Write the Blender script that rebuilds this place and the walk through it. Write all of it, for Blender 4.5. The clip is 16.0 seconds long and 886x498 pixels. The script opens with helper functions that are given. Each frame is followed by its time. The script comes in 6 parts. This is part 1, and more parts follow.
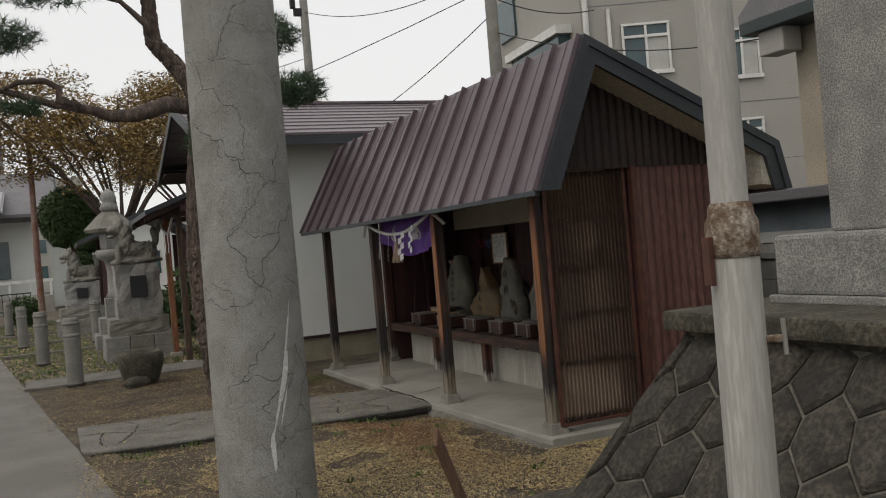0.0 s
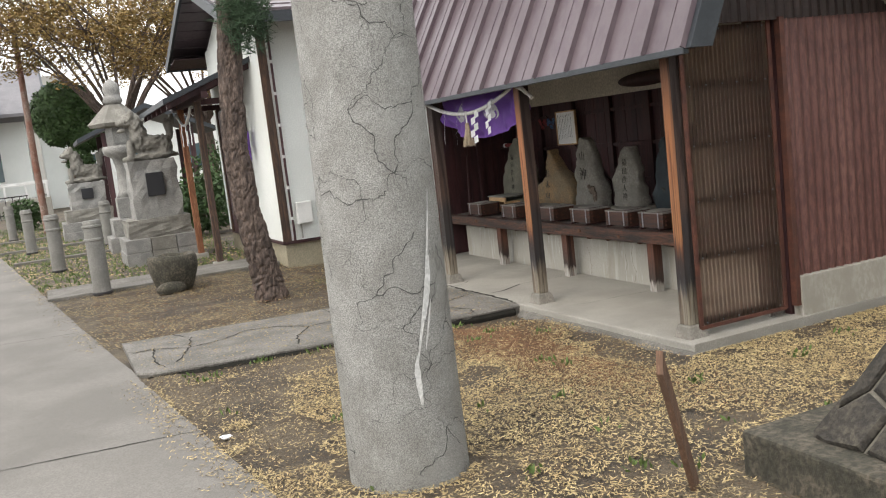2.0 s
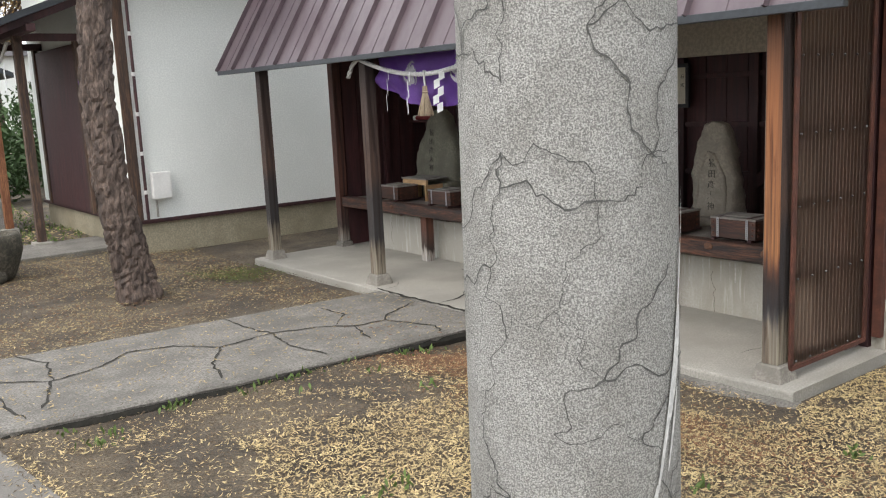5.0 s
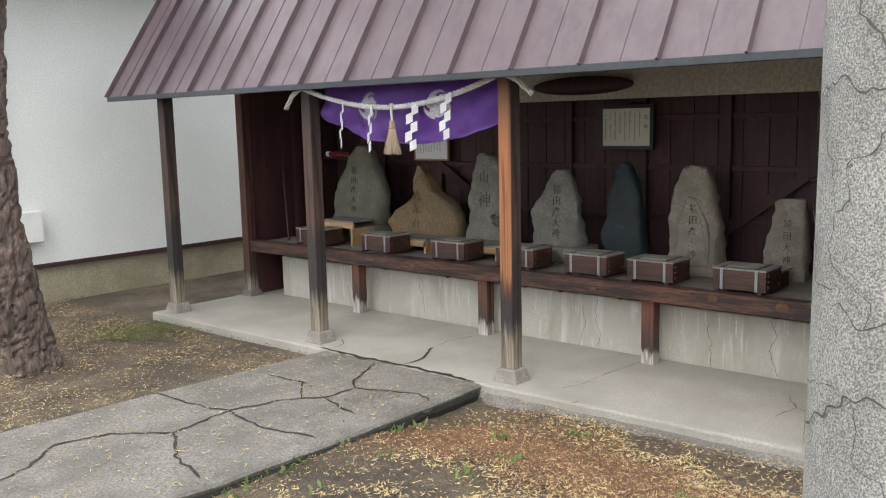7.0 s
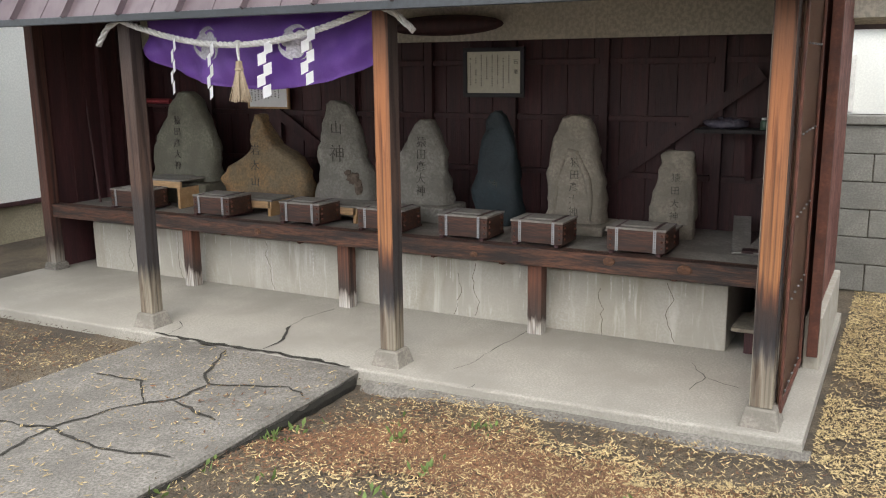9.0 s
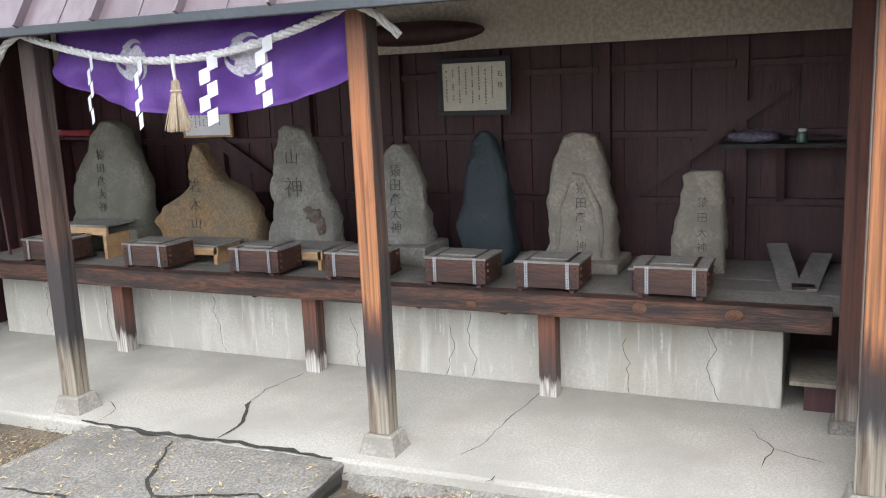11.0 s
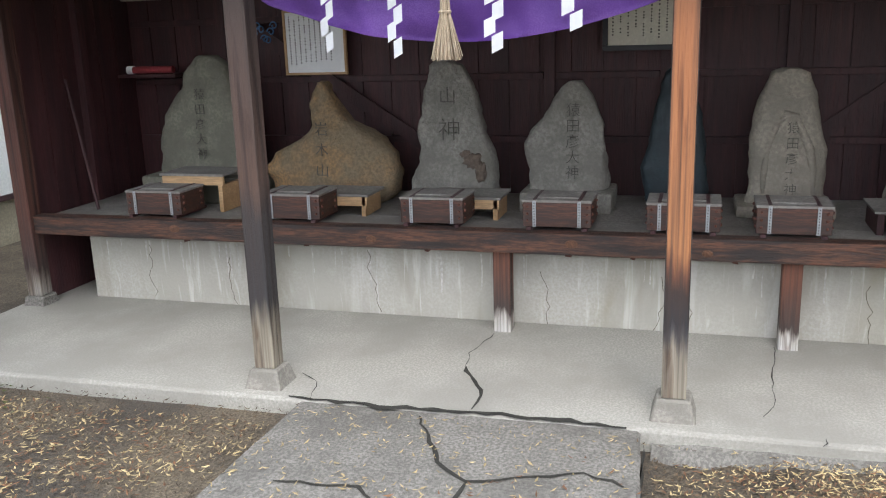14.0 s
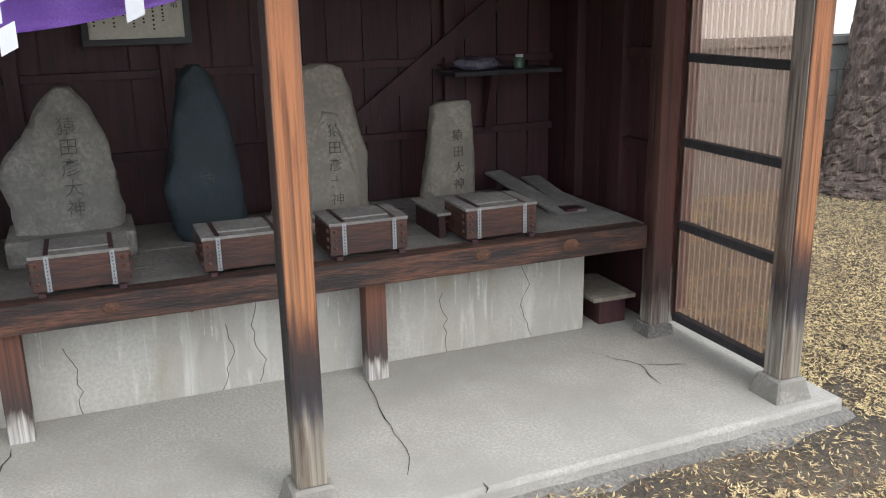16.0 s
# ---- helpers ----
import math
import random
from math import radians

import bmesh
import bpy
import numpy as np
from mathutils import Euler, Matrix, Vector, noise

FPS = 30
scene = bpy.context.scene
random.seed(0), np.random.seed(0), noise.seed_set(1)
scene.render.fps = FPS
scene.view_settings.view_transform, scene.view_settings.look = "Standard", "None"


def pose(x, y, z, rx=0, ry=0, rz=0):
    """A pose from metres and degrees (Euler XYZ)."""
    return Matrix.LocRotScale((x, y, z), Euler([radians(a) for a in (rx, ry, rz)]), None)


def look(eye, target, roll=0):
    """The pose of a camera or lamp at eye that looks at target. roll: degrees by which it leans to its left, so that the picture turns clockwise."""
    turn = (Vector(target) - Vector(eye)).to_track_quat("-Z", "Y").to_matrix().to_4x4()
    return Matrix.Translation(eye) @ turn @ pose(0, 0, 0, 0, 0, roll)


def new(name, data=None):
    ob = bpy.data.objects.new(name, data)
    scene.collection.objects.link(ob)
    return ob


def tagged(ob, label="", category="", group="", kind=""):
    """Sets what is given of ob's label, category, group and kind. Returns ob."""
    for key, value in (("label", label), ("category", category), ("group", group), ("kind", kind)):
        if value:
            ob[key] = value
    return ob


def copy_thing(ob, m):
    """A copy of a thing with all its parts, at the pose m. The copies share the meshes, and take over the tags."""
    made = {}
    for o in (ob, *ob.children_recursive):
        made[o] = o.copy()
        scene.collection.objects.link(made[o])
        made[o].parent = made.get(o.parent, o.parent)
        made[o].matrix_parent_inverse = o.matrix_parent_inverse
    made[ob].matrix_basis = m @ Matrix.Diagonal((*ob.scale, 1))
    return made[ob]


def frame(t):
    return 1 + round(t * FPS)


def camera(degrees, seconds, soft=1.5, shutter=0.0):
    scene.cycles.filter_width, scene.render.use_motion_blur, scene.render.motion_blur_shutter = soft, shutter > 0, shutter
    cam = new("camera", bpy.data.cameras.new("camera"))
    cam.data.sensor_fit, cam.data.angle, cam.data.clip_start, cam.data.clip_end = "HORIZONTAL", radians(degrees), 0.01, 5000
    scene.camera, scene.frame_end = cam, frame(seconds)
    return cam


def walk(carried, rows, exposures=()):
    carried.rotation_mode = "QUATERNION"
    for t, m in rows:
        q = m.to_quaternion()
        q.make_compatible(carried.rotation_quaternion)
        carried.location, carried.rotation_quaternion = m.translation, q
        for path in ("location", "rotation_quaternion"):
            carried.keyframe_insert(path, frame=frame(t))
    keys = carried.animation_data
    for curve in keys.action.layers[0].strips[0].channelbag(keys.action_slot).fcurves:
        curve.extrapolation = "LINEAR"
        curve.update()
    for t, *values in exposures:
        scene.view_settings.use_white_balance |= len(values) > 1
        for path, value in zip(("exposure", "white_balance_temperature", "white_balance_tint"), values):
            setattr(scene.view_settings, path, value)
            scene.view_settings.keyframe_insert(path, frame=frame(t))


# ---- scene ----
cam = camera(53.5, 16.0, 1.1)
METRES, EYE, TILT, LEAN, TURN = 9.3, 1.44, -0.65, 0.0, -24.0
ROWS = [
    (0.0, 0.0, 0.0, 0.0, 0.04, 0.48, 4.81),
    (0.5, -0.0271, 0.02, -0.0014, 2.52, -2.84, 5.18),
    (1.0, -0.0487, 0.0451, 0.0006, 3.51, -4.85, 5.61),
    (1.5, -0.0631, 0.0822, 0.0031, 1.57, -5.98, 6.04),
    (2.0, -0.085, 0.1123, 0.0011, -0.61, -6.73, 6.56),
    (2.5, -0.098, 0.1466, 0.0007, -2.27, -7.92, 5.89),
    (3.0, -0.1103, 0.1838, 0.0023, -5.65, -8.9, 4.98),
    (3.5, -0.1339, 0.2139, 0.0032, -7.48, -9.43, 4.53),
    (4.0, -0.1498, 0.2458, 0.0013, -8.8, -9.83, 3.46),
    (6.5, -0.265, 0.3861, 0.0123, -22.88, -7.72, 2.64),
    (7.0, -0.2734, 0.4106, 0.0116, -25.32, -7.64, 1.58),
    (7.5, -0.2768, 0.4354, 0.0132, -28.39, -8.27, 0.83),
    (8.0, -0.2852, 0.4553, 0.0109, -32.2, -9.5, 0.5),
    (8.5, -0.2878, 0.4769, 0.0109, -35.38, -10.8, 0.59),
    (9.0, -0.2697, 0.4983, 0.0109, -38.14, -11.32, 1.05),
    (11.5, -0.2383, 0.613, 0.0073, -43.38, -9.88, 3.09),
    (12.0, -0.2515, 0.6368, 0.0052, -44.34, -9.73, 3.29),
    (12.5, -0.265, 0.665, 0.0055, -45.54, -10.56, 3.19),
    (13.0, -0.2922, 0.6827, 0.0084, -46.25, -11.34, 3.45),
    (13.5, -0.3028, 0.7068, 0.007, -47.9, -12.58, 2.73),
    (14.0, -0.3145, 0.7397, 0.007, -49.94, -13.78, 2.3),
    (14.5, -0.3218, 0.7658, 0.008, -58.98, -14.16, 1.98),
    (15.0, -0.3074, 0.7833, 0.0058, -68.19, -14.92, 1.45),
    (15.5, -0.2774, 0.8074, 0.0063, -79.75, -15.37, 1.58),
    (16.0, -0.2548, 0.8299, 0.0087, -88.03, -15.78, 1.68),
]
walk(cam, [(t, pose(0, 0, EYE, TILT, LEAN, TURN) @ pose(METRES * x, METRES * y, METRES * z, 90 + pitch, roll, yaw)) for t, x, y, z, yaw, pitch, roll in ROWS],
     [(0.0, -0.5, 7000, 10), (0.3, -0.15, 7000, 10), (0.6, 0.2, 7000, 10), (1.0, 0.55, 7000, 10), (1.5, 0.85, 6900, 10), (2.5, 0.9, 6800, 10), (4.0, 0.95, 6700, 10), (6.5, 0.95, 6550, 10),
      (7.0, 1.15, 6600, 10), (7.5, 1.35, 6600, 10), (9.0, 1.25, 6700, 10), (11.3, 1.85, 6150, 10), (12.0, 1.75, 6150, 10), (12.5, 1.6, 6150, 10), (14.0, 1.42, 6150, 10), (16.0, 1.4, 6150, 10)])

# ---- world and sun: bright overcast ----
world = bpy.data.worlds.new("overcast_sky")
scene.world = world
world.use_nodes = True
wn = world.node_tree.nodes
wl = world.node_tree.links
sky = wn.new("ShaderNodeTexSky")
sky.sky_type = "NISHITA"
sky.sun_disc = False
sky.sun_elevation, sky.sun_rotation = radians(48), radians(250)
sky.air_density, sky.dust_density = 1.0, 4.0
cloud = wn.new("ShaderNodeMixRGB")
cloud.inputs[0].default_value = 0.8
cloud.inputs[2].default_value = (9.5, 9.8, 10.2, 1)
wl.new(sky.outputs[0], cloud.inputs[1])
wl.new(cloud.outputs[0], wn["Background"].inputs[0])
wn["Background"].inputs[1].default_value = 0.145
sun = new("sun", bpy.data.lights.new("sun", "SUN"))
sun.data.energy, sun.data.angle, sun.data.color = 0.8, radians(25), (1.0, 0.96, 0.9)
sun.matrix_world = look((-6, 0, 10), (0, 2, 0))


# ---- materials ----
def mat(name, base, second=None, scale=6.0, rough=0.8, metal=0.0, bump=0.3, fine=60.0, third=None, stretch=(1, 1, 1), piece=0.0, coat=0.0):
    """A surface of two or three colours mixed by noise at two scales, with relief."""
    m = bpy.data.materials.new(name)
    m.use_nodes = True
    n, l = m.node_tree.nodes, m.node_tree.links
    b = n["Principled BSDF"]
    b.inputs["Roughness"].default_value, b.inputs["Metallic"].default_value = rough, metal
    b.inputs["Coat Weight"].default_value = coat
    geo = n.new("ShaderNodeTexCoord")
    mp = n.new("ShaderNodeMapping")
    mp.inputs["Scale"].default_value = stretch
    l.new(geo.outputs["Object"], mp.inputs["Vector"])
    big, small = n.new("ShaderNodeTexNoise"), n.new("ShaderNodeTexNoise")
    for t, s, d in ((big, scale, 5), (small, fine, 4)):
        t.inputs["Scale"].default_value, t.inputs["Detail"].default_value, t.inputs["Roughness"].default_value = s, d, 0.62
        l.new(mp.outputs[0], t.inputs["Vector"])
    ramp = n.new("ShaderNodeValToRGB")
    second = second or tuple(c * 0.72 for c in base)
    ramp.color_ramp.elements[0].position, ramp.color_ramp.elements[1].position = 0.4, 0.6
    ramp.color_ramp.elements[0].color, ramp.color_ramp.elements[1].color = (*second, 1), (*base, 1)
    l.new(big.outputs["Fac"], ramp.inputs["Fac"])
    last = ramp.outputs[0]
    spots = n.new("ShaderNodeValToRGB")
    spots.color_ramp.elements[0].position, spots.color_ramp.elements[1].position = 0.42, 0.6
    spots.color_ramp.elements[0].color, spots.color_ramp.elements[1].color = (1, 1, 1, 1), (0, 0, 0, 1)
    l.new(small.outputs["Fac"], spots.inputs["Fac"])
    mix = n.new("ShaderNodeMixRGB")
    l.new(spots.outputs[0], mix.inputs[0])
    mix.inputs[2].default_value = (*(third or tuple(c * 0.6 for c in base)), 1)
    half = n.new("ShaderNodeMath")
    half.operation = "MULTIPLY"
    half.inputs[1].default_value = 0.72
    l.new(spots.outputs[0], half.inputs[0])
    l.new(half.outputs[0], mix.inputs[0])
    l.new(last, mix.inputs[1])
    last = mix.outputs[0]
    if piece:
        info = n.new("ShaderNodeObjectInfo")
        isle = n.new("ShaderNodeNewGeometry")
        add = n.new("ShaderNodeMath")
        l.new(info.outputs["Random"], add.inputs[0])
        l.new(isle.outputs["Random Per Island"], add.inputs[1])
        rng = n.new("ShaderNodeMapRange")
        rng.inputs["From Max"].default_value = 2.0
        rng.inputs["To Min"].default_value, rng.inputs["To Max"].default_value = 1 - piece, 1 + piece
        l.new(add.outputs[0], rng.inputs["Value"])
        hsv = n.new("ShaderNodeHueSaturation")
        l.new(rng.outputs[0], hsv.inputs["Value"])
        l.new(last, hsv.inputs["Color"])
        last = hsv.outputs[0]
    l.new(last, b.inputs["Base Color"])
    if bump:
        bp = n.new("ShaderNodeBump")
        bp.inputs["Strength"].default_value, bp.inputs["Distance"].default_value = bump, 0.01
        both = n.new("ShaderNodeMath")
        l.new(big.outputs["Fac"], both.inputs[0])
        l.new(small.outputs["Fac"], both.inputs[1])
        l.new(both.outputs[0], bp.inputs["Height"])
        l.new(bp.outputs[0], b.inputs["Normal"])
    return m


def clear_sheet(name, tint, rough, pitch):
    """Tinted sheet that lets part of the light through."""
    m = bpy.data.materials.new(name)
    m.use_nodes = True
    n, l = m.node_tree.nodes, m.node_tree.links
    tr, mx = n.new("ShaderNodeBsdfTransparent"), n.new("ShaderNodeMixShader")
    tl, add = n.new("ShaderNodeBsdfTranslucent"), n.new("ShaderNodeMixShader")
    b = n["Principled BSDF"]
    b.inputs["Base Color"].default_value, b.inputs["Roughness"].default_value = (*[c * 0.35 for c in tint], 1), rough
    tl.inputs["Color"].default_value = (*tint, 1)
    b.inputs["Specular IOR Level"].default_value = 0.6
    tr.inputs["Color"].default_value = (*[min(1, c * 1.6) for c in tint], 1)
    add.inputs[0].default_value = 0.86
    # painted stripes imitate the longer light path through each rib; thickness is even
    tc, sep, mul, sn, rg = [n.new("ShaderNode" + k) for k in ("TexCoord", "SeparateXYZ", "Math", "Math", "MapRange")]
    l.new(tc.outputs["Object"], sep.inputs[0])
    mul.operation, mul.inputs[1].default_value, sn.operation = "MULTIPLY", 2 * math.pi / pitch, "SINE"
    l.new(sep.outputs["X"], mul.inputs[0])
    l.new(mul.outputs[0], sn.inputs[0])
    rg.inputs["From Min"].default_value, rg.inputs["To Min"].default_value, rg.inputs["To Max"].default_value = -1.0, 0.34, 0.8
    l.new(sn.outputs[0], rg.inputs["Value"])
    l.new(rg.outputs[0], mx.inputs[0])
    l.new(b.outputs[0], add.inputs[1])
    l.new(tl.outputs[0], add.inputs[2])
    l.new(tr.outputs[0], mx.inputs[1])
    l.new(add.outputs[0], mx.inputs[2])
    l.new(mx.outputs[0], n["Material Output"].inputs["Surface"])
    return m


soil = mat("soil_with_leaf_litter", (0.17, 0.135, 0.09), (0.065, 0.054, 0.042), 2.0, 0.95, bump=1.0, fine=90, third=(0.045, 0.037, 0.028))
road_mat = mat("worn_concrete_road", (0.2, 0.188, 0.17), (0.14, 0.131, 0.117), 1.2, 0.85, bump=0.25, fine=120)
path_mat = mat("weathered_concrete_path", (0.23, 0.217, 0.195), (0.14, 0.131, 0.117), 2.6, 0.9, bump=0.7, fine=80, third=(0.085, 0.08, 0.07))
slab_mat = mat("smooth_concrete_slab", (0.35, 0.335, 0.3), (0.26, 0.247, 0.22), 1.6, 0.85, bump=0.25, fine=95, third=(0.235, 0.223, 0.195))
block_mat = mat("stained_concrete", (0.4, 0.385, 0.345), (0.3, 0.285, 0.245), 3.0, 0.85, bump=0.3, fine=30, stretch=(1, 1.2, 0.6), third=(0.3, 0.28, 0.235))
pillar_mat = mat("exposed_aggregate_concrete", (0.44, 0.435, 0.41), (0.345, 0.338, 0.312), 5.0, 0.85, bump=0.7, fine=250, third=(0.06, 0.06, 0.058))
granite = mat("speckled_granite", (0.36, 0.35, 0.325), (0.25, 0.245, 0.23), 5, 0.75, bump=0.4, fine=120, third=(0.08, 0.08, 0.08))
lava = mat("dark_rough_stone", (0.085, 0.074, 0.058), (0.035, 0.031, 0.026), 7, 0.92, bump=1.0, fine=42, third=(0.018, 0.017, 0.015), piece=0.25)
joint_mat = mat("pale_mortar", (0.19, 0.175, 0.145), (0.075, 0.07, 0.055), 10, 0.95, fine=80)
mossy = mat("mossy_concrete", (0.115, 0.1, 0.075), (0.05, 0.047, 0.034), 6, 0.95, bump=1.0, fine=40, third=(0.025, 0.024, 0.018))
wood_old = mat("weathered_wood_post", (0.13, 0.07, 0.042), (0.05, 0.03, 0.022), 5, 0.75, bump=0.5, fine=22, stretch=(6, 6, 0.5), third=(0.03, 0.02, 0.016))
wood_orange = mat("bleached_orange_wood", (0.42, 0.2, 0.095), (0.26, 0.1, 0.045), 5, 0.7, bump=0.4, fine=25, stretch=(7, 7, 0.35), third=(0.1, 0.035, 0.02))
wood_grey = mat("greyed_wood_foot", (0.25, 0.22, 0.17), (0.15, 0.13, 0.1), 5, 0.85, bump=0.4, fine=25, stretch=(7, 7, 0.5))
wood_dark = mat("dark_stained_wood", (0.06, 0.019, 0.021), (0.026, 0.01, 0.012), 4, 0.62, bump=0.3, fine=25, stretch=(5, 5, 0.4), piece=0.25)
plinth_mat = mat("damp_concrete_plinth", (0.27, 0.252, 0.22), (0.17, 0.158, 0.135), 6, 0.9, bump=0.5, fine=80)
beam_mat = mat("oiled_beam_wood", (0.13, 0.052, 0.028), (0.018, 0.012, 0.011), 3, 0.6, bump=0.9, fine=16, stretch=(9, 0.9, 9), third=(0.016, 0.011, 0.01))
box_mat = mat("varnished_box_wood", (0.1, 0.036, 0.02), (0.035, 0.017, 0.013), 5, 0.55, bump=0.3, fine=25, stretch=(4, 0.6, 6), third=(0.03, 0.016, 0.012), piece=0.2)
lid_mat = mat("dusty_grey_board", (0.27, 0.255, 0.235), (0.19, 0.175, 0.16), 5, 0.85, fine=60)
pale_wood = mat("fresh_pale_wood", (0.55, 0.36, 0.19), (0.45, 0.27, 0.13), 4, 0.65, bump=0.2, fine=30, stretch=(5, 0.5, 5))
char = mat("charred_wood", (0.035, 0.032, 0.034), (0.018, 0.016, 0.017), 6, 0.8, bump=0.4, fine=30, stretch=(6, 6, 0.5))
roof_mat = mat("brown_painted_metal_roof", (0.108, 0.08, 0.092), (0.09, 0.066, 0.077), 1.5, 0.36, metal=0.0, bump=0.05, fine=14, third=(0.125, 0.098, 0.107), stretch=(1, 1, 0.5), piece=0.12)
fascia_mat = mat("dark_slate_fascia_metal", (0.035, 0.042, 0.05), (0.022, 0.027, 0.033), 2, 0.45, bump=0.08, fine=40)
cream = mat("cream_board", (0.56, 0.52, 0.44), (0.48, 0.44, 0.37), 2, 0.8, bump=0.05, fine=40)
red_metal = mat("faded_red_corrugated_metal", (0.33, 0.165, 0.14), (0.26, 0.122, 0.104), 2, 0.5, bump=0.08, fine=30, stretch=(2, 2, 0.4), third=(0.15, 0.075, 0.065))
# dark brown carries the shade under the gable overhang
gable_shade_metal = mat("corrugated_metal_in_eave_shade", (0.075, 0.048, 0.042), (0.05, 0.033, 0.03), 2, 0.55, bump=0.08, fine=30)
plastic_sheet = clear_sheet("brown_corrugated_plastic", (0.47, 0.375, 0.32), 0.3, 0.034)
rust = mat("rusty_steel", (0.13, 0.045, 0.028), (0.06, 0.024, 0.018), 9, 0.75, fine=70)
white_wall = mat("white_plaster", (0.75, 0.77, 0.74), (0.68, 0.7, 0.67), 0.8, 0.85, bump=0.06, fine=60, third=(0.6, 0.62, 0.6))
foundation = mat("beige_foundation_render", (0.36, 0.32, 0.23), (0.25, 0.22, 0.15), 2.5, 0.9, fine=60)
purple = mat("purple_cloth", (0.24, 0.11, 0.46), (0.14, 0.05, 0.33), 1.6, 0.6, bump=0.12, fine=220, third=(0.15, 0.055, 0.33))
crest_mat = mat("pale_grey_print", (0.5, 0.48, 0.54), (0.46, 0.44, 0.5), 6, 0.8, bump=0, fine=80)
rope_mat = mat("white_synthetic_rope", (0.62, 0.61, 0.6), (0.5, 0.5, 0.49), 20, 0.7, bump=0.3, fine=120)
paper = mat("white_paper", (0.82, 0.83, 0.84), (0.78, 0.79, 0.8), 5, 0.75, bump=0, fine=50, third=(0.76, 0.77, 0.78))
straw = mat("dry_straw", (0.44, 0.36, 0.26), (0.28, 0.2, 0.13), 30, 0.85, fine=120, stretch=(4, 4, 0.3), piece=0.25)
ink = mat("black_ink", (0.02, 0.02, 0.022), None, 10, 0.8, bump=0)
black_lacquer = mat("black_lacquered_frame", (0.012, 0.012, 0.016), None, 4, 0.4, bump=0)
zinc = mat("perforated_zinc_strap", (0.42, 0.44, 0.46), (0.33, 0.35, 0.37), 20, 0.4, metal=0.6, bump=0.1, fine=150)
zinc_hole = mat("dark_strap_hole", (0.05, 0.05, 0.05), None, 10, 0.8, bump=0)
stone_grey = mat("grey_carved_stone", (0.255, 0.245, 0.215), (0.16, 0.152, 0.132), 5, 0.88, bump=0.7, fine=55, third=(0.14, 0.132, 0.116))
stone_olive = mat("olive_grey_carved_stone", (0.19, 0.185, 0.145), (0.12, 0.115, 0.09), 4, 0.88, bump=0.6, fine=60)
stone_yellow = mat("ochre_stained_stone", (0.32, 0.19, 0.085), (0.2, 0.155, 0.1), 3.5, 0.9, bump=0.9, fine=60, third=(0.13, 0.1, 0.062))
stone_blue = mat("dark_blue_green_stone", (0.016, 0.03, 0.038), (0.01, 0.017, 0.022), 4, 0.7, bump=0.4, fine=50)
stone_tan = mat("tan_carved_stone", (0.3, 0.27, 0.22), (0.19, 0.17, 0.14), 5, 0.88, bump=0.6, fine=55)
carve = mat("dark_carved_writing", (0.1, 0.094, 0.08), None, 20, 0.95, bump=0)
crack_mat = mat("crack_dirt_and_edge_shade", (0.03, 0.028, 0.022), (0.018, 0.017, 0.014), 12, 0.95, bump=0.4)
stain_white = mat("white_lime_stain", (0.68, 0.68, 0.66), (0.58, 0.58, 0.56), 20, 0.85, fine=60)
bark = mat("pine_bark", (0.17, 0.125, 0.1), (0.065, 0.048, 0.04), 9, 0.95, bump=1.0, fine=38, stretch=(1.6, 1.6, 0.5), third=(0.045, 0.034, 0.03))
needle_mat = mat("pine_needles", (0.045, 0.085, 0.04), (0.03, 0.06, 0.03), 4, 0.75, bump=0, fine=30, piece=0.4)
cherry_leaf = mat("yellowing_leaves", (0.4, 0.25, 0.08), (0.25, 0.2, 0.07), 2, 0.8, bump=0, fine=20, piece=0.5)
hedge_leaf = mat("clipped_evergreen", (0.05, 0.1, 0.025), (0.035, 0.075, 0.02), 3, 0.8, bump=0, fine=20, piece=0.45)
grass_mat = mat("fresh_weed_green", (0.12, 0.18, 0.045), (0.08, 0.13, 0.03), 8, 0.8, bump=0, piece=0.3)
litter_mat = mat("yellow_fallen_leaves", (0.52, 0.41, 0.21), (0.38, 0.28, 0.14), 3, 0.9, bump=0, fine=30, piece=0.5)
litter_brown = mat("brown_leaf_crumbs", (0.14, 0.1, 0.06), (0.07, 0.05, 0.033), 3, 0.95, bump=0, fine=30, piece=0.6)
litter_red = mat("rust_brown_fallen_leaves", (0.19, 0.095, 0.047), (0.12, 0.06, 0.032), 3, 0.9, bump=0, fine=30, piece=0.5)
galv = mat("galvanised_pipe", (0.32, 0.312, 0.29), (0.24, 0.235, 0.215), 4, 0.6, metal=0.1, bump=0.15, fine=30, stretch=(4, 4, 0.35), third=(0.2, 0.19, 0.17))
rust_light = mat("rust_blotched_paint", (0.4, 0.36, 0.3), (0.12, 0.075, 0.045), 26, 0.85, bump=0.9, fine=80, third=(0.1, 0.06, 0.035))
siding = mat("grey_siding", (0.36, 0.35, 0.32), (0.33, 0.32, 0.29), 0.6, 0.8, bump=0.05, fine=30, third=(0.3, 0.29, 0.27))
siding_beige = mat("beige_mortar_wall", (0.42, 0.37, 0.29), (0.3, 0.27, 0.21), 0.8, 0.9, fine=50)
frame_white = mat("white_window_frame", (0.7, 0.7, 0.68), None, 3, 0.5, bump=0, third=(0.64, 0.64, 0.62))
glass_mat = mat("window_glass", (0.06, 0.1, 0.11), (0.04, 0.07, 0.08), 1.5, 0.06, bump=0, third=(0.05, 0.085, 0.095))
curtain_pale = mat("pale_curtain", (0.55, 0.55, 0.52), (0.45, 0.45, 0.43), 3, 0.9, bump=0)
tile_grey = mat("grey_metal_roof", (0.2, 0.19, 0.2), (0.15, 0.145, 0.155), 2, 0.5, bump=0.1, fine=40, piece=0.15)
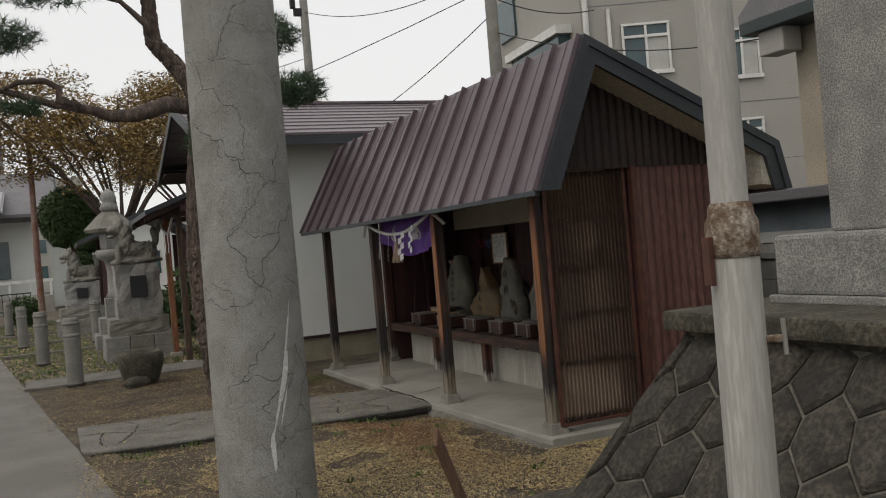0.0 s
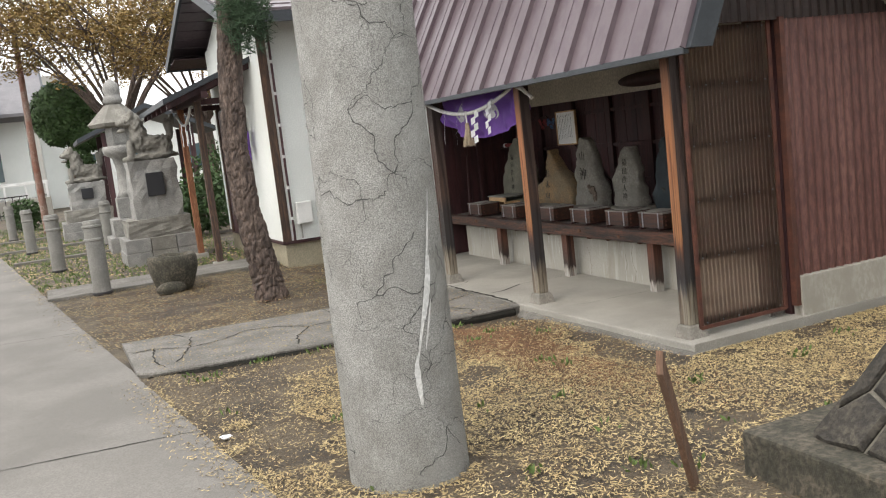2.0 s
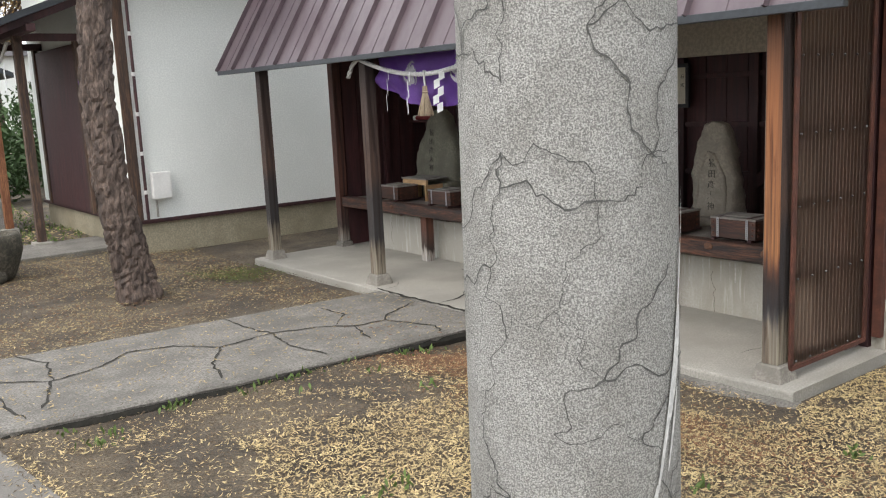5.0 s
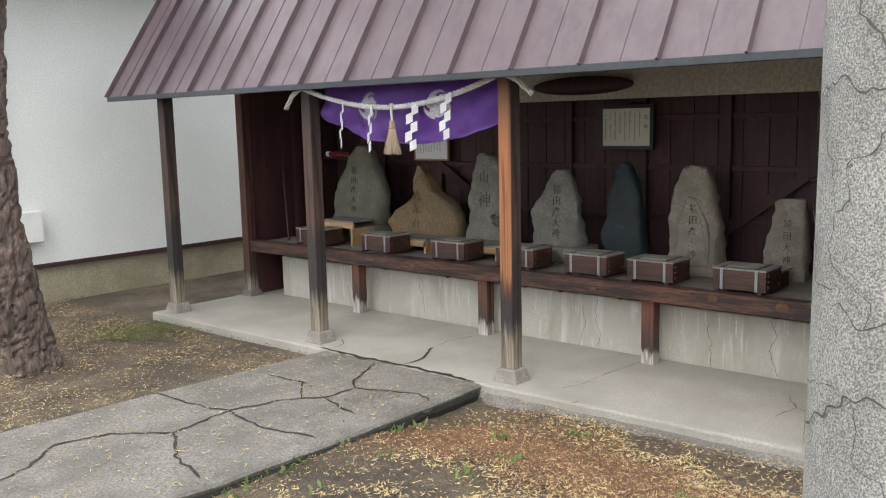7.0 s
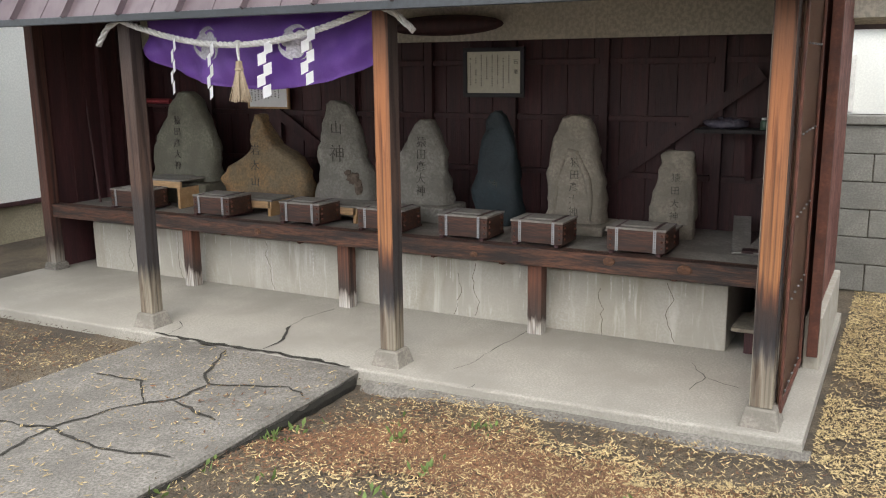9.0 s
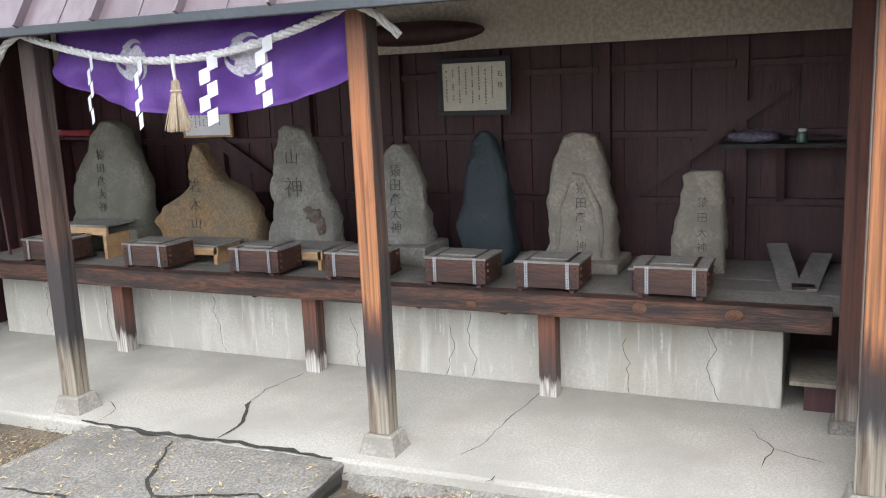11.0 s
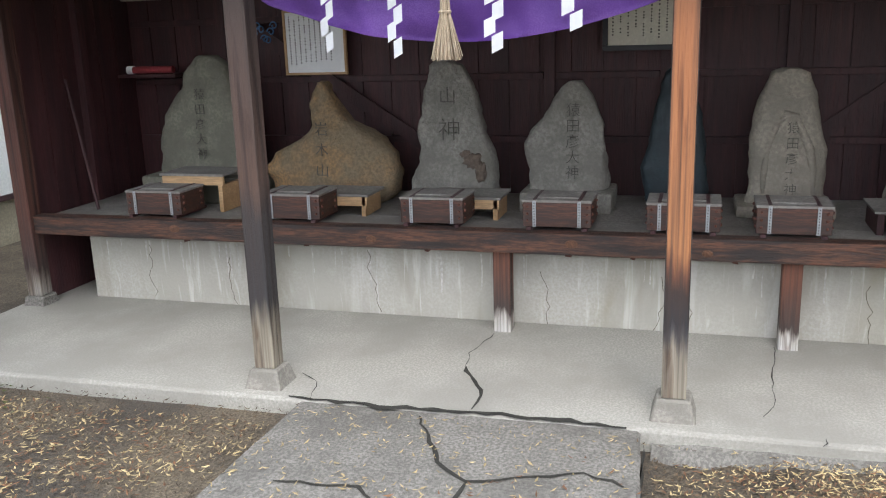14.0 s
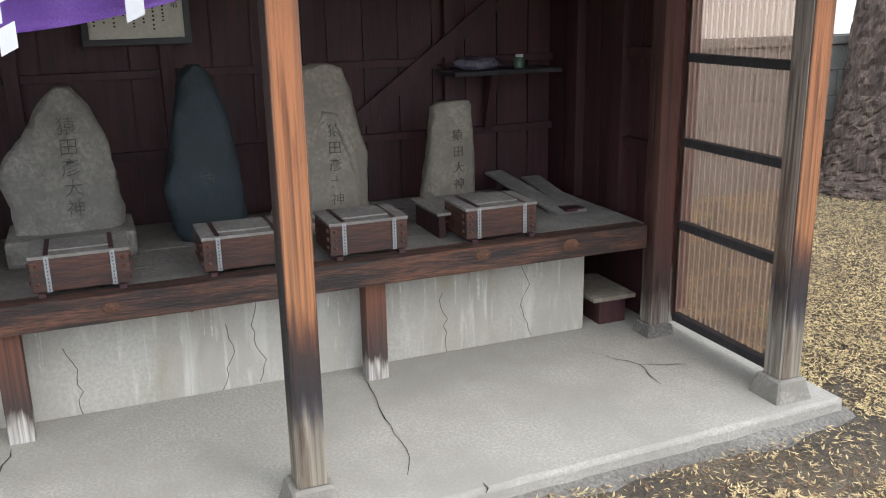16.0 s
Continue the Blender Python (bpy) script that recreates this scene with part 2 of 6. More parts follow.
concrete_block = mat("grey_concrete_block", (0.25, 0.25, 0.23), (0.18, 0.18, 0.165), 3, 0.9, bump=0.5, fine=80, piece=0.15)
teal_metal = mat("blue_green_roof_edge", (0.03, 0.05, 0.05), None, 3, 0.5, bump=0)
moss_green = mat("moss_patch", (0.12, 0.15, 0.035), (0.09, 0.095, 0.035), 8, 0.95, bump=0.6, fine=60)
utility = mat("utility_pole_concrete", (0.25, 0.245, 0.225), (0.18, 0.175, 0.16), 5, 0.85, bump=0.3)
cable_mat = mat("black_cable", (0.02, 0.02, 0.02), None, 3, 0.6, bump=0)


def post_wood(name, stops):
    """Upright timber whose weathering changes up its height: (metres, colour) rows, with streaky grain."""
    m = mat(name, (0.5, 0.5, 0.5), (0.5, 0.5, 0.5), 5, 0.78, bump=0.5, fine=24, stretch=(7, 7, 0.4))
    n, l = m.node_tree.nodes, m.node_tree.links
    b = n["Principled BSDF"]
    tc, sep, ns, mul, add, ramp = [n.new("ShaderNode" + k) for k in ("TexCoord", "SeparateXYZ", "TexNoise", "Math", "Math", "ValToRGB")]
    mp = n.new("ShaderNodeMapping")
    mp.inputs["Scale"].default_value = (14, 14, 1.6)
    l.new(tc.outputs["Object"], mp.inputs["Vector"])
    l.new(mp.outputs[0], ns.inputs["Vector"])
    ns.inputs["Scale"].default_value, ns.inputs["Detail"].default_value = 2.2, 6
    l.new(tc.outputs["Object"], sep.inputs[0])
    mul.operation, mul.inputs[1].default_value = "MULTIPLY_ADD", 0.28
    l.new(ns.outputs["Fac"], mul.inputs[0])
    l.new(sep.outputs["Z"], mul.inputs[2])
    add.operation, add.inputs[1].default_value = "MULTIPLY_ADD", 0.5
    add.inputs[2].default_value = -0.07
    l.new(mul.outputs[0], add.inputs[0])
    e = ramp.color_ramp.elements
    for k, (z, c) in enumerate(stops):
        el = e[k] if k < 2 else e.new(1.0)
        el.position, el.color = z / 2, (*c, 1)
    l.new(add.outputs[0], ramp.inputs["Fac"])
    grain, dark = n.new("ShaderNodeTexNoise"), n.new("ShaderNodeMixRGB")
    mp2 = n.new("ShaderNodeMapping")
    mp2.inputs["Scale"].default_value = (55, 55, 0.7)
    l.new(tc.outputs["Object"], mp2.inputs["Vector"])
    l.new(mp2.outputs[0], grain.inputs["Vector"])
    grain.inputs["Scale"].default_value, grain.inputs["Detail"].default_value = 1.5, 5
    rg = n.new("ShaderNodeMapRange")
    rg.inputs["From Min"].default_value, rg.inputs["From Max"].default_value = 0.42, 0.74
    rg.inputs["To Max"].default_value = 0.85
    l.new(grain.outputs["Fac"], rg.inputs["Value"])
    l.new(rg.outputs[0], dark.inputs[0])
    l.new(ramp.outputs[0], dark.inputs[1])
    dark.inputs[2].default_value = (0.03, 0.02, 0.017, 1)
    # broad weathered patches over the fine grain
    mp3, patch, rg3, wear = [n.new("ShaderNode" + k) for k in ("Mapping", "TexNoise", "MapRange", "MixRGB")]
    mp3.inputs["Scale"].default_value = (26, 26, 1.5)
    l.new(tc.outputs["Object"], mp3.inputs["Vector"])
    l.new(mp3.outputs[0], patch.inputs["Vector"])
    patch.inputs["Scale"].default_value, patch.inputs["Detail"].default_value, patch.inputs["Distortion"].default_value = 1.0, 7, 0.8
    rg3.inputs["From Min"].default_value, rg3.inputs["From Max"].default_value, rg3.inputs["To Max"].default_value = 0.52, 0.64, 0.8
    l.new(patch.outputs["Fac"], rg3.inputs["Value"])
    wear.blend_type = "MULTIPLY"
    l.new(rg3.outputs[0], wear.inputs[0])
    l.new(dark.outputs[0], wear.inputs[1])
    wear.inputs[2].default_value = (0.3, 0.2, 0.16, 1)
    l.new(wear.outputs[0], b.inputs["Base Color"])
    return m


post_dark = post_wood("dark_weathered_post", [(0.0, (0.3, 0.265, 0.205)), (0.24, (0.24, 0.21, 0.16)), (0.36, (0.028, 0.026, 0.028)), (0.7, (0.028, 0.023, 0.023)), (0.85, (0.075, 0.042, 0.03)), (1.25, (0.055, 0.033, 0.026)), (1.6, (0.04, 0.027, 0.024))])
post_worn = post_wood("orange_worn_post", [(0.0, (0.3, 0.265, 0.205)), (0.24, (0.24, 0.21, 0.165)), (0.31, (0.06, 0.055, 0.056)), (0.36, (0.018, 0.017, 0.02)), (0.47, (0.03, 0.017, 0.014)), (0.54, (0.12, 0.045, 0.022)), (0.62, (0.32, 0.135, 0.052)), (1.35, (0.27, 0.105, 0.042)), (1.75, (0.15, 0.07, 0.042))])
post_silver = post_wood("silver_weathered_post", [(0.0, (0.32, 0.29, 0.24)), (0.3, (0.26, 0.24, 0.2)), (0.42, (0.07, 0.06, 0.056)), (0.55, (0.24, 0.18, 0.14)), (1.2, (0.26, 0.22, 0.18)), (1.7, (0.16, 0.13, 0.11))])
corner_wood = post_wood("reddish_corner_post", [(0.0, (0.3, 0.28, 0.25)), (0.1, (0.2, 0.17, 0.14)), (0.2, (0.05, 0.03, 0.026)), (0.5, (0.1, 0.036, 0.024)), (1.6, (0.07, 0.026, 0.02))])
leg_wood = post_wood("deck_leg_wood", [(0.0, (0.5, 0.48, 0.45)), (0.045, (0.45, 0.42, 0.38)), (0.085, (0.05, 0.035, 0.03)), (0.3, (0.13, 0.05, 0.03))])

# ---- building helpers ----
def mesh_of(bm, name, material, smooth=False):
    me = bpy.data.meshes.new(name)
    bmesh.ops.recalc_face_normals(bm, faces=bm.faces)
    bm.to_mesh(me)
    bm.free()
    me.materials.append(material)
    if smooth:
        for p in me.polygons:
            p.use_smooth = True
    return me


def part(name, bm, material, parent=None, label="", smooth=False):
    ob = new(name, mesh_of(bm, name, material, smooth))
    if parent:
        ob.parent = parent
    if label:
        ob["label"] = label
    return ob


def thing(name, label, category, at=(0, 0, 0), group=""):
    ob = new(name)
    ob.location = at
    ob.empty_display_size = 0.1
    return tagged(ob, label, category, group)


def structure(name, bm, material, label="", category="", smooth=False):
    return tagged(part(name, bm, material, None, label, smooth), label, category, kind="structure")


def box(x0, x1, y0, y1, z0, z1, bevel=0.0, bm=None, jitter=0.0):
    own = bm is None
    bm = bm or bmesh.new()
    vs = [bm.verts.new((x, y, z)) for x in (x0, x1) for y in (y0, y1) for z in (z0, z1)]
    if jitter:
        for v in vs:
            v.co += Vector([random.uniform(-jitter, jitter) for _ in range(3)])
    for f in ((0, 1, 3, 2), (4, 6, 7, 5), (0, 4, 5, 1), (2, 3, 7, 6), (0, 2, 6, 4), (1, 5, 7, 3)):
        bm.faces.new([vs[i] for i in f])
    if bevel and own:
        bmesh.ops.recalc_face_normals(bm, faces=bm.faces)
        bmesh.ops.bevel(bm, geom=bm.edges[:], offset=bevel, segments=2, affect="EDGES", profile=0.6)
    return bm


def lathe(profile, sides=24, wobble=0.0):
    """A turned body: rows of (radius, z)."""
    bm = bmesh.new()
    rings = []
    for r, z in profile:
        rings.append([bm.verts.new(((r + random.uniform(-wobble, wobble)) * math.cos(a), (r + random.uniform(-wobble, wobble)) * math.sin(a), z))
                      for a in [2 * math.pi * i / sides for i in range(sides)]])
    for a, b in zip(rings, rings[1:]):
        for i in range(sides):
            bm.faces.new((a[i], a[(i + 1) % sides], b[(i + 1) % sides], b[i]))
    bm.faces.new(rings[0][::-1])
    bm.faces.new(rings[-1])
    return bm


def tube(points, radii, sides=8, bm=None, rough=0.0, twist=0.0):
    """A tapered limb through points."""
    bm = bm or bmesh.new()
    pts = [Vector(p) for p in points]
    if isinstance(radii, (int, float)):
        radii = [radii] * len(pts)
    rings = []
    for i, p in enumerate(pts):
        d = (pts[min(i + 1, len(pts) - 1)] - pts[max(i - 1, 0)]).normalized()
        u = d.cross(Vector((0.3, 0.2, 1)) if abs(d.z) < 0.9 else Vector((1, 0.1, 0))).normalized()
        v = d.cross(u)
        rings.append([bm.verts.new(p + (u * math.cos(a) + v * math.sin(a)) * radii[i] * (1 + random.uniform(-rough, rough)))
                      for a in [2 * math.pi * k / sides + twist * i for k in range(sides)]])
    for a, b in zip(rings, rings[1:]):
        for k in range(sides):
            bm.faces.new((a[k], a[(k + 1) % sides], b[(k + 1) % sides], b[k]))
    bm.faces.new(rings[0][::-1])
    bm.faces.new(rings[-1])
    return bm


def prism(points, axis, lo, hi, bm=None):
    """A polygon in the plane across the axis, drawn out from lo to hi."""
    bm = bm or bmesh.new()

    def at(p, h):
        return (h, p[0], p[1]) if axis == "x" else (p[0], h, p[1]) if axis == "y" else (p[0], p[1], h)
    a, b = [bm.verts.new(at(p, lo)) for p in points], [bm.verts.new(at(p, hi)) for p in points]
    bm.faces.new(a)
    bm.faces.new(b[::-1])
    for i in range(len(points)):
        j = (i + 1) % len(points)
        bm.faces.new((a[i], b[i], b[j], a[j]))
    return bm


def ground_z(x, y):
    near = min(1, max(0, (x - 1.9) / 1.0))
    near = near * near * (3 - 2 * near)
    edge = -0.04 * math.exp(-((7.5 - y) / 0.3) ** 2) if 0.35 < x < 3.12 and y < 7.64 else 0.0
    inside = min(1, max(0, (y - 4.2) / 1.2)) * min(1, max(0, (13.5 - y) / 1.5))
    return -0.078 * near * inside + edge


def strip(points, width, z, bm=None, jag=0.0, floor=None):
    """A thin ragged band lying along a line on the ground."""
    bm = bm or bmesh.new()
    pts = []
    for a, b in zip(points, points[1:]):
        n = max(2, int(math.dist(a, b) / 0.05))
        pts += [(a[0] + (b[0] - a[0]) * i / n, a[1] + (b[1] - a[1]) * i / n) for i in range(n)]
    pts.append(points[-1])
    prev = None
    for i, (x, y) in enumerate(pts):
        a, b = pts[max(0, i - 1)], pts[min(len(pts) - 1, i + 1)]
        d = Vector((b[0] - a[0], b[1] - a[1])).normalized()
        j = random.uniform(-jag, jag)
        w = width * random.uniform(0.4, 1.2) * (0.4 if i in (0, len(pts) - 1) else 1)
        zz = z(x, y) if callable(z) else z
        row = [bm.verts.new((x - d.y * (j + s * w), y + d.x * (j + s * w), zz)) for s in (-0.5, 0.5)]
        if prev:
            bm.faces.new((prev[0], prev[1], row[1], row[0]))
        prev = row
    return bm


def corrugated(u0, u1, z0, z1, pitch, depth, thick=0.002):
    """A wavy sheet in the xz plane at y=0, facing -y."""
    bm = bmesh.new()
    n = max(4, int((u1 - u0) / pitch * 8))
    rows = []
    for k in range(n + 1):
        u = u0 + (u1 - u0) * k / n
        d = depth * math.sin(2 * math.pi * (u - u0) / pitch)
        rows.append([bm.verts.new((u, d, z)) for z in (z0, z1)])
    for a, b in zip(rows, rows[1:]):
        bm.faces.new((a[0], b[0], b[1], a[1]))
    bmesh.ops.solidify(bm, geom=bm.faces[:], thickness=thick)
    return bm


# ---- ground, road, paths ----
def road_edge(y):
    return 0.41 - 0.103 * (y - 4.745)


bm = bmesh.new()
xs = [-400, -100, -30, -10, -5] + [-3 + 0.25 * i for i in range(41)] + [9, 14, 30, 100, 400]
ys = [-400, -100, -30, -8] + [-4 + 0.25 * i for i in range(89)] + [22, 30, 45, 80, 150, 400]
grid = [[bm.verts.new((x, y, ground_z(x, y) - 0.012 + (0.012 * noise.noise(Vector((x * 1.7, y * 1.7, 0))) if abs(x) < 8 and -4 < y < 20 else 0))) for y in ys] for x in xs]
for a, b in zip(grid, grid[1:]):
    for j in range(len(ys) - 1):
        bm.faces.new((a[j], b[j], b[j + 1], a[j + 1]))
ground = structure("ground", bm, soil, "bare brown soil littered with fallen yellow leaves", "ground", True)

bm = bmesh.new()
ry = [-6 + 0.5 * i for i in range(110)]
rows = []
for y in ry:
    e = road_edge(y) + 0.02 * noise.noise(Vector((0, y * 1.3, 3)))
    rows.append([bm.verts.new(p) for p in ((-3.0 - 0.1 * y, y, -0.05), (-3.0 - 0.1 * y, y, 0.004), (e, y, 0.004), (e, y, -0.05))])
for a, b in zip(rows, rows[1:]):
    for k in range(3):
        bm.faces.new((a[k], a[k + 1], b[k + 1], b[k]))
road = structure("road", bm, road_mat, "worn grey concrete approach road with leaf scraps", "road")

bm = bmesh.new()
for y0 in (-1.5, 2.3, 6.2, 10.2, 14.5, 19):
    strip([(-3.2, y0 + 0.3), (road_edge(y0) - 0.02, y0 - 0.1)], 0.012, 0.0065, bm, 0.006)
part("joint", bm, crack_mat, road)


def path_top(x):
    return 0.03 - 0.06 * min(1, max(0, (x - 0.1) / 3.0))


bm = bmesh.new()
cols = []
for i in range(31):
    x = 0.1 + 3.05 * i / 30
    near = 7.64 + (0.09 if i == 0 else 0) + 0.015 * noise.noise(Vector((x * 5, 0, 1))) - 0.05 * math.sin(i / 30 * 3.1)
    far = 9.0 + 0.01 * noise.noise(Vector((x * 4, 5, 1)))
    z = path_top(x)
    cols.append([bm.verts.new(p) for p in ((x, near + 0.03, z - 0.14), (x, near, z - 0.012), (x, near + 0.012, z), (x, far - 0.012, z), (x, far, z - 0.012), (x, far, z - 0.14))])
for a, b in zip(cols, cols[1:]):
    for k in range(5):
        bm.faces.new((a[k], a[k + 1], b[k + 1], b[k]))
bm.faces.new(cols[0])
bm.faces.new(cols[-1][::-1])
path_side = structure("pavement_side_path", bm, path_mat, "cracked grey concrete path leading to the open shed", "path")
bm = bmesh.new()
edge = bmesh.new()
prev = None
for i in range(61):
    x = 0.16 + 2.94 * i / 60
    y = 7.632 + 0.02 * noise.noise(Vector((x * 7, 0, 9))) - 0.05 * math.sin((x - 0.1) / 3.02 * 3.1)
    z = path_top(x)
    row = [edge.verts.new(p) for p in ((x, y + 0.03, z - 0.16), (x, y - 0.004, z - 0.05), (x, y + 0.002, z - 0.02 - 0.012 * abs(noise.noise(Vector((x * 9, 2, 0))))))]
    if prev:
        for k in range(2):
            edge.faces.new((prev[k], prev[k + 1], row[k + 1], row[k]))
    prev = row
# dark strip paints the shadow gap and soil below the path edge
part("broken_edge", edge, crack_mat, path_side, "broken path edge, its soil and shadow gap painted dark")
bm = bmesh.new()
CRACKS = [[(3.1, 8.47), (3.03, 8.44), (2.75, 8.29), (2.63, 8.17), (2.78, 7.8), (2.72, 7.66)], [(2.63, 8.17), (2.41, 8.16), (2.22, 8.31), (1.9, 8.39), (1.52, 8.3), (1.31, 8.53), (1.05, 8.6), (0.85, 8.4), (0.55, 8.3), (0.4, 7.85)],
          [(2.5, 8.8), (2.51, 8.5), (2.3, 8.26)], [(2.39, 8.18), (2.29, 7.82)], [(1.84, 8.97), (1.84, 8.69), (1.9, 8.39), (1.85, 8.0), (1.92, 7.71)], [(1.52, 8.3), (1.34, 8.01), (1.27, 7.7)],
          [(0.55, 8.3), (0.3, 8.5), (0.13, 8.45)], [(0.55, 8.3), (0.62, 8.7), (0.5, 8.97)], [(0.3, 8.5), (0.25, 8.0), (0.3, 7.75)]]
for c in CRACKS:
    strip(c, 0.017, lambda x, y: path_top(x) + 0.004, bm, 0.011)
part("crack", bm, crack_mat, path_side)

# far side path to the porch, and low kerb lines beyond it
bm = box(-0.45, 2.4, 12.75, 13.75, -0.1, 0.035, 0.01)
structure("pavement_porch_path", bm, path_mat, "grey concrete path leading to the porch", "path")
for k, (y, x1) in enumerate(((18.6, 1.6), (21.8, 0.8), (25.5, 0.3))):
    structure("pavement_kerb_%d" % (k + 1), box(road_edge(y) + 0.05, x1, y, y + 0.14, -0.08, 0.05, 0.01), path_mat, "low grey concrete kerb strip in grass", "kerb")

# slab under the shed


def slab_edge(y):
    """The front edge runs a little askew and is worn."""
    return 3.148 + 0.026 * (7.69 - y) if y < 7.69 else 3.148 - 0.012 * (y - 7.69)


bm = bmesh.new()
rows = []
for i in range(113):
    y = 5.535 + (11.12 - 5.535) * i / 112
    e = slab_edge(y) + 0.005 * noise.noise(Vector((y * 9, 0, 2)))
    chip = 0.006 + 0.01 * max(0, noise.noise(Vector((y * 14, 3, 2))))
    rows.append([bm.verts.new(p) for p in ((5.3, y, -0.3), (5.3, y, -0.022), (e + chip + 0.012, y, -0.022), (e + chip * 0.5, y, -0.0265), (e, y, -0.035), (e - 0.006, y, -0.3))])
for a, b in zip(rows, rows[1:]):
    for k in range(6):
        bm.faces.new((a[k], a[(k + 1) % 6], b[(k + 1) % 6], b[k]))
bm.faces.new(rows[0])
bm.faces.new(rows[-1][::-1])
slab = structure("floor_shed_slab", bm, slab_mat, "smooth pale concrete slab floor with cracks", "floor")
bm = bmesh.new()
for c in ([(4.05, 8.39), (3.77, 8.44), (3.61, 8.42)], [(4.12, 7.11), (3.74, 7.15), (3.45, 7.16), (3.34, 7.2)], [(3.97, 6.15), (3.78, 6.04), (3.58, 6.07)], [(3.78, 6.04), (3.7, 5.85)], [(3.2, 7.0), (3.14, 7.02)], [(3.4, 9.1), (3.32, 9.0), (3.15, 8.95)]):
    strip(c, 0.005, -0.0185, bm, 0.008)
strip([(3.61, 8.42), (3.41, 8.33), (3.32, 8.27), (3.18, 8.28)], 0.02, -0.0185, bm, 0.012)
strip([(3.14, 9.05), (3.135, 8.71), (3.16, 8.27), (3.15, 7.69)], 0.035, -0.0185, bm, 0.014)
part("crack", bm, crack_mat, slab)
bm = bmesh.new()
rows = []
for i in range(90):
    y = 5.5 + (7.6 - 5.5) * i / 89
    e = slab_edge(y)
    w = 0.07 + 0.045 * noise.noise(Vector((y * 2.3, 7, 1))) + 0.02 * noise.noise(Vector((y * 11, 7, 1)))
    h = 0.012 * noise.noise(Vector((y * 6, 1, 1)))
    rows.append([bm.verts.new(p) for p in ((e + 0.02, y, -0.066 + h * 0.4), (e - w * 0.45, y, -0.074 + h), (e - w, y, -0.094 + h), (e - w - 0.03, y, -0.16))])
for a, b in zip(rows, rows[1:]):
    for k in range(3):
        bm.faces.new((a[k], a[k + 1], b[k + 1], b[k]))
part("footing", bm, path_mat, slab, "rough concrete footing under the slab edge", smooth=True)


# ---- the shed ----
def prism_taper(a, b, z0, z1):
    bm = bmesh.new()
    lo = [bm.verts.new((sx * a, sy * a, z0)) for sx, sy in ((-1, -1), (1, -1), (1, 1), (-1, 1))]
    hi = [bm.verts.new((sx * b, sy * b, z1)) for sx, sy in ((-1, -1), (1, -1), (1, 1), (-1, 1))]
    for i in range(4):
        bm.faces.new((lo[i], lo[(i + 1) % 4], hi[(i + 1) % 4], hi[i]))
    bm.faces.new(lo[::-1])
    bm.faces.new(hi)
    bmesh.ops.bevel(bm, geom=bm.edges[:], offset=0.008, segments=1, affect="EDGES")
    return bm


for nm, x, y, zt in (("shed_post", 3.27, 9.19, 1.78), ("shed_post", 3.306, 7.53, 1.78), ("shed_post", 3.335, 5.715, 1.8), ("shed_post", 3.25, 10.95, 1.78)):
    orange = y < 8
    t = thing(nm, "weathered wooden shed post, orange grain above a charred and greyed foot" if orange else "dark weathered wooden shed post with a greyed foot", "post", (x, y, 0), "shed posts")
    part("plinth", prism_taper(0.085, 0.062, -0.03, 0.06), plinth_mat, t, "small concrete plinth")
    w = 0.045
    part("shaft", box(-w, w, -w, w, 0.06, zt, 0.005), post_dark, t)
    if y < 6:
        part("weathered_face", box(-w + 0.003, w - 0.003, w - 0.006, w + 0.003, 0.062, zt - 0.01, 0.002), post_silver, t, "silver-grey weathered face")
    if orange:
        part("worn_face", box(-w - 0.003, -w + 0.006, -w + 0.003, w - 0.003, 0.062, zt - 0.01, 0.002), post_worn, t, "bleached orange worn face above charring")
for x, y in ((4.07, 11.03), (4.07, 5.77)):
    t = thing("shed_post", "dark stained wooden corner post of the shed", "post", (x, y, 0), "shed posts")
    part("plinth", prism_taper(0.07, 0.06, -0.03, 0.03), path_mat, t)
    part("shaft", box(-0.045, 0.045, -0.045, 0.045, 0.03, 1.95, 0.006), corner_wood, t)

# head beam under the eave
t = thing("eave_beam", "dark wooden beam under the shed eave", "beam")
part("beam", box(3.24, 3.33, 5.5, 11.3, 1.78, 1.88, 0.006), wood_dark, t)

# roof: steep front slope, long back slope, drop at the back
PROFILE = [(3.09, 1.765), (3.56, 2.86), (5.3, 2.05), (5.4, 1.67)]
Y0, Y1 = 5.28, 11.55
roof = thing("shed_roof", "brown standing-seam metal roof with dark slate fascia", "roof")


def roof_sheet(a, b, thick):
    d = Vector((b[0] - a[0], b[1] - a[1])).normalized()
    n = Vector((d.y, -d.x)) * thick
    return [a, b, (b[0] + n.x, b[1] + n.y), (a[0] + n.x, a[1] + n.y)]


fa, fb = PROFILE[0], PROFILE[1]
fd = Vector((fb[0] - fa[0], 0, fb[1] - fa[1]))
fn = Vector((-fd.z, 0, fd.x)).normalized()
EDGES = [Y0] + [5.64 + 0.4275 * i for i in range(14)] + [Y1]


def top_y(y):
    """The far rake runs in towards the ridge."""
    return Y0 + (y - Y0) * (11.05 - Y0) / (Y1 - Y0)


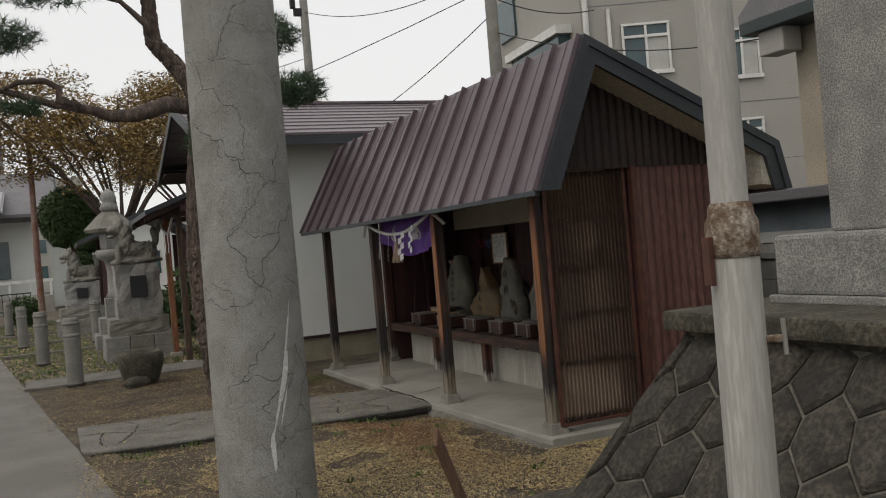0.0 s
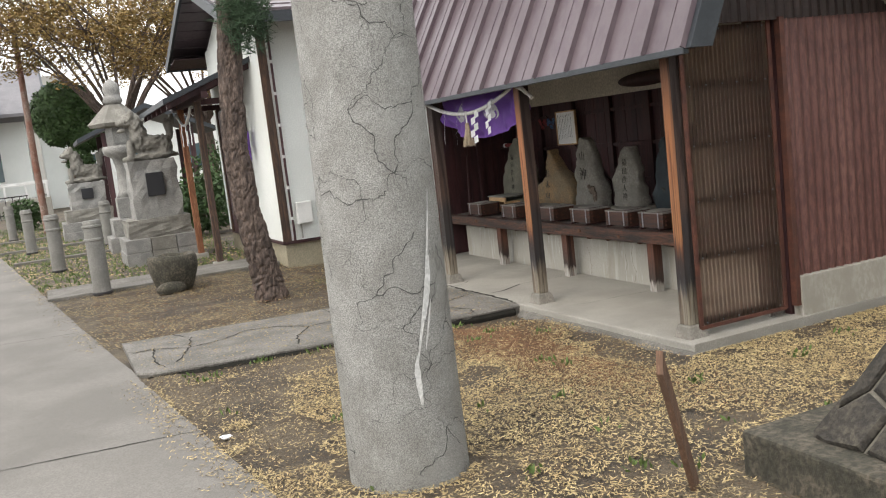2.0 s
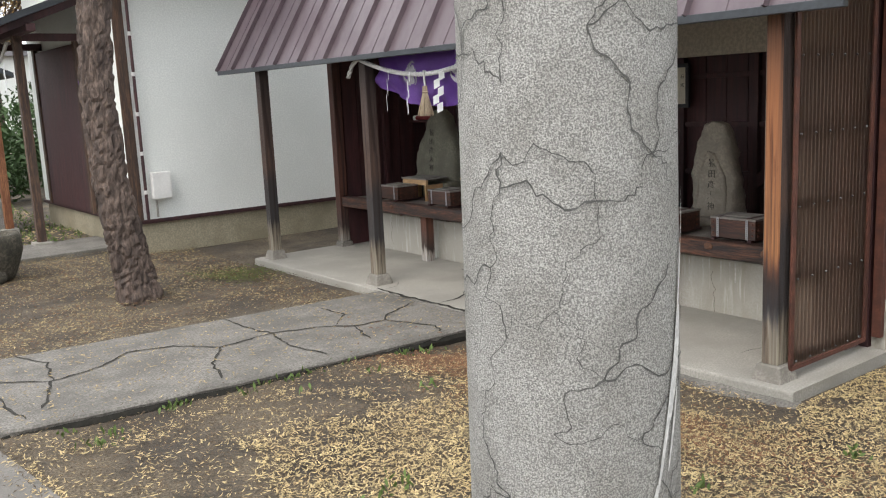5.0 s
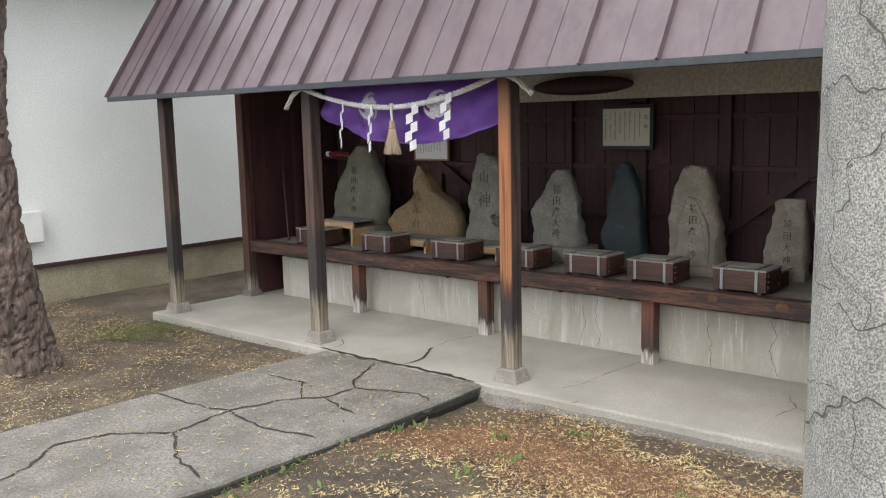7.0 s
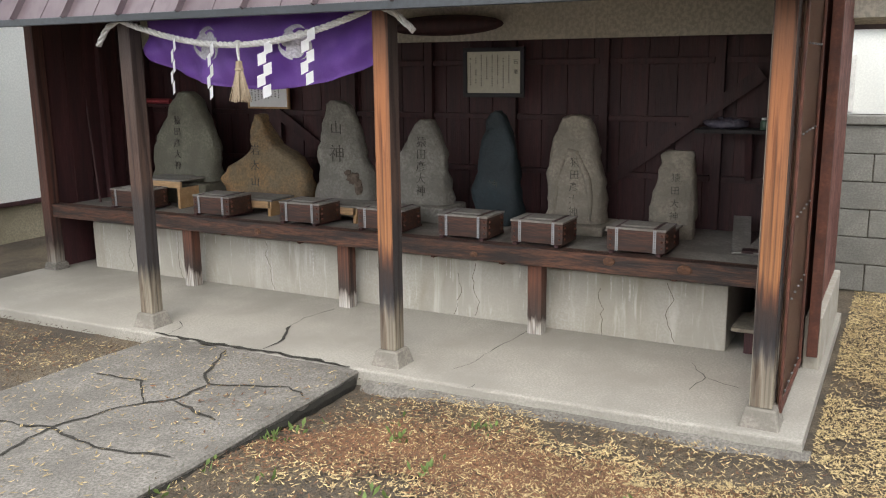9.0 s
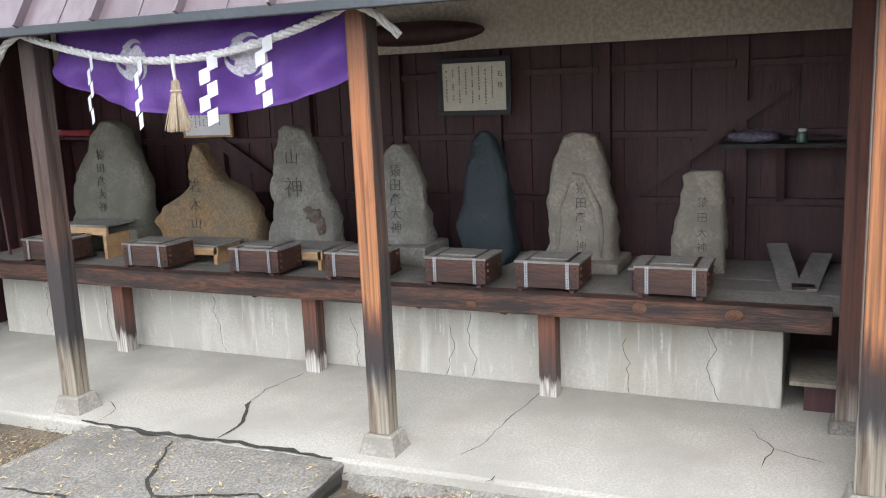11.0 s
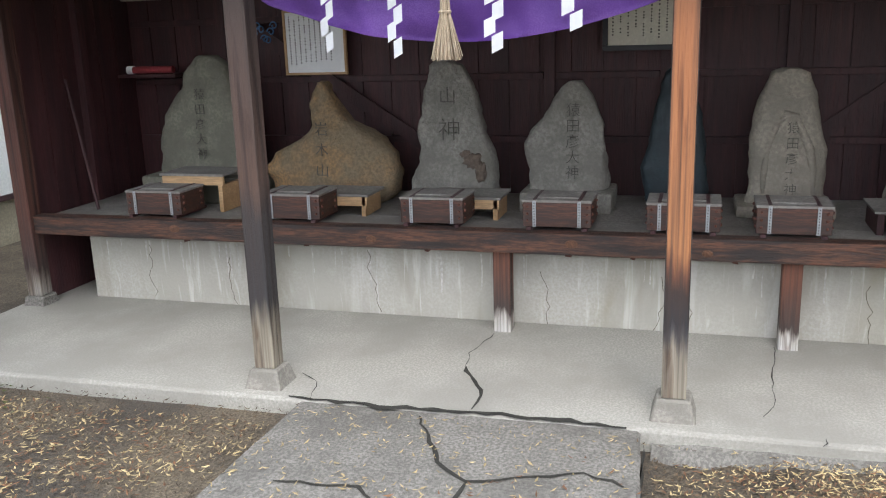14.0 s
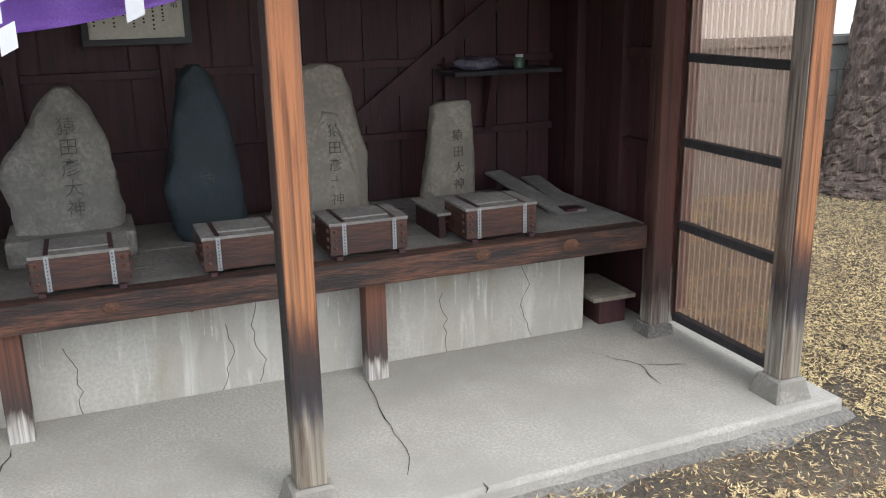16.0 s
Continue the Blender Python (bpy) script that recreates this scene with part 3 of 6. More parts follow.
def slope_slab(ya, yb, up0, up1, inset=1.0):
    bm = bmesh.new()
    a, b = Vector((fa[0], 0, fa[1])), Vector((fb[0], 0, fb[1]))
    vs = []
    for up, k in ((up0, 1.0), (up1, inset)):
        m0, h0, m1, h1 = (ya + yb) / 2, (yb - ya) / 2 * k, (top_y(ya) + top_y(yb)) / 2, (top_y(yb) - top_y(ya)) / 2 * k
        vs += [bm.verts.new(p + fn * up) for p in (a + Vector((0, m0 - h0, 0)), a + Vector((0, m0 + h0, 0)), b + Vector((0, m1 + h1, 0)), b + Vector((0, m1 - h1, 0)))]
    for f in ((0, 1, 2, 3), (4, 7, 6, 5), (0, 4, 5, 1), (1, 5, 6, 2), (2, 6, 7, 3), (3, 7, 4, 0)):
        bm.faces.new([vs[k] for k in f])
    return bm


for ya, yb in zip(EDGES, EDGES[1:]):
    part("panel", slope_slab(ya + 0.002, yb - 0.002, -0.02, 0.0), roof_mat, roof)
    part("panel_rib", slope_slab((ya + yb) / 2 - 0.004, (ya + yb) / 2 + 0.004, -0.001, 0.004), roof_mat, roof)
for y in EDGES:
    part("seam", slope_slab(y - 0.01, y + 0.01, -0.01, 0.036, 0.6), roof_mat, roof)
part("back_slope", prism(roof_sheet(PROFILE[1], PROFILE[2], 0.03), "y", Y0, 11.05), roof_mat, roof)
part("back_drop", prism(roof_sheet(PROFILE[2], PROFILE[3], 0.03), "y", Y0, 11.05), roof_mat, roof)
part("eave_trim", box(3.08, 3.12, Y0, Y1, 1.735, 1.775, 0.004), fascia_mat, roof)


def inset_line(pts, w):
    """The roof profile moved inwards by w, mitred at its bends."""
    segs = []
    for p, q in zip(pts, pts[1:]):
        d = Vector((q[0] - p[0], q[1] - p[1])).normalized()
        n = Vector((d.y, -d.x)) * w
        segs.append((Vector(p) + n, d))
    out = []
    p, d = segs[0]
    out.append(p + d * ((pts[0][1] - p.y) / d.y))
    for (p, d), (q, e) in zip(segs, segs[1:]):
        out.append(p + d * ((q - p).cross(e) / d.cross(e)))
    p, d = segs[-1]
    out.append(p + d * ((pts[-1][1] - p.y) / d.y))
    return [(v.x, v.y) for v in out]


for y0, y1, w in ((Y0 - 0.035, Y0 - 0.003, 0.16), (Y0 - 0.05, Y0 - 0.036, 0.06), (11.05, 11.082, 0.15)):
    inner = inset_line(PROFILE, w)
    for k in range(3):
        if y0 < 6 or k:
            part("fascia", prism([PROFILE[k], PROFILE[k + 1], inner[k + 1], inner[k]], "y", y0, y1), fascia_mat, roof, "dark slate fascia board")
part("gable_soffit", prism(roof_sheet((3.66, 2.68), (5.2, 1.96), 0.02), "y", Y0 + 0.002, 5.6), cream, roof, "cream soffit board")
part("eave_soffit", prism([(5.14, 1.72), (5.36, 1.69), (5.36, 1.72), (5.14, 1.98)], "y", Y0 + 0.002, 5.6), cream, roof)

# walls of the shed
back = structure("wall_shed_back", box(5.19, 5.25, 5.6, 11.1, -0.02, 2.04), wood_dark, "dark stained board back wall of the shed", "wall")
for i in range(30):
    y0 = 5.66 + i * (5.4 / 30)
    part("board", box(5.178, 5.19, y0 + 0.003, y0 + 0.177, 0.44, 1.66), wood_dark, back)
for y in (6.3, 7.02, 7.66, 8.3, 8.95, 9.65, 10.35):
    part("stud", box(5.13, 5.178, y - 0.03, y + 0.03, 0.46, 1.64, 0.003), wood_dark, back)
for z in (0.78, 1.14, 1.5):
    for y0, y1 in zip((5.66, 6.33, 7.05, 7.69, 8.33, 8.98, 9.68, 10.38), (6.27, 6.99, 7.63, 8.27, 8.92, 9.62, 10.32, 11.0)):
        part("rail", box(5.14, 5.178, y0 + 0.005, y1 - 0.005, z - 0.018, z + 0.018, 0.003), wood_dark, back)
bm = bmesh.new()
for y0, z0, y1, z1 in ((6.05, 1.42, 7.0, 0.72), (10.2, 1.5, 9.0, 0.72)):
    a, b = Vector((5.115, y0, z0)), Vector((5.115, y1, z1))
    w = (b - a).cross(Vector((1, 0, 0))).normalized() * 0.04
    vs = [bm.verts.new(p + Vector((dx, 0, 0))) for dx in (0, 0.012) for p in (a - w, a + w, b + w, b - w)]
    for f in ((0, 1, 2, 3), (7, 6, 5, 4), (0, 4, 5, 1), (1, 5, 6, 2), (2, 6, 7, 3), (3, 7, 4, 0)):
        bm.faces.new([vs[k] for k in f])
part("brace", bm, wood_dark, back)
structure("wall_shed_upper_board", box(5.1, 5.14, 5.66, 11.05, 1.645, 2.02), cream, "cream painted board above the dark back wall", "wall")
structure("ceiling_shed", box(3.3, 5.2, 5.66, 11.05, 2.03, 2.05), cream, "cream board ceiling under the shed roof", "ceiling")
far_wall = structure("wall_shed_far_end", box(4.12, 5.19, 11.03, 11.1, -0.02, 2.05), wood_dark, "dark stained board end wall of the shed", "wall")
for i in range(6):
    x0 = 4.14 + i * 0.17
    part("board", box(x0 + 0.003, x0 + 0.167, 11.018, 11.03, 0.44, 1.98), wood_dark, far_wall)
part("stud", box(4.6, 4.66, 10.97, 11.018, 0.46, 1.98, 0.003), wood_dark, far_wall)
near_wall = structure("wall_shed_near_end", box(4.13, 5.25, 5.645, 5.7, -0.02, 2.0), wood_dark, "dark stained board end wall of the shed", "wall")
for i in range(6):
    x0 = 4.15 + i * 0.172
    part("board", box(x0 + 0.003, x0 + 0.168, 5.7, 5.712, 0.44, 1.98), wood_dark, near_wall)
for x in (4.45, 4.85):
    part("stud", box(x - 0.04, x + 0.04, 5.712, 5.76, 0.46, 1.98, 0.003), wood_dark, near_wall)
for z in (0.8, 1.2):
    part("rail", box(4.15, 4.4, 5.712, 5.75, z - 0.02, z + 0.02, 0.003), wood_dark, near_wall)
structure("wall_shed_foundation", box(4.15, 5.3, 5.56, 5.64, -0.25, 0.245, 0.008), block_mat, "low stained concrete foundation of the shed", "foundation")

cladding = thing("corrugated_cladding", "faded red corrugated metal cladding on the shed end", "cladding", (0, 5.6, 0))
part("lower_sheet", corrugated(4.14, 5.28, 0.24, 1.93, 0.076, 0.009), red_metal, cladding)
bm = bmesh.new()
n = 120
rows = []
for k in range(n + 1):
    x = 3.42 + (5.28 - 3.42) * k / n
    top = min(1.85 + (x - 3.13) * 2.05, 2.82 - (x - 3.56) * 0.466) - 0.06
    d = 0.009 * math.sin(2 * math.pi * x / 0.076) - 0.012
    rows.append((bm.verts.new((x, d, 1.925)), bm.verts.new((x, d, max(1.93, top)))))
for a, b in zip(rows, rows[1:]):
    bm.faces.new((a[0], b[0], b[1], a[1]))
bmesh.ops.solidify(bm, geom=bm.faces[:], thickness=0.002)
# upper gable: overhang shade is put into the sheet's colour
part("gable_sheet", bm, gable_shade_metal, cladding, "corrugated gable sheet with the overhang's shade painted in dark brown")
part("corner_strip", box(4.11, 4.15, -0.03, 0.02, 0.05, 1.94, 0.003), rust, cladding, "rusty corner strip")

panel = thing("plastic_side_screen", "brown corrugated plastic screen in a dark wooden frame", "screen", (0, 5.66, 0))
part("sheet", corrugated(3.36, 4.1, 0.03, 1.92, 0.034, 0.005, 0.0015), plastic_sheet, panel)
for z in (0.06, 0.48, 0.84, 1.19, 1.56, 1.9):
    part("rail", box(3.35, 4.02, 0.012, 0.05, z - 0.018, z + 0.018, 0.004), char, panel, "dark wooden rail")
    bm = bmesh.new()
    for x in (3.42, 3.55, 3.68, 3.8, 3.92, 4.04):
        bmesh.ops.create_icosphere(bm, subdivisions=1, radius=0.006, matrix=Matrix.Translation((x, -0.01, z)))
    tagged(part("screw_row", bm, zinc, panel), kind="stuff")
for x in (3.365, 4.085):
    part("edge_strip", box(x - 0.016, x + 0.016, -0.02, -0.008, 0.03, 1.95, 0.002), rust, panel, "rusty steel edge strip")
for z in (0.035, 1.94):
    part("edge_strip", box(3.36, 4.09, -0.022, -0.009, z - 0.012, z + 0.012, 0.002), rust, panel, "rusty steel edge strip")

# raised deck for the stones
def lime_washed(name):
    """Cement with upright lime runs, brown seepage and damp tide marks."""
    m = mat(name, (0.4, 0.385, 0.345), (0.34, 0.325, 0.285), 2.4, 0.88, bump=0.3, fine=70, third=(0.33, 0.315, 0.275))
    n, l = m.node_tree.nodes, m.node_tree.links
    b = n["Principled BSDF"]
    last = b.inputs["Base Color"].links[0].from_socket
    tc = n.new("ShaderNodeTexCoord")
    for scale, lo, hi, top, colour in (((2, 11, 1.6), 0.56, 0.8, 0.6, (0.6, 0.59, 0.56, 1)), ((2, 5, 1.3), 0.55, 0.75, 0.5, (0.22, 0.19, 0.12, 1)), ((2, 34, 3.5), 0.6, 0.75, 0.5, (0.58, 0.57, 0.54, 1))):
        mp, ns, rg, mx = [n.new("ShaderNode" + k) for k in ("Mapping", "TexNoise", "MapRange", "MixRGB")]
        mp.inputs["Scale"].default_value = scale
        l.new(tc.outputs["Object"], mp.inputs["Vector"])
        l.new(mp.outputs[0], ns.inputs["Vector"])
        ns.inputs["Scale"].default_value, ns.inputs["Detail"].default_value = 1.0, 9
        ns.inputs["Distortion"].default_value = 0.6
        rg.inputs["From Min"].default_value, rg.inputs["From Max"].default_value, rg.inputs["To Max"].default_value = lo, hi, top
        l.new(ns.outputs["Fac"], rg.inputs["Value"])
        l.new(rg.outputs[0], mx.inputs[0])
        l.new(last, mx.inputs[1])
        mx.inputs[2].default_value = colour
        last = mx.outputs[0]
    l.new(last, b.inputs["Base Color"])
    return m


plinth = structure("wall_deck_plinth", box(4.24, 5.17, 6.03, 10.79, -0.028, 0.335, 0.01), lime_washed("lime_streaked_cement"), "stained cracked concrete plinth under the deck", "plinth")
bm = bmesh.new()
lime_thin = mat("thin_lime_streak", (0.52, 0.5, 0.46), (0.44, 0.42, 0.38), 9, 0.85, fine=50)
for _ in range(42):
    y, w, z0 = random.uniform(6.08, 10.75), random.uniform(0.004, 0.016), random.uniform(0.1, 0.29)
    vs = [bm.verts.new((4.2372, y + s * w * (0.5 if z < 0.3 else 1) + random.uniform(-.004, .004), z)) for z in (0.325, (z0 + 0.325) / 2, z0) for s in (-0.5, 0.5)]
    bm.faces.new((vs[0], vs[1], vs[3], vs[2]))
    bm.faces.new((vs[2], vs[3], vs[5], vs[4]))
tagged(part("lime_streak", bm, lime_thin, plinth), kind="stuff")
bm = bmesh.new()
for y in (6.35, 6.72, 7.5, 7.62, 8.2, 9.1, 9.9, 10.4):
    p, prev, z = y, None, random.choice((0.32, 0.3, 0.25))
    while z > -0.02:
        row = [bm.verts.new((4.236, p + s * 0.0016, z)) for s in (-1, 1)]
        if prev:
            bm.faces.new((prev[0], prev[1], row[1], row[0]))
        prev, z, p = row, z - 0.03, p + random.uniform(-0.02, 0.02)
part("crack", bm, mat("brown_hairline_crack", (0.12, 0.1, 0.07), None, 20, 0.95, bump=0), plinth)
deck = thing("shed_deck", "dusty grey plank deck with a thick dark front beam", "deck")
for x0, x1 in ((4.14, 4.4), (4.4, 4.65), (4.65, 4.9), (4.9, 5.12)):
    part("plank", box(x0 + 0.002, x1 - 0.002, 5.78, 10.98, 0.44, 0.468, 0.003), lid_mat, deck)
part("front_beam", box(4.045, 4.14, 5.84, 11.08, 0.385, 0.487, 0.008), beam_mat, deck, "thick dark oiled front beam")
knot_mat = mat("orange_knot_wood", (0.15, 0.07, 0.036), (0.08, 0.035, 0.02), 60, 0.7, bump=0.6, fine=120)
for y, z, r in ((6.22, 0.445, 0.026), (6.62, 0.452, 0.022), (7.42, 0.42, 0.016), (8.02, 0.44, 0.02), (9.0, 0.43, 0.018), (10.1, 0.445, 0.02)):
    bm = lathe([(r, 0.0), (r * 0.9, 0.004), (r * 0.62, 0.0025), (r * 0.5, 0.005), (r * 0.2, 0.0055)], 14, r * 0.06)
    for v in bm.verts:
        v.co = Vector((4.0445 - v.co.z, y + v.co.x * 1.5, z + v.co.y))
    part("knot", bm, knot_mat, deck, "pale ringed knot in the beam", smooth=True)
for y in (7.06, 8.36, 9.67):
    part("leg", box(4.085, 4.17, y - 0.042, y + 0.042, -0.025, 0.385, 0.005), leg_wood, deck, "dark leg with a white painted foot")
for y in (6.3, 7.3, 7.75, 8.05, 8.75, 9.4, 10.1):
    part("bracket", box(4.15, 4.24, y - 0.012, y + 0.012, 0.35, 0.385, 0, None, 0.004), rust, deck)


def carved(name, label, material, y, x, z0, left, depth, text=(), base=None, size=0.06, lean=0.0):
    """A natural standing stone: heights with the half-widths to either side, swelled to a rounded body."""
    bm = bmesh.new()
    rings = []
    dense = []
    for k in range(len(left) - 1):
        for s in range(6):
            f = s / 6
            dense.append(tuple(left[k][i] + (left[k + 1][i] - left[k][i]) * f for i in range(3)))
    dense.append(left[-1])
    top = dense[-1][0]
    for h, l, r in dense:
        ring = []
        thick = depth * (1 - 0.45 * (h / top) ** 2)
        cy, hw = (l - r) / 2, (l + r) / 2
        for i in range(32):
            a = 2 * math.pi * i / 32
            ca, sa = math.cos(a), math.sin(a)
            px = -math.copysign(abs(ca) ** 0.55, ca) * thick / 2 + lean * h
            py = cy + math.copysign(abs(sa) ** 0.7, sa) * hw
            nz = noise.noise(Vector((px * 6 + y * 3, py * 6, h * 6))) * 0.024 + noise.noise(Vector((px * 17 + y * 3, py * 17, h * 17))) * 0.014
            ring.append(bm.verts.new((px - nz, py + nz * 0.8, h + nz * 0.3)))
        rings.append(ring)
    for a, b in zip(rings, rings[1:]):
        for i in range(32):
            bm.faces.new((a[i], a[(i + 1) % 32], b[(i + 1) % 32], b[i]))
    bm.faces.new(rings[0][::-1])
    bm.faces.new(rings[-1])
    t = thing(name, label, "standing stone", (x, y, z0), "standing stones on the deck")
    part("body", bm, material, t, smooth=True)
    if base:
        part("base", box(-base[0] / 2, base[0] / 2, -base[1] / 2, base[1] / 2, -0.03 if base[2] < 0.02 else 0.0, base[2], 0.02), material, t, "rough stone base")
    for row, (ch, h, off, sz) in enumerate(text):
        glyph(ch, t, (-depth / 2 * (1 - 0.45 * (h / top) ** 2) + lean * h - 0.009, off, h), sz, carve)
    return t


def glyph(ch, parent, at, size, material, name="inscription", extrude=0.0025):
    """One character with the built-in font, facing -x."""
    cu = bpy.data.curves.new(name, "FONT")
    cu.body, cu.size, cu.align_x, cu.align_y, cu.extrude, cu.resolution_u = ch, size, "CENTER", "CENTER", extrude, 2
    cu.offset = -0.016 * size if material == carve else 0.0
    ob = new(name, cu)
    cu.materials.append(material)
    ob.parent = parent
    ob.matrix_basis = Matrix.Translation(at) @ Euler((radians(90), 0, radians(-90))).to_matrix().to_4x4()
    return ob


def column_text(chars, top, step, off, size):
    return [(c, top - i * step, off, size) for i, c in enumerate(chars)]


# standing stones: rows of (height, half-width to +y, half-width to -y)
DZ = 0.468
carved("standing_stone", "tall olive-grey standing stone with a tapering top", stone_olive, 10.28, 4.78, DZ,
       [(0.0, .36, .36), (0.06, .34, .34), (0.1, .26, .30), (0.2, .32, .33), (0.35, .32, .33), (0.5, .25, .30), (0.65, .14, .24), (0.78, .09, .16), (0.84, .03, .08)], 0.26,
       column_text("猿田彦大神", 0.62, 0.085, -0.02, 0.07), (0.42, 0.72, 0.16))
carved("standing_stone", "ochre-stained pointed standing stone with carved characters", stone_yellow, 9.48, 4.78, DZ,
       [(0.0, .30, .30), (0.06, .37, .38), (0.18, .41, .40), (0.28, .36, .38), (0.36, .2, .3), (0.41, .14, .22), (0.46, .12, .1), (0.56, .12, .03), (0.66, .08, -.01), (0.68, .06, -.03)], 0.24,
       column_text("岩木山", 0.42, 0.115, 0.03, 0.085), (0.34, 0.6, 0.05))
flaked = carved("standing_stone", "tall flat-topped grey standing stone with carved characters", stone_grey, 8.76, 4.72, DZ,
       [(0.0, .22, .22), (0.05, .25, .24), (0.15, .24, .25), (0.3, .18, .22), (0.5, .16, .17), (0.66, .14, .13), (0.76, .11, .07), (0.785, .07, .0)], 0.2,
       [("山", 0.6, 0.0, 0.1), ("神", 0.42, -0.01, 0.13)], (0.36, 0.5, 0.07))
carved("standing_stone", "grey shouldered standing stone with five carved characters", stone_grey, 8.13, 4.74, DZ,
       [(0.0, .25, .25), (0.08, .21, .2), (0.12, .2, .2), (0.3, .24, .2), (0.36, .23, .195), (0.48, .14, .17), (0.6, .07, .11), (0.67, .01, .05)], 0.19,
       column_text("猿田彦大神", 0.52, 0.08, -0.03, 0.075), (0.34, 0.48, 0.11))
carved("standing_stone", "dark blue-green smooth standing stone", stone_blue, 7.59, 4.76, DZ,
       [(0.0, .12, .12), (0.06, .15, .16), (0.22, .16, .17), (0.4, .13, .14), (0.6, .09, .09), (0.7, .06, .05), (0.73, .02, .02)], 0.16, [("神", 0.26, 0.0, 0.07)])
arch_stone = carved("standing_stone", "tan standing stone with a carved hollow arch and characters", stone_tan, 7.06, 4.76, DZ,
       [(0.0, .2, .22), (0.04, .18, .2), (0.1, .17, .18), (0.3, .18, .19), (0.45, .17, .15), (0.6, .13, .12), (0.69, .08, .09), (0.71, .03, .04)], 0.2,
       column_text("猿田彦大神", 0.43, 0.075, -0.02, 0.062), (0.36, 0.46, 0.06))
carved("standing_stone", "small narrow grey standing stone with a jagged top", stone_tan, 6.46, 4.78, DZ,
       [(0.0, .16, .12), (0.05, .14, .12), (0.2, .125, .12), (0.4, .1, .115), (0.49, .09, .11), (0.515, .05, .1)], 0.14,
       column_text("猿田大神", 0.36, 0.075, -0.02, 0.055))

flake_mat = mat("dark_flaked_stone", (0.15, 0.115, 0.088), (0.08, 0.062, 0.05), 20, 0.95, bump=1.0, fine=60)
for off, h, ry, rz in ((-0.13, 0.26, 0.05, 0.045), (-0.17, 0.2, 0.03, 0.06), (-0.09, 0.3, 0.035, 0.025)):
    bm = bmesh.new()
    bmesh.ops.create_icosphere(bm, subdivisions=3, radius=1)
    for v in bm.verts:
        k = 1 + 0.5 * noise.noise(v.co * 2.5 + Vector((off * 40, h * 30, 0)))
        v.co = Vector((-0.084 + 0.016 * v.co.x, off + ry * v.co.y * k, h + rz * v.co.z * k))
    part("flaked_patch", bm, flake_mat, flaked, "dark brown flaked patch", smooth=True)
ARCH = [(0.1, 0.07), (0.105, 0.2), (0.09, 0.34), (0.06, 0.44), (0.015, 0.5), (-0.03, 0.49), (-0.06, 0.42), (-0.1, 0.33), (-0.12, 0.22), (-0.12, 0.08)]
part("carved_arch", tube([(-0.1 * (1 - 0.45 * (h / 0.71) ** 2) * (0.97 if abs(o) < 0.08 else 0.9), o, h) for o, h in ARCH], [0.012, 0.016, 0.018, 0.02, 0.024, 0.022, 0.02, 0.022, 0.02, 0.012], 9), stone_tan, arch_stone, "raised arch around the inscription", smooth=True)


def nail_head(r):
    bm = bmesh.new()
    bmesh.ops.create_icosphere(bm, subdivisions=2, radius=r)
    return mesh_of(bm, "nail", rust, True)


nail_mesh, tack_mesh = nail_head(0.009), nail_head(0.007)


def offering_box(y, width, label):
    """A lidded offering box with zinc straps and round nails on runners."""
    t = thing("offering_box", label, "offering box", (4.12, y, 0.487), "offering boxes on the deck")
    w = width / 2
    for s in (-1, 1):
        part("runner", box(-0.02, 0.28, s * (w - 0.03) - 0.012, s * (w - 0.03) + 0.012, 0.0, 0.014), wood_dark, t)
    part("body", box(0.0, 0.235, -w, w, 0.014, 0.13, 0.004), box_mat, t)
    part("lid", box(-0.004, 0.24, -w - 0.004, w + 0.004, 0.13, 0.142, 0.003), lid_mat, t, "dusty grey lid")
    part("slot_board", box(0.05, 0.2, -w * 0.6, w * 0.6, 0.142, 0.148, 0.002), lid_mat, t)
    for s in (-1, 1):
        strap = part("strap", box(-0.0065, -0.0045, s * (w - 0.055) - 0.008, s * (w - 0.055) + 0.008, 0.014, 0.138), zinc, t, "perforated zinc strap")
        bm = bmesh.new()
        for k in range(9):
            box(-0.0075, -0.0064, s * (w - 0.055) - 0.002, s * (w - 0.055) + 0.002, 0.021 + k * 0.0128, 0.026 + k * 0.0128, 0, bm)
        part("perforation", bm, zinc_hole, strap)
        part("top_strap", box(0.0, 0.235, s * (w - 0.055) - 0.008, s * (w - 0.055) + 0.008, 0.1425, 0.145), wood_dark, t)
        for k in range(3):
            for x, y, m in ((0.03, s * w, nail_mesh), (0.2, s * w, nail_mesh), (0.0, s * (w - 0.02), tack_mesh)):
                nail = new("nail", m)
                nail.parent = t
                nail.location = (x, y, 0.042 + 0.033 * k)
    return t


for y, w in ((10.26, .33), (9.46, .32), (8.71, .315), (8.1, .32), (7.53, .32), (7.065, .31), (6.5, .315)):
    offering_box(y, w, "small dark varnished offering box with zinc straps and grey lid")
for y, z in ((10.17, 0.2), (9.33, 0.105), (8.62, 0.105)):
    t = thing("offering_shelf", "small pale wooden shelf board behind an offering box", "shelf", (4.4, y, 0.468), "small offering shelves")
    part("board", box(-0.04, 0.22, -0.2, 0.2, z, z + 0.014, 0.003), lid_mat, t)
    part("front_rail", box(-0.03, -0.01, -0.19, 0.19, z - 0.05, z, 0.002), pale_wood, t, "fresh pale wooden rail")
    for s in (-1, 1):
        part("leg", box(-0.03, 0.2, s * 0.17 - 0.012, s * 0.17 + 0.012, 0.0, z - 0.05 if z > 0.15 else z, 0.002), pale_wood, t)
t = thing("thin_board", "thin dusty board lying on the deck", "board", (4.44, 6.53, 0.468))
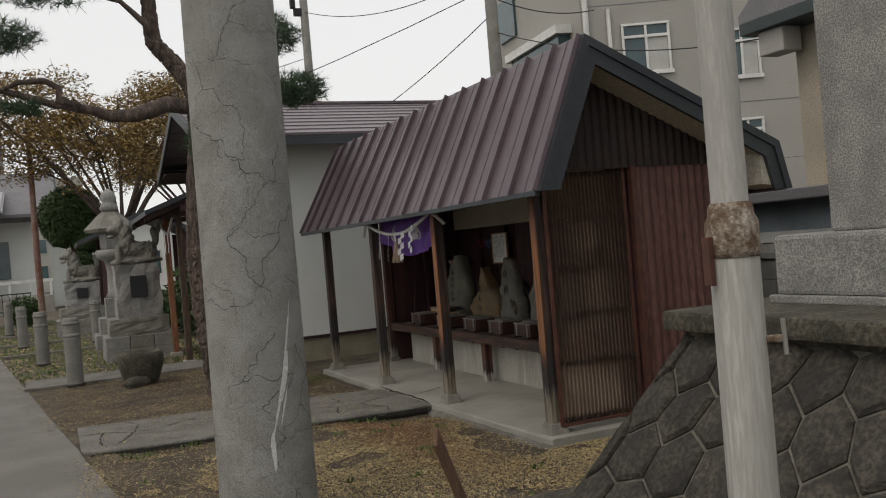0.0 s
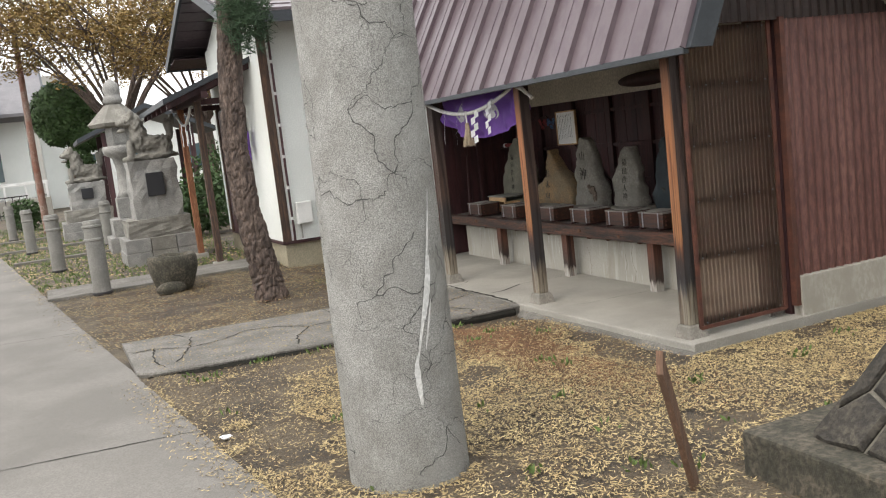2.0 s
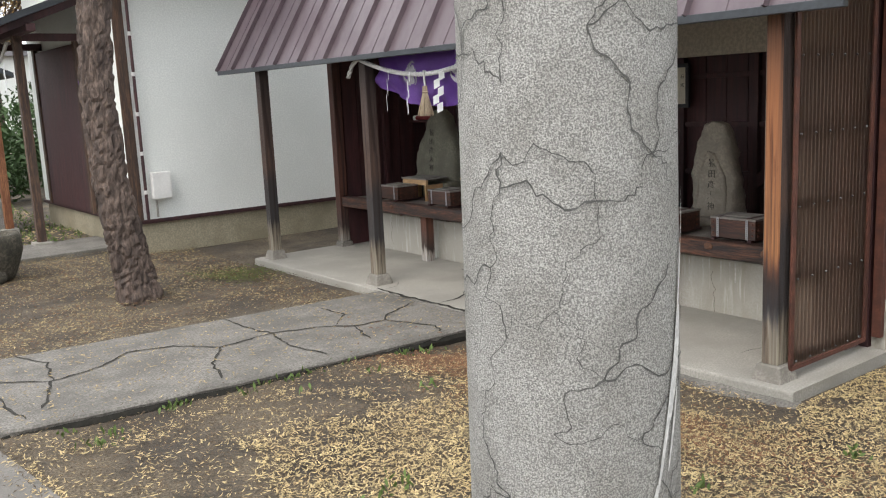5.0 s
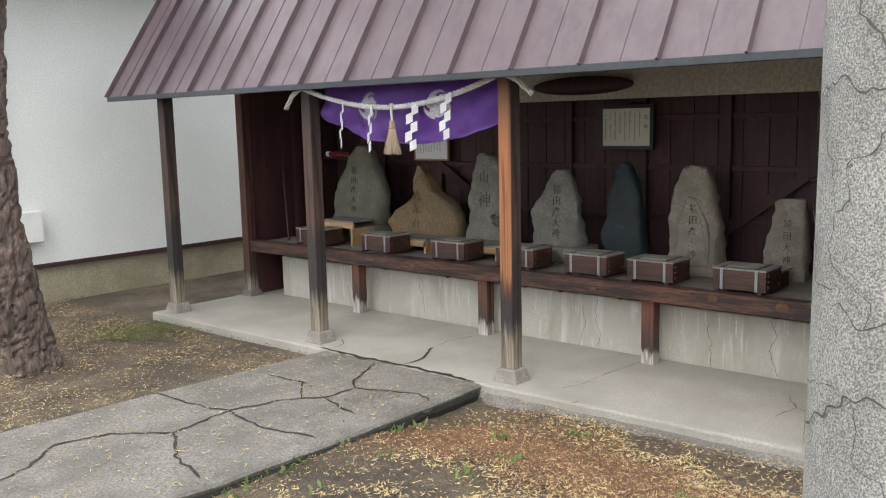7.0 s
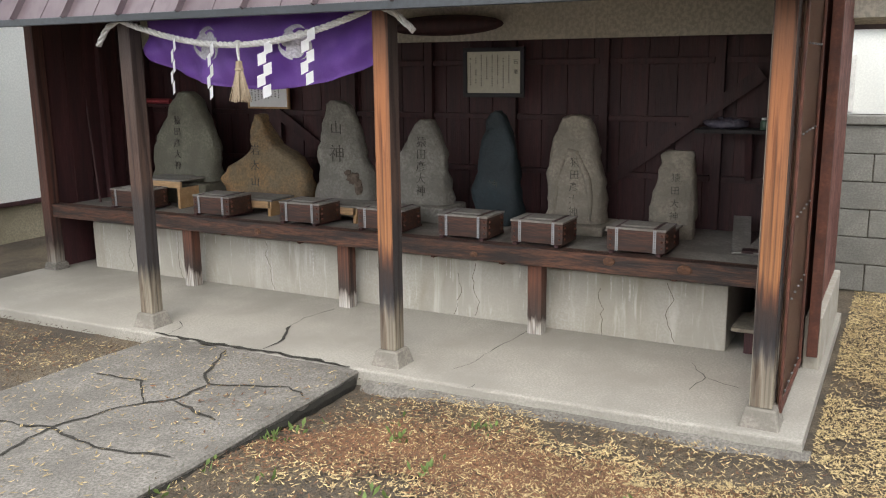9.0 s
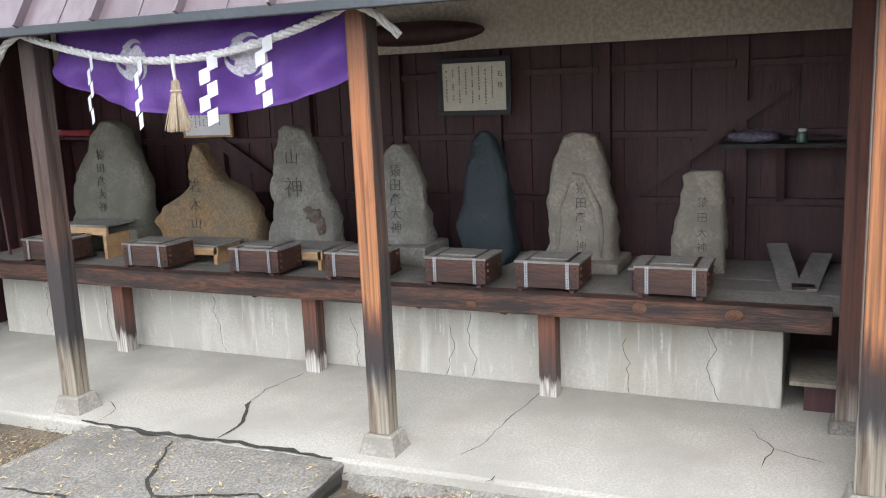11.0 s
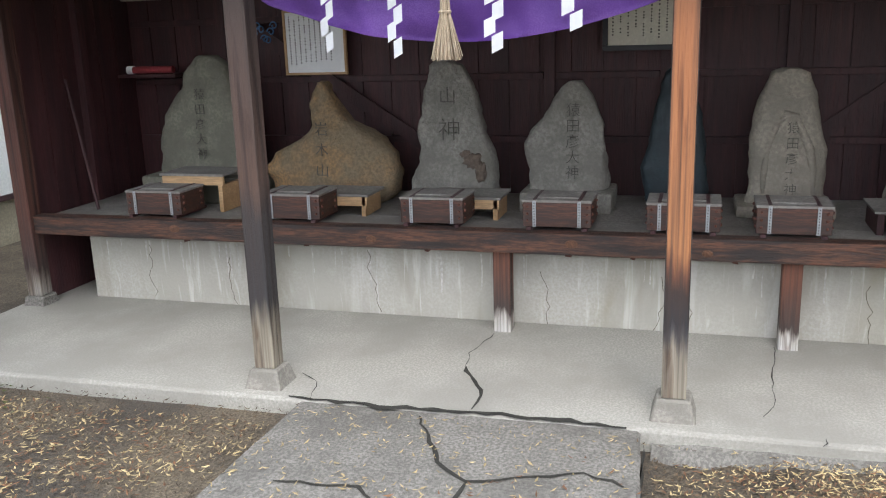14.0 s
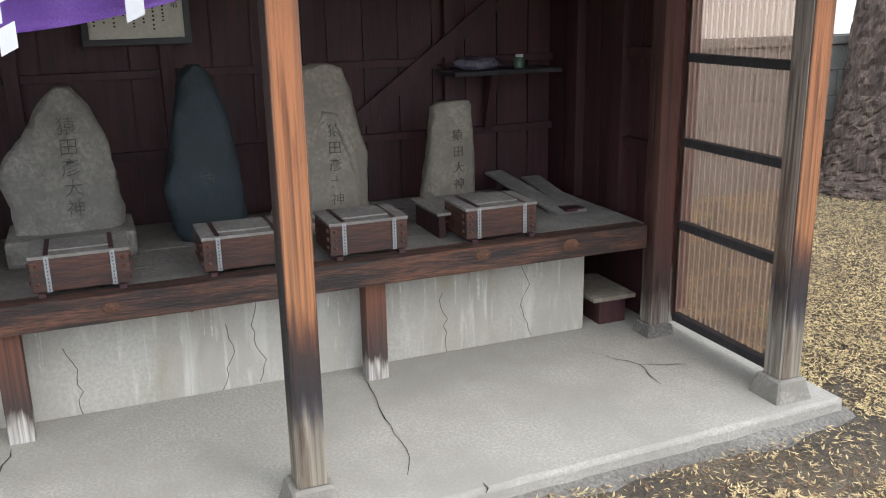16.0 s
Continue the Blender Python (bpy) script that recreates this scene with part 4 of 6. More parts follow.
part("board", box(-0.16, 0.16, -0.17, 0.19, 0.1, 0.112, 0.002), lid_mat, t)
for s in (-0.14, 0.16):
    part("batten", box(-0.14, 0.14, s - 0.015, s + 0.015, 0.0, 0.1, 0.002), wood_dark, t)
for k, (y, a) in enumerate(((5.98, 4), (5.92, -6), (6.06, 9))):
    t = thing("loose_board", "loose grey board leaning on the deck in the corner", "board", (4.75, y, 0.475 + 0.02 * k), "loose boards")
    b = part("plank", box(-0.3, 0.3, -0.05, 0.05, 0.0, 0.014, 0.002), lid_mat if k else wood_dark, t)
    t.rotation_euler = (0, radians(-5 * k), radians(a))


def framed_sheet(name, label, y0, y1, z0, z1, frame_mat, border, columns, title=""):
    t = thing(name, label, "framed notice", (5.095, (y0 + y1) / 2, (z0 + z1) / 2))
    w, h = (y1 - y0) / 2, (z1 - z0) / 2
    part("paper", box(-0.004, 0.0, -w + border, w - border, -h + border, h - border), paper if frame_mat != black_lacquer else cream_paper, t, "yellowed paper sheet")
    for a in ((-w, w, h - border, h), (-w, w, -h, -h + border)):
        part("frame_rail", box(-0.014, 0.01, a[0], a[1], a[2], a[3], 0.002), frame_mat, t)
    for a in ((-w, -w + border), (w - border, w)):
        part("frame_rail", box(-0.014, 0.01, a[0], a[1], -h + border, h - border, 0.002), frame_mat, t)
    bm = bmesh.new()
    for i in range(columns):
        y = w - border - 0.06 - i * (2 * w - 2 * border - 0.09) / max(1, columns - 1) if columns > 1 else 0
        y = -w + border + 0.085 + i * (2 * w - 2 * border - 0.11) / max(1, columns - 1)
        z = h - border - random.uniform(0.02, 0.03)
        while z > -h + border + random.uniform(0.02, 0.09):
            s = random.uniform(0.006, 0.009)
            if random.random() < 0.85:
                box(-0.0052, -0.0042, y - 0.004, y + 0.004, z - s, z, 0, bm)
            z -= s + random.uniform(0.004, 0.012)
    tagged(part("writing", bm, ink, t), kind="stuff")
    for i, c in enumerate(title):
        glyph(c, t, (-0.0052, -w + border + 0.035, h - border - 0.07 - 0.065 * i), 0.034, ink, "title", 0.0004)
    return t


cream_paper = mat("yellowed_paper", (0.62, 0.6, 0.5), (0.56, 0.54, 0.45), 4, 0.85, bump=0, third=(0.52, 0.5, 0.42))
framed_sheet("framed_notice", "black framed yellowed notice with columns of writing", 7.55, 8.0, 1.27, 1.6, black_lacquer, 0.028, 8, "石塔")
framed_sheet("framed_notice", "brown framed white notice with columns of writing", 9.5, 9.9, 1.17, 1.55, pale_wood, 0.014, 9)
# bright cloud-pattern ornament
t = thing("cloud_ornament", "red and blue cloud-shaped painted ornament on the wall", "ornament", (5.1, 10.12, 1.42))
orn_red = mat("ornament_red", (0.35, 0.05, 0.06), None, 9, 0.6, bump=0)
orn_blue = mat("ornament_blue", (0.08, 0.2, 0.4), None, 9, 0.6, bump=0)
for mm, sgn in ((orn_red, 1), (orn_blue, -1)):
    bm = bmesh.new()
    for k in range(7):
        cy, cz, r = sgn * (0.02 + 0.022 * k), 0.045 * math.sin(k * 1.3), 0.026
        pts = [(cy + r * math.cos(a * math.pi / 6) * (1 - a / 20), cz + r * math.sin(a * math.pi / 6) * (1 - a / 20)) for a in range(14)]
        tube([(0, *p) for p in pts], 0.004, 5, bm)
    part("curl", bm, mm, t)
# fire-red tube and glass on the far wall shelf, parcel on the near one
t = thing("small_wall_shelf", "dark small wall shelf holding odds and ends", "shelf", (5.0, 10.75, 1.18))
part("board", box(-0.1, 0.13, -0.2, 0.2, 0.0, 0.02, 0.002), wood_dark, t)
t = thing("red_tube", "red tube lying on a small shelf", "tube", (4.95, 10.75, 1.225))
part("body", tube([(0, -0.16, 0), (0, 0.12, 0)], 0.022, 12), orn_red, t)
part("cap", tube([(0, 0.12, 0), (0, 0.16, 0)], 0.026, 12), paper, t)
t = thing("small_wall_shelf", "dark small wall shelf holding odds and ends", "shelf", (5.0, 6.1, 1.08))
part("board", box(-0.12, 0.13, -0.3, 0.28, 0.0, 0.022, 0.002), char, t)
part("bracket", prism([(0.02, 0.0), (0.12, 0.0), (0.12, -0.3)], "y", -0.02, 0.02), wood_dark, t)
t = thing("plastic_parcel", "crumpled clear plastic parcel on the wall shelf", "parcel", (4.98, 6.22, 1.102))
bm = bmesh.new()
bmesh.ops.create_icosphere(bm, subdivisions=3, radius=1)
for v in bm.verts:
    v.co = Vector((v.co.x * 0.07, v.co.y * 0.13, max(0, v.co.z * 0.035 + 0.03))) * (1 + 0.25 * noise.noise(v.co * 4))
part("wrap", bm, mat("crumpled_film", (0.16, 0.15, 0.2), (0.08, 0.07, 0.1), 20, 0.2, bump=0.6, fine=80), t, smooth=True)
t = thing("green_jar", "small green jar on the wall shelf", "jar", (4.96, 6.0, 1.102))
part("body", lathe([(0.024, 0), (0.026, 0.01), (0.026, 0.045), (0.018, 0.055)], 14), mat("green_glaze", (0.08, 0.16, 0.1), None, 9, 0.3, bump=0), t, smooth=True)
part("lid", lathe([(0.02, 0.055), (0.02, 0.068)], 14), paper, t)
# dark oval board high on the cream wall
t = thing("oval_board", "large dark brown oval wooden board under the ceiling", "board", (5.0, 8.1, 1.75))
bm = bmesh.new()
bmesh.ops.create_uvsphere(bm, u_segments=32, v_segments=12, radius=1)
for v in bm.verts:
    v.co = Vector((v.co.x * 0.09, v.co.y * 0.44, v.co.z * 0.07))
part("board", bm, wood_dark, t, smooth=True)
# leaning stick by the far corner
t = thing("leaning_stick", "thin dark stick leaning in the shed corner", "stick", (4.3, 10.85, 0.48))
part("shaft", tube([(0, -0.1, 0), (0.15, 0.13, 0.72)], 0.009, 8), wood_dark, t)
t = thing("dark_crate", "dark crate and offcuts stored under the deck", "crate", (4.35, 5.88, -0.025))
part("block", box(-0.1, 0.1, -0.08, 0.06, 0.0, 0.13, 0.006), wood_dark, t)
part("board", box(-0.15, 0.2, -0.1, 0.12, 0.13, 0.15, 0.003), wood_grey, t)

# ---- curtain, rope, tassel, paper streamers ----
curtain = thing("purple_curtain", "purple ceremonial cloth with two pale round crests, sagging between posts", "curtain")


def curtain_point(u, v):
    y = 9.12 + (7.53 - 9.12) * u
    lo = 1.545 - 0.17 * math.sin(math.pi * u) ** 0.8 - 0.01 * u
    hi = 1.79 - 0.02 * math.sin(math.pi * u)
    swell = (0.022 * math.sin(u * 21 + v * 2) + 0.014 * math.sin(u * 47 - v * 6) + 0.02 * math.sin((u + v * 0.6) * 16)) * (0.3 + v) + 0.05 * math.sin(math.pi * u) * math.sin(math.pi * v * 0.9)
    return Vector((3.345 - swell * 0.8, y, hi + (lo - hi) * v))


bm = bmesh.new()
rows = [[bm.verts.new(curtain_point(i / 60, j / 16)) for j in range(17)] for i in range(61)]
for a, b in zip(rows, rows[1:]):
    for j in range(16):
        bm.faces.new((a[j], b[j], b[j + 1], a[j + 1]))
bmesh.ops.solidify(bm, geom=bm.faces[:], thickness=0.002)
part("cloth", bm, purple, curtain, smooth=True)
for u0 in (0.292, 0.665):
    cv, R = 0.42, 0.092
    c = curtain_point(u0, cv)
    # three comma shapes inside a ring
    bm = bmesh.new()

    def crest(py, pz):
        u = (9.12 - (c.y + py)) / 1.59
        lo, hi = curtain_point(u, 1).z, curtain_point(u, 0).z
        v = (c.z + pz - hi) / (lo - hi)
        q = curtain_point(u, v)
        return bm.verts.new((q.x - 0.006, q.y, q.z))
    for k in range(3):
        base = 2 * math.pi * k / 3 + 0.5
        hc = (0.42 * R * math.cos(base), 0.42 * R * math.sin(base))
        bm.faces.new([crest(hc[0] + 0.44 * R * math.cos(a * math.pi / 10), hc[1] + 0.44 * R * math.sin(a * math.pi / 10)) for a in range(20)])
        arc = [base + 0.2 + s * 0.17 for s in range(11)]
        for s, (a0, a1) in enumerate(zip(arc, arc[1:])):
            w0, w1 = 0.5 * (1 - s / 10), 0.5 * (1 - (s + 1) / 10)
            bm.faces.new([crest(r * R * math.cos(a), r * R * math.sin(a)) for r, a in ((0.98, a0), (0.98, a1), (0.98 - w1, a1), (0.98 - w0, a0))])
    part("crest", bm, crest_mat, curtain, "pale round comma crest")

rope = thing("sacred_rope", "white twisted rope slung between two shed posts", "rope")
CORD = [(3.23, 9.4, 1.62), (3.21, 9.3, 1.71), (3.19, 9.18, 1.755)]
for k in range(1, 24):
    u = k / 24
    CORD.append((3.19 + 0.05 * u, 9.18 - 1.65 * u, 1.755 - 0.16 * math.sin(math.pi * u) ** 0.9 + 0.015 * u))
CORD += [(3.235, 7.53, 1.775), (3.27, 7.45, 1.73), (3.33, 7.36, 1.63)]
dense = []
for a, b in zip(CORD, CORD[1:]):
    for s in range(6):
        dense.append(Vector(a).lerp(Vector(b), s / 6))
for ph in range(3):
    pts = []
    for i, p in enumerate(dense):
        d = (dense[min(i + 1, len(dense) - 1)] - dense[max(i - 1, 0)]).normalized()
        u = d.cross(Vector((0, 0, 1))).normalized()
        v = d.cross(u)
        a = i * 0.75 + ph * 2 * math.pi / 3
        pts.append(p + (u * math.cos(a) + v * math.sin(a)) * 0.0085)
    part("strand", tube(pts, 0.0095, 7), rope_mat, rope, smooth=True)
t = thing("straw_tassel", "tied dry straw tassel hanging from the rope", "tassel", (3.2, 8.35, 1.605))
part("knot", tube([(0, 0, 0.02), (0, 0.004, -0.03), (0, -0.002, -0.1)], [0.012, 0.008, 0.006], 8), rope_mat, t)
bm = bmesh.new()
for k in range(110):
    a, r = random.uniform(0, 2 * math.pi), math.sqrt(random.random())
    top, low = 0.016 * r, 0.06 * r
    tube([(top * math.cos(a), top * math.sin(a), -0.085), (0.02 * r * math.cos(a), 0.02 * r * math.sin(a), -0.14),
          (low * math.cos(a), low * math.sin(a), -0.285 + random.uniform(-0.012, 0.006))], 0.0022, 4, bm)
tagged(part("straw", bm, straw, t), kind="stuff")
part("binding", tube([(0.02 * math.cos(a / 8 * 2 * math.pi), 0.02 * math.sin(a / 8 * 2 * math.pi), -0.128) for a in range(9)], 0.005, 6), straw, t)
for y, zt, ln in ((8.79, 1.63, 0.28), (8.53, 1.605, 0.28), (8.17, 1.605, 0.27), (7.9, 1.66, 0.26)):
    t = thing("paper_streamer", "white zigzag paper streamer hanging from the rope", "paper streamer", (3.195, y, zt), "paper streamers")
    bm = bmesh.new()
    n = 5
    h = ln / n
    turn = random.choice((-1, 1)) * random.uniform(0.35, 0.6) if y > 8 else 0.15
    for k in range(n):
        s = (-1) ** k * 0.014
        w, sl = 0.021, 0.018
        q = [(-w + s, -k * h), (w + s, -k * h + sl), (w + s, -(k + 1) * h + sl - 0.004), (-w + s, -(k + 1) * h - 0.004)]
        dx = 0.006 * k + 0.004 * (k % 2)
        vs = [bm.verts.new((-dx + p[0] * math.sin(turn), -p[0] * math.cos(turn), p[1])) for p in q]
        bm.faces.new(vs)
    bmesh.ops.solidify(bm, geom=bm.faces[:], thickness=0.001)
    part("paper", bm, paper, t)

# ---- concrete pillar beside the road ----
pillar = thing("concrete_pillar", "thick round concrete pillar with map-like cracks and lime runs", "pillar", (0.985, 4.818, -0.02))
part("shaft", lathe([(0.268, -0.3), (0.266, 0.0), (0.262, 0.3), (0.252, 1.5), (0.246, 3.0), (0.236, 4.6), (0.22, 4.62)], 72), pillar_mat, pillar, smooth=True)


def on_pillar(a, z, out=0.0012):
    r = 0.266 - 0.0075 * z + out + 0.0006
    return (r * math.cos(a), r * math.sin(a), z)


bm = bmesh.new()
random.seed(11)
COLS, CELL = 8, 0.21
knots = {}
for r in range(24):
    for c in range(COLS):
        knots[r, c] = ((c + 0.5 * (r % 2) + random.uniform(-0.3, 0.3)) * 2 * math.pi / COLS, 0.04 + r * CELL * 0.8 + random.uniform(-0.06, 0.06))


def wander(p, q, width):
    """One crack between two knots, bending and thinning on its way."""
    a0, z0 = p
    da = (q[0] - a0 + math.pi) % (2 * math.pi) - math.pi
    n = max(6, int(math.hypot(da * 0.25, q[1] - z0) / 0.012))
    seed, prev = random.uniform(0, 99), None
    along = Vector((da * 0.25, q[1] - z0)).normalized()
    for i in range(n + 1):
        f = i / n
        off = math.sin(math.pi * f) ** 0.5 * (0.07 * noise.noise(Vector((f * 2.2, seed, 0))) + 0.022 * noise.noise(Vector((f * 9, seed, 5))))
        a, z = a0 + da * f - along.y * off / 0.25, z0 + (q[1] - z0) * f + along.x * off
        w = width * random.uniform(0.45, 1.3)
        row = [bm.verts.new(on_pillar(a - s * along.y * w / 0.25, z + s * along.x * w)) for s in (-1, 1)]
        if prev:
            bm.faces.new((prev[0], prev[1], row[1], row[0]))
        prev = row


for (r, c), k in knots.items():
    near = [knots.get((r + 1, c)), knots.get((r + 1, (c + (1 if r % 2 else -1)) % COLS)), knots.get((r, (c + 1) % COLS))]
    for j, other in enumerate(near):
        if other and random.random() < (0.62, 0.4, 0.42)[j]:
            wander(k, other, random.choice((0.001, 0.0016, 0.0024)))
crack_grey = mat("grey_hairline_crack", (0.105, 0.105, 0.1), (0.07, 0.07, 0.066), 20, 0.95, bump=0)
tagged(part("crack_network", bm, crack_grey, pillar), kind="stuff")
bm = bmesh.new()
for a0, zlo, zhi, w in ((0.0, 0.56, 1.12, 0.013), (0.03, 0.72, 0.98, 0.026), (-0.02, 0.37, 0.58, 0.022), (0.02, 1.0, 1.25, 0.007), (0.12, 0.6, 0.8, 0.009)):
    prev = None
    for i in range(13):
        z = zlo + (zhi - zlo) * i / 12
        ww = w * (0.3 + math.sin(math.pi * (i + 0.5) / 13)) * random.uniform(0.7, 1.1)
        a = a0 - 1.57 + 0.02 * math.sin(z * 9) + 0.86 * max(0, z - 0.54)
        row = [bm.verts.new(on_pillar(a + s * ww / 0.25, z, 0.002)) for s in (-0.5, 0.5)]
        if prev:
            bm.faces.new((prev[0], prev[1], row[1], row[0]))
        prev = row
part("lime_run", bm, stain_white, pillar, "white lime runs")
random.seed(5)

# ---- pipe pole ----
t = thing("pipe_pole", "pale galvanised pipe pole with a rusty stepped collar", "pole", (1.425, 1.57, 0.0))
part("lower_tube", lathe([(0.062, -0.3), (0.058, 0.0), (0.056, 1.38)], 28), galv, t, smooth=True)
part("collar", lathe([(0.0575, 1.36), (0.06, 1.375), (0.06, 1.44), (0.052, 1.455), (0.05, 1.475), (0.045, 1.485)], 28), rust_light, t, "rust-blotched collar", smooth=True)
part("upper_tube", lathe([(0.042, 1.47), (0.0418, 1.6), (0.041, 2.2), (0.0405, 3.2), (0.04, 4.5)], 24), mat("streaked_pale_paint", (0.42, 0.41, 0.385), (0.33, 0.32, 0.3), 4, 0.6, bump=0.1, fine=50, stretch=(3, 3, 0.4), third=(0.3, 0.29, 0.27)), t)
part("bolt", tube([(0.035, -0.045, 1.17), (0.052, -0.075, 1.172)], 0.009, 8), rust_light, t)
part("bolt_handle", tube([(0.058, -0.077, 1.135), (0.054, -0.077, 1.215)], 0.0055, 8), galv, t)
part("name_plate", box(-0.075, -0.06, -0.004, 0.02, 1.3, 1.41, 0.002), rust, t)

# ---- stone monument with hexagonal masonry ----
mon = thing("stone_monument", "granite monument on a battered hexagonal-stone base with slab cap", "monument")
part("kerb", box(2.02, 2.28, 0.3, 3.86, -0.2, 0.17, 0.015), mossy, mon, "weathered concrete kerb")
part("kerb", box(2.28, 4.1, 3.62, 3.86, -0.2, 0.168, 0.015), mossy, mon)
P0 = [(2.15, 3.62), (4.1, 3.62), (4.1, 0.4), (2.15, 0.4)]
P1 = [(2.69, 3.27), (3.8, 3.27), (3.8, 0.75), (2.69, 0.75)]
bm = bmesh.new()
lo, hi = [bm.verts.new((*p, 0.16)) for p in P0], [bm.verts.new((*p, 0.955)) for p in P1]
for i in range(4):
    bm.faces.new((lo[i], lo[(i + 1) % 4], hi[(i + 1) % 4], hi[i]))
bm.faces.new(hi)
part("core", bm, joint_mat, mon, "pale mortar between the stones")


def hex_face(a0, b0, a1, b1, outward):
    """Hexagonal stones on the quad a0-b0 (foot) to a1-b1 (head)."""
    a0, b0, a1, b1 = [Vector(v) for v in (a0, b0, a1, b1)]
    L, R = (b0 - a0).length, 0.165
    H = ((a1 + b1) / 2 - (a0 + b0) / 2).length
    nrm = Vector(outward).normalized()
    dx, dy = R * math.sqrt(3), R * 1.5
    for r in range(-1, int(H / dy) + 2):
        for c in range(-1, int(L / dx) + 2):
            cu, cv = (c + 0.5 * (r % 2)) * dx, r * dy + 0.08
            pts = []
            for k in range(6):
                ang = radians(60 * k + 30)
                ku, kv = cu + R * math.cos(ang), cv + R * math.sin(ang)
                sway = noise.noise_vector(Vector((round(ku, 2) * 5.3, round(kv, 2) * 5.3, L))) * 0.06
                u = min(1.0, max(0.0, (cu + 0.945 * (ku + sway.x - cu)) / L))
                v = min(1.0, max(0.0, (cv + 0.945 * (kv + sway.y - cv)) / H))
                pts.append((u, v))
            area = sum(p[0] * q[1] - q[0] * p[1] for p, q in zip(pts, pts[1:] + pts[:1])) * L * H / 2
            if area < 0.012:
                continue
            cen = (sum(p[0] for p in pts) / 6, sum(p[1] for p in pts) / 6)

            def place_of(p, out):
                return a0.lerp(b0, p[0]).lerp(a1.lerp(b1, p[0]), p[1]) + nrm * out
            bm = bmesh.new()
            low = [bm.verts.new(place_of(p, -0.01)) for p in pts]
            mid = [bm.verts.new(place_of(p, 0.008)) for p in pts]
            top = [bm.verts.new(place_of((cen[0] + (p[0] - cen[0]) * 0.86, cen[1] + (p[1] - cen[1]) * 0.86), 0.024 + random.uniform(-.006, .006))) for p in pts]
            mvert = bm.verts.new(place_of(cen, 0.03 + random.uniform(-.006, .01)))
            for k in range(6):
                j = (k + 1) % 6
                for q in ((low[k], low[j], mid[j], mid[k]), (mid[k], mid[j], top[j], top[k])):
                    try:
                        bm.faces.new(q)
                    except ValueError:
                        pass
                bm.faces.new((top[k], top[j], mvert))
            bmesh.ops.remove_doubles(bm, verts=bm.verts[:], dist=0.0005)
            part("stone", bm, lava, mon)


hex_face((2.15, 0.4, 0.16), (2.15, 3.62, 0.16), (2.69, 0.75, 0.955), (2.69, 3.27, 0.955), (-0.8, 0, 0.5))
hex_face((2.15, 3.62, 0.16), (4.1, 3.62, 0.16), (2.69, 3.27, 0.955), (3.8, 3.27, 0.955), (0, 0.9, 0.36))
part("neck", box(2.66, 3.83, 0.72, 3.29, 0.93, 0.965, 0.006), mossy, mon)
part("cap", box(2.57, 3.9, 0.6, 3.34, 0.965, 1.055, 0.018), mossy, mon, "mossy concrete cap slab")
part("step", box(3.0, 3.75, 1.0, 3.1, 1.055, 1.09, 0.006), granite, mon)
part("plinth", box(3.03, 3.72, 1.04, 3.08, 1.09, 1.36, 0.02), granite, mon, "rough granite plinth")
part("shaft", box(3.2, 3.62, 1.25, 2.9, 1.36, 3.6, 0.015), granite, mon, "tall speckled granite shaft")

t = thing("wooden_stake", "leaning weathered wooden stake with a split top", "stake")
a, b = Vector((1.86, 3.93, -0.15)), Vector((1.52, 3.675, 0.585))
d = (b - a).normalized()
u = d.cross(Vector((0.6, -0.8, 0))).normalized()
v = d.cross(u)
bm = bmesh.new()
rings = []
for f in (0, 0.5, 0.94, 1.0):
    p = a.lerp(b, f)
    rings.append([bm.verts.new(p + u * (su * 0.027) + v * (sv * 0.012) + d * (0.03 * su if f == 1 else 0)) for su, sv in ((-1, -1), (1, -1), (1, 1), (-1, 1))])
for p, q in zip(rings, rings[1:]):
    for i in range(4):
        bm.faces.new((p[i], p[(i + 1) % 4], q[(i + 1) % 4], q[i]))
bm.faces.new(rings[0][::-1]), bm.faces.new(rings[-1])
part("board", bm, mat("stake_wood", (0.19, 0.11, 0.07), (0.11, 0.065, 0.045), 6, 0.85, bump=0.4, fine=30, stretch=(4, 4, 0.6)), t)

# ---- white building beside the shed, with porch ----
bld = structure("wall_white_building", box(2.42, 9.0, 12.45, 16.0, 0.3, 3.2), white_wall, "white plastered wall of the neighbouring building", "wall")
structure("wall_white_building_gable", prism([(12.5, 3.2), (15.95, 3.2), (14.22, 3.82)], "x", 2.44, 8.9), white_wall, "white plastered gable", "wall")
structure("wall_white_building_foundation", box(2.44, 8.98, 12.47, 15.98, -0.3, 0.27), foundation, "stained beige rendered foundation", "foundation")
structure("trim_white_building", box(2.4, 9.02, 12.43, 16.02, 0.27, 0.31, 0.004), wood_dark, "dark trim strip above the foundation", "trim")
t = thing("corner_board", "dark wooden corner board of the white building", "trim", (2.42, 12.45, 0))
part("board", box(-0.012, 0.1, -0.02, -0.002, 0.31, 3.1, 0.003), wood_old, t)
t = thing("drain_pipe", "thin dark drain pipe with white joints on the wall corner", "pipe", (2.56, 12.41, 0))
part("tube", tube([(0, 0, 0.3), (0, 0, 3.1)], 0.016, 10), wood_dark, t)
for z in (0.6, 1.0, 1.4, 1.8, 2.2, 2.6):
    part("clip", tube([(0, 0, z - 0.02), (0, 0, z + 0.02)], 0.022, 10), frame_white, t)
t = thing("meter_box", "cream electric meter box on the white wall", "meter box", (2.72, 12.44, 0.66))
part("body", box(-0.1, 0.1, -0.09, 0.0, -0.14, 0.14, 0.012), frame_white, t)
part("conduit", tube([(-0.06, -0.04, -0.14), (-0.06, -0.04, -0.33)], 0.012, 8), galv, t)
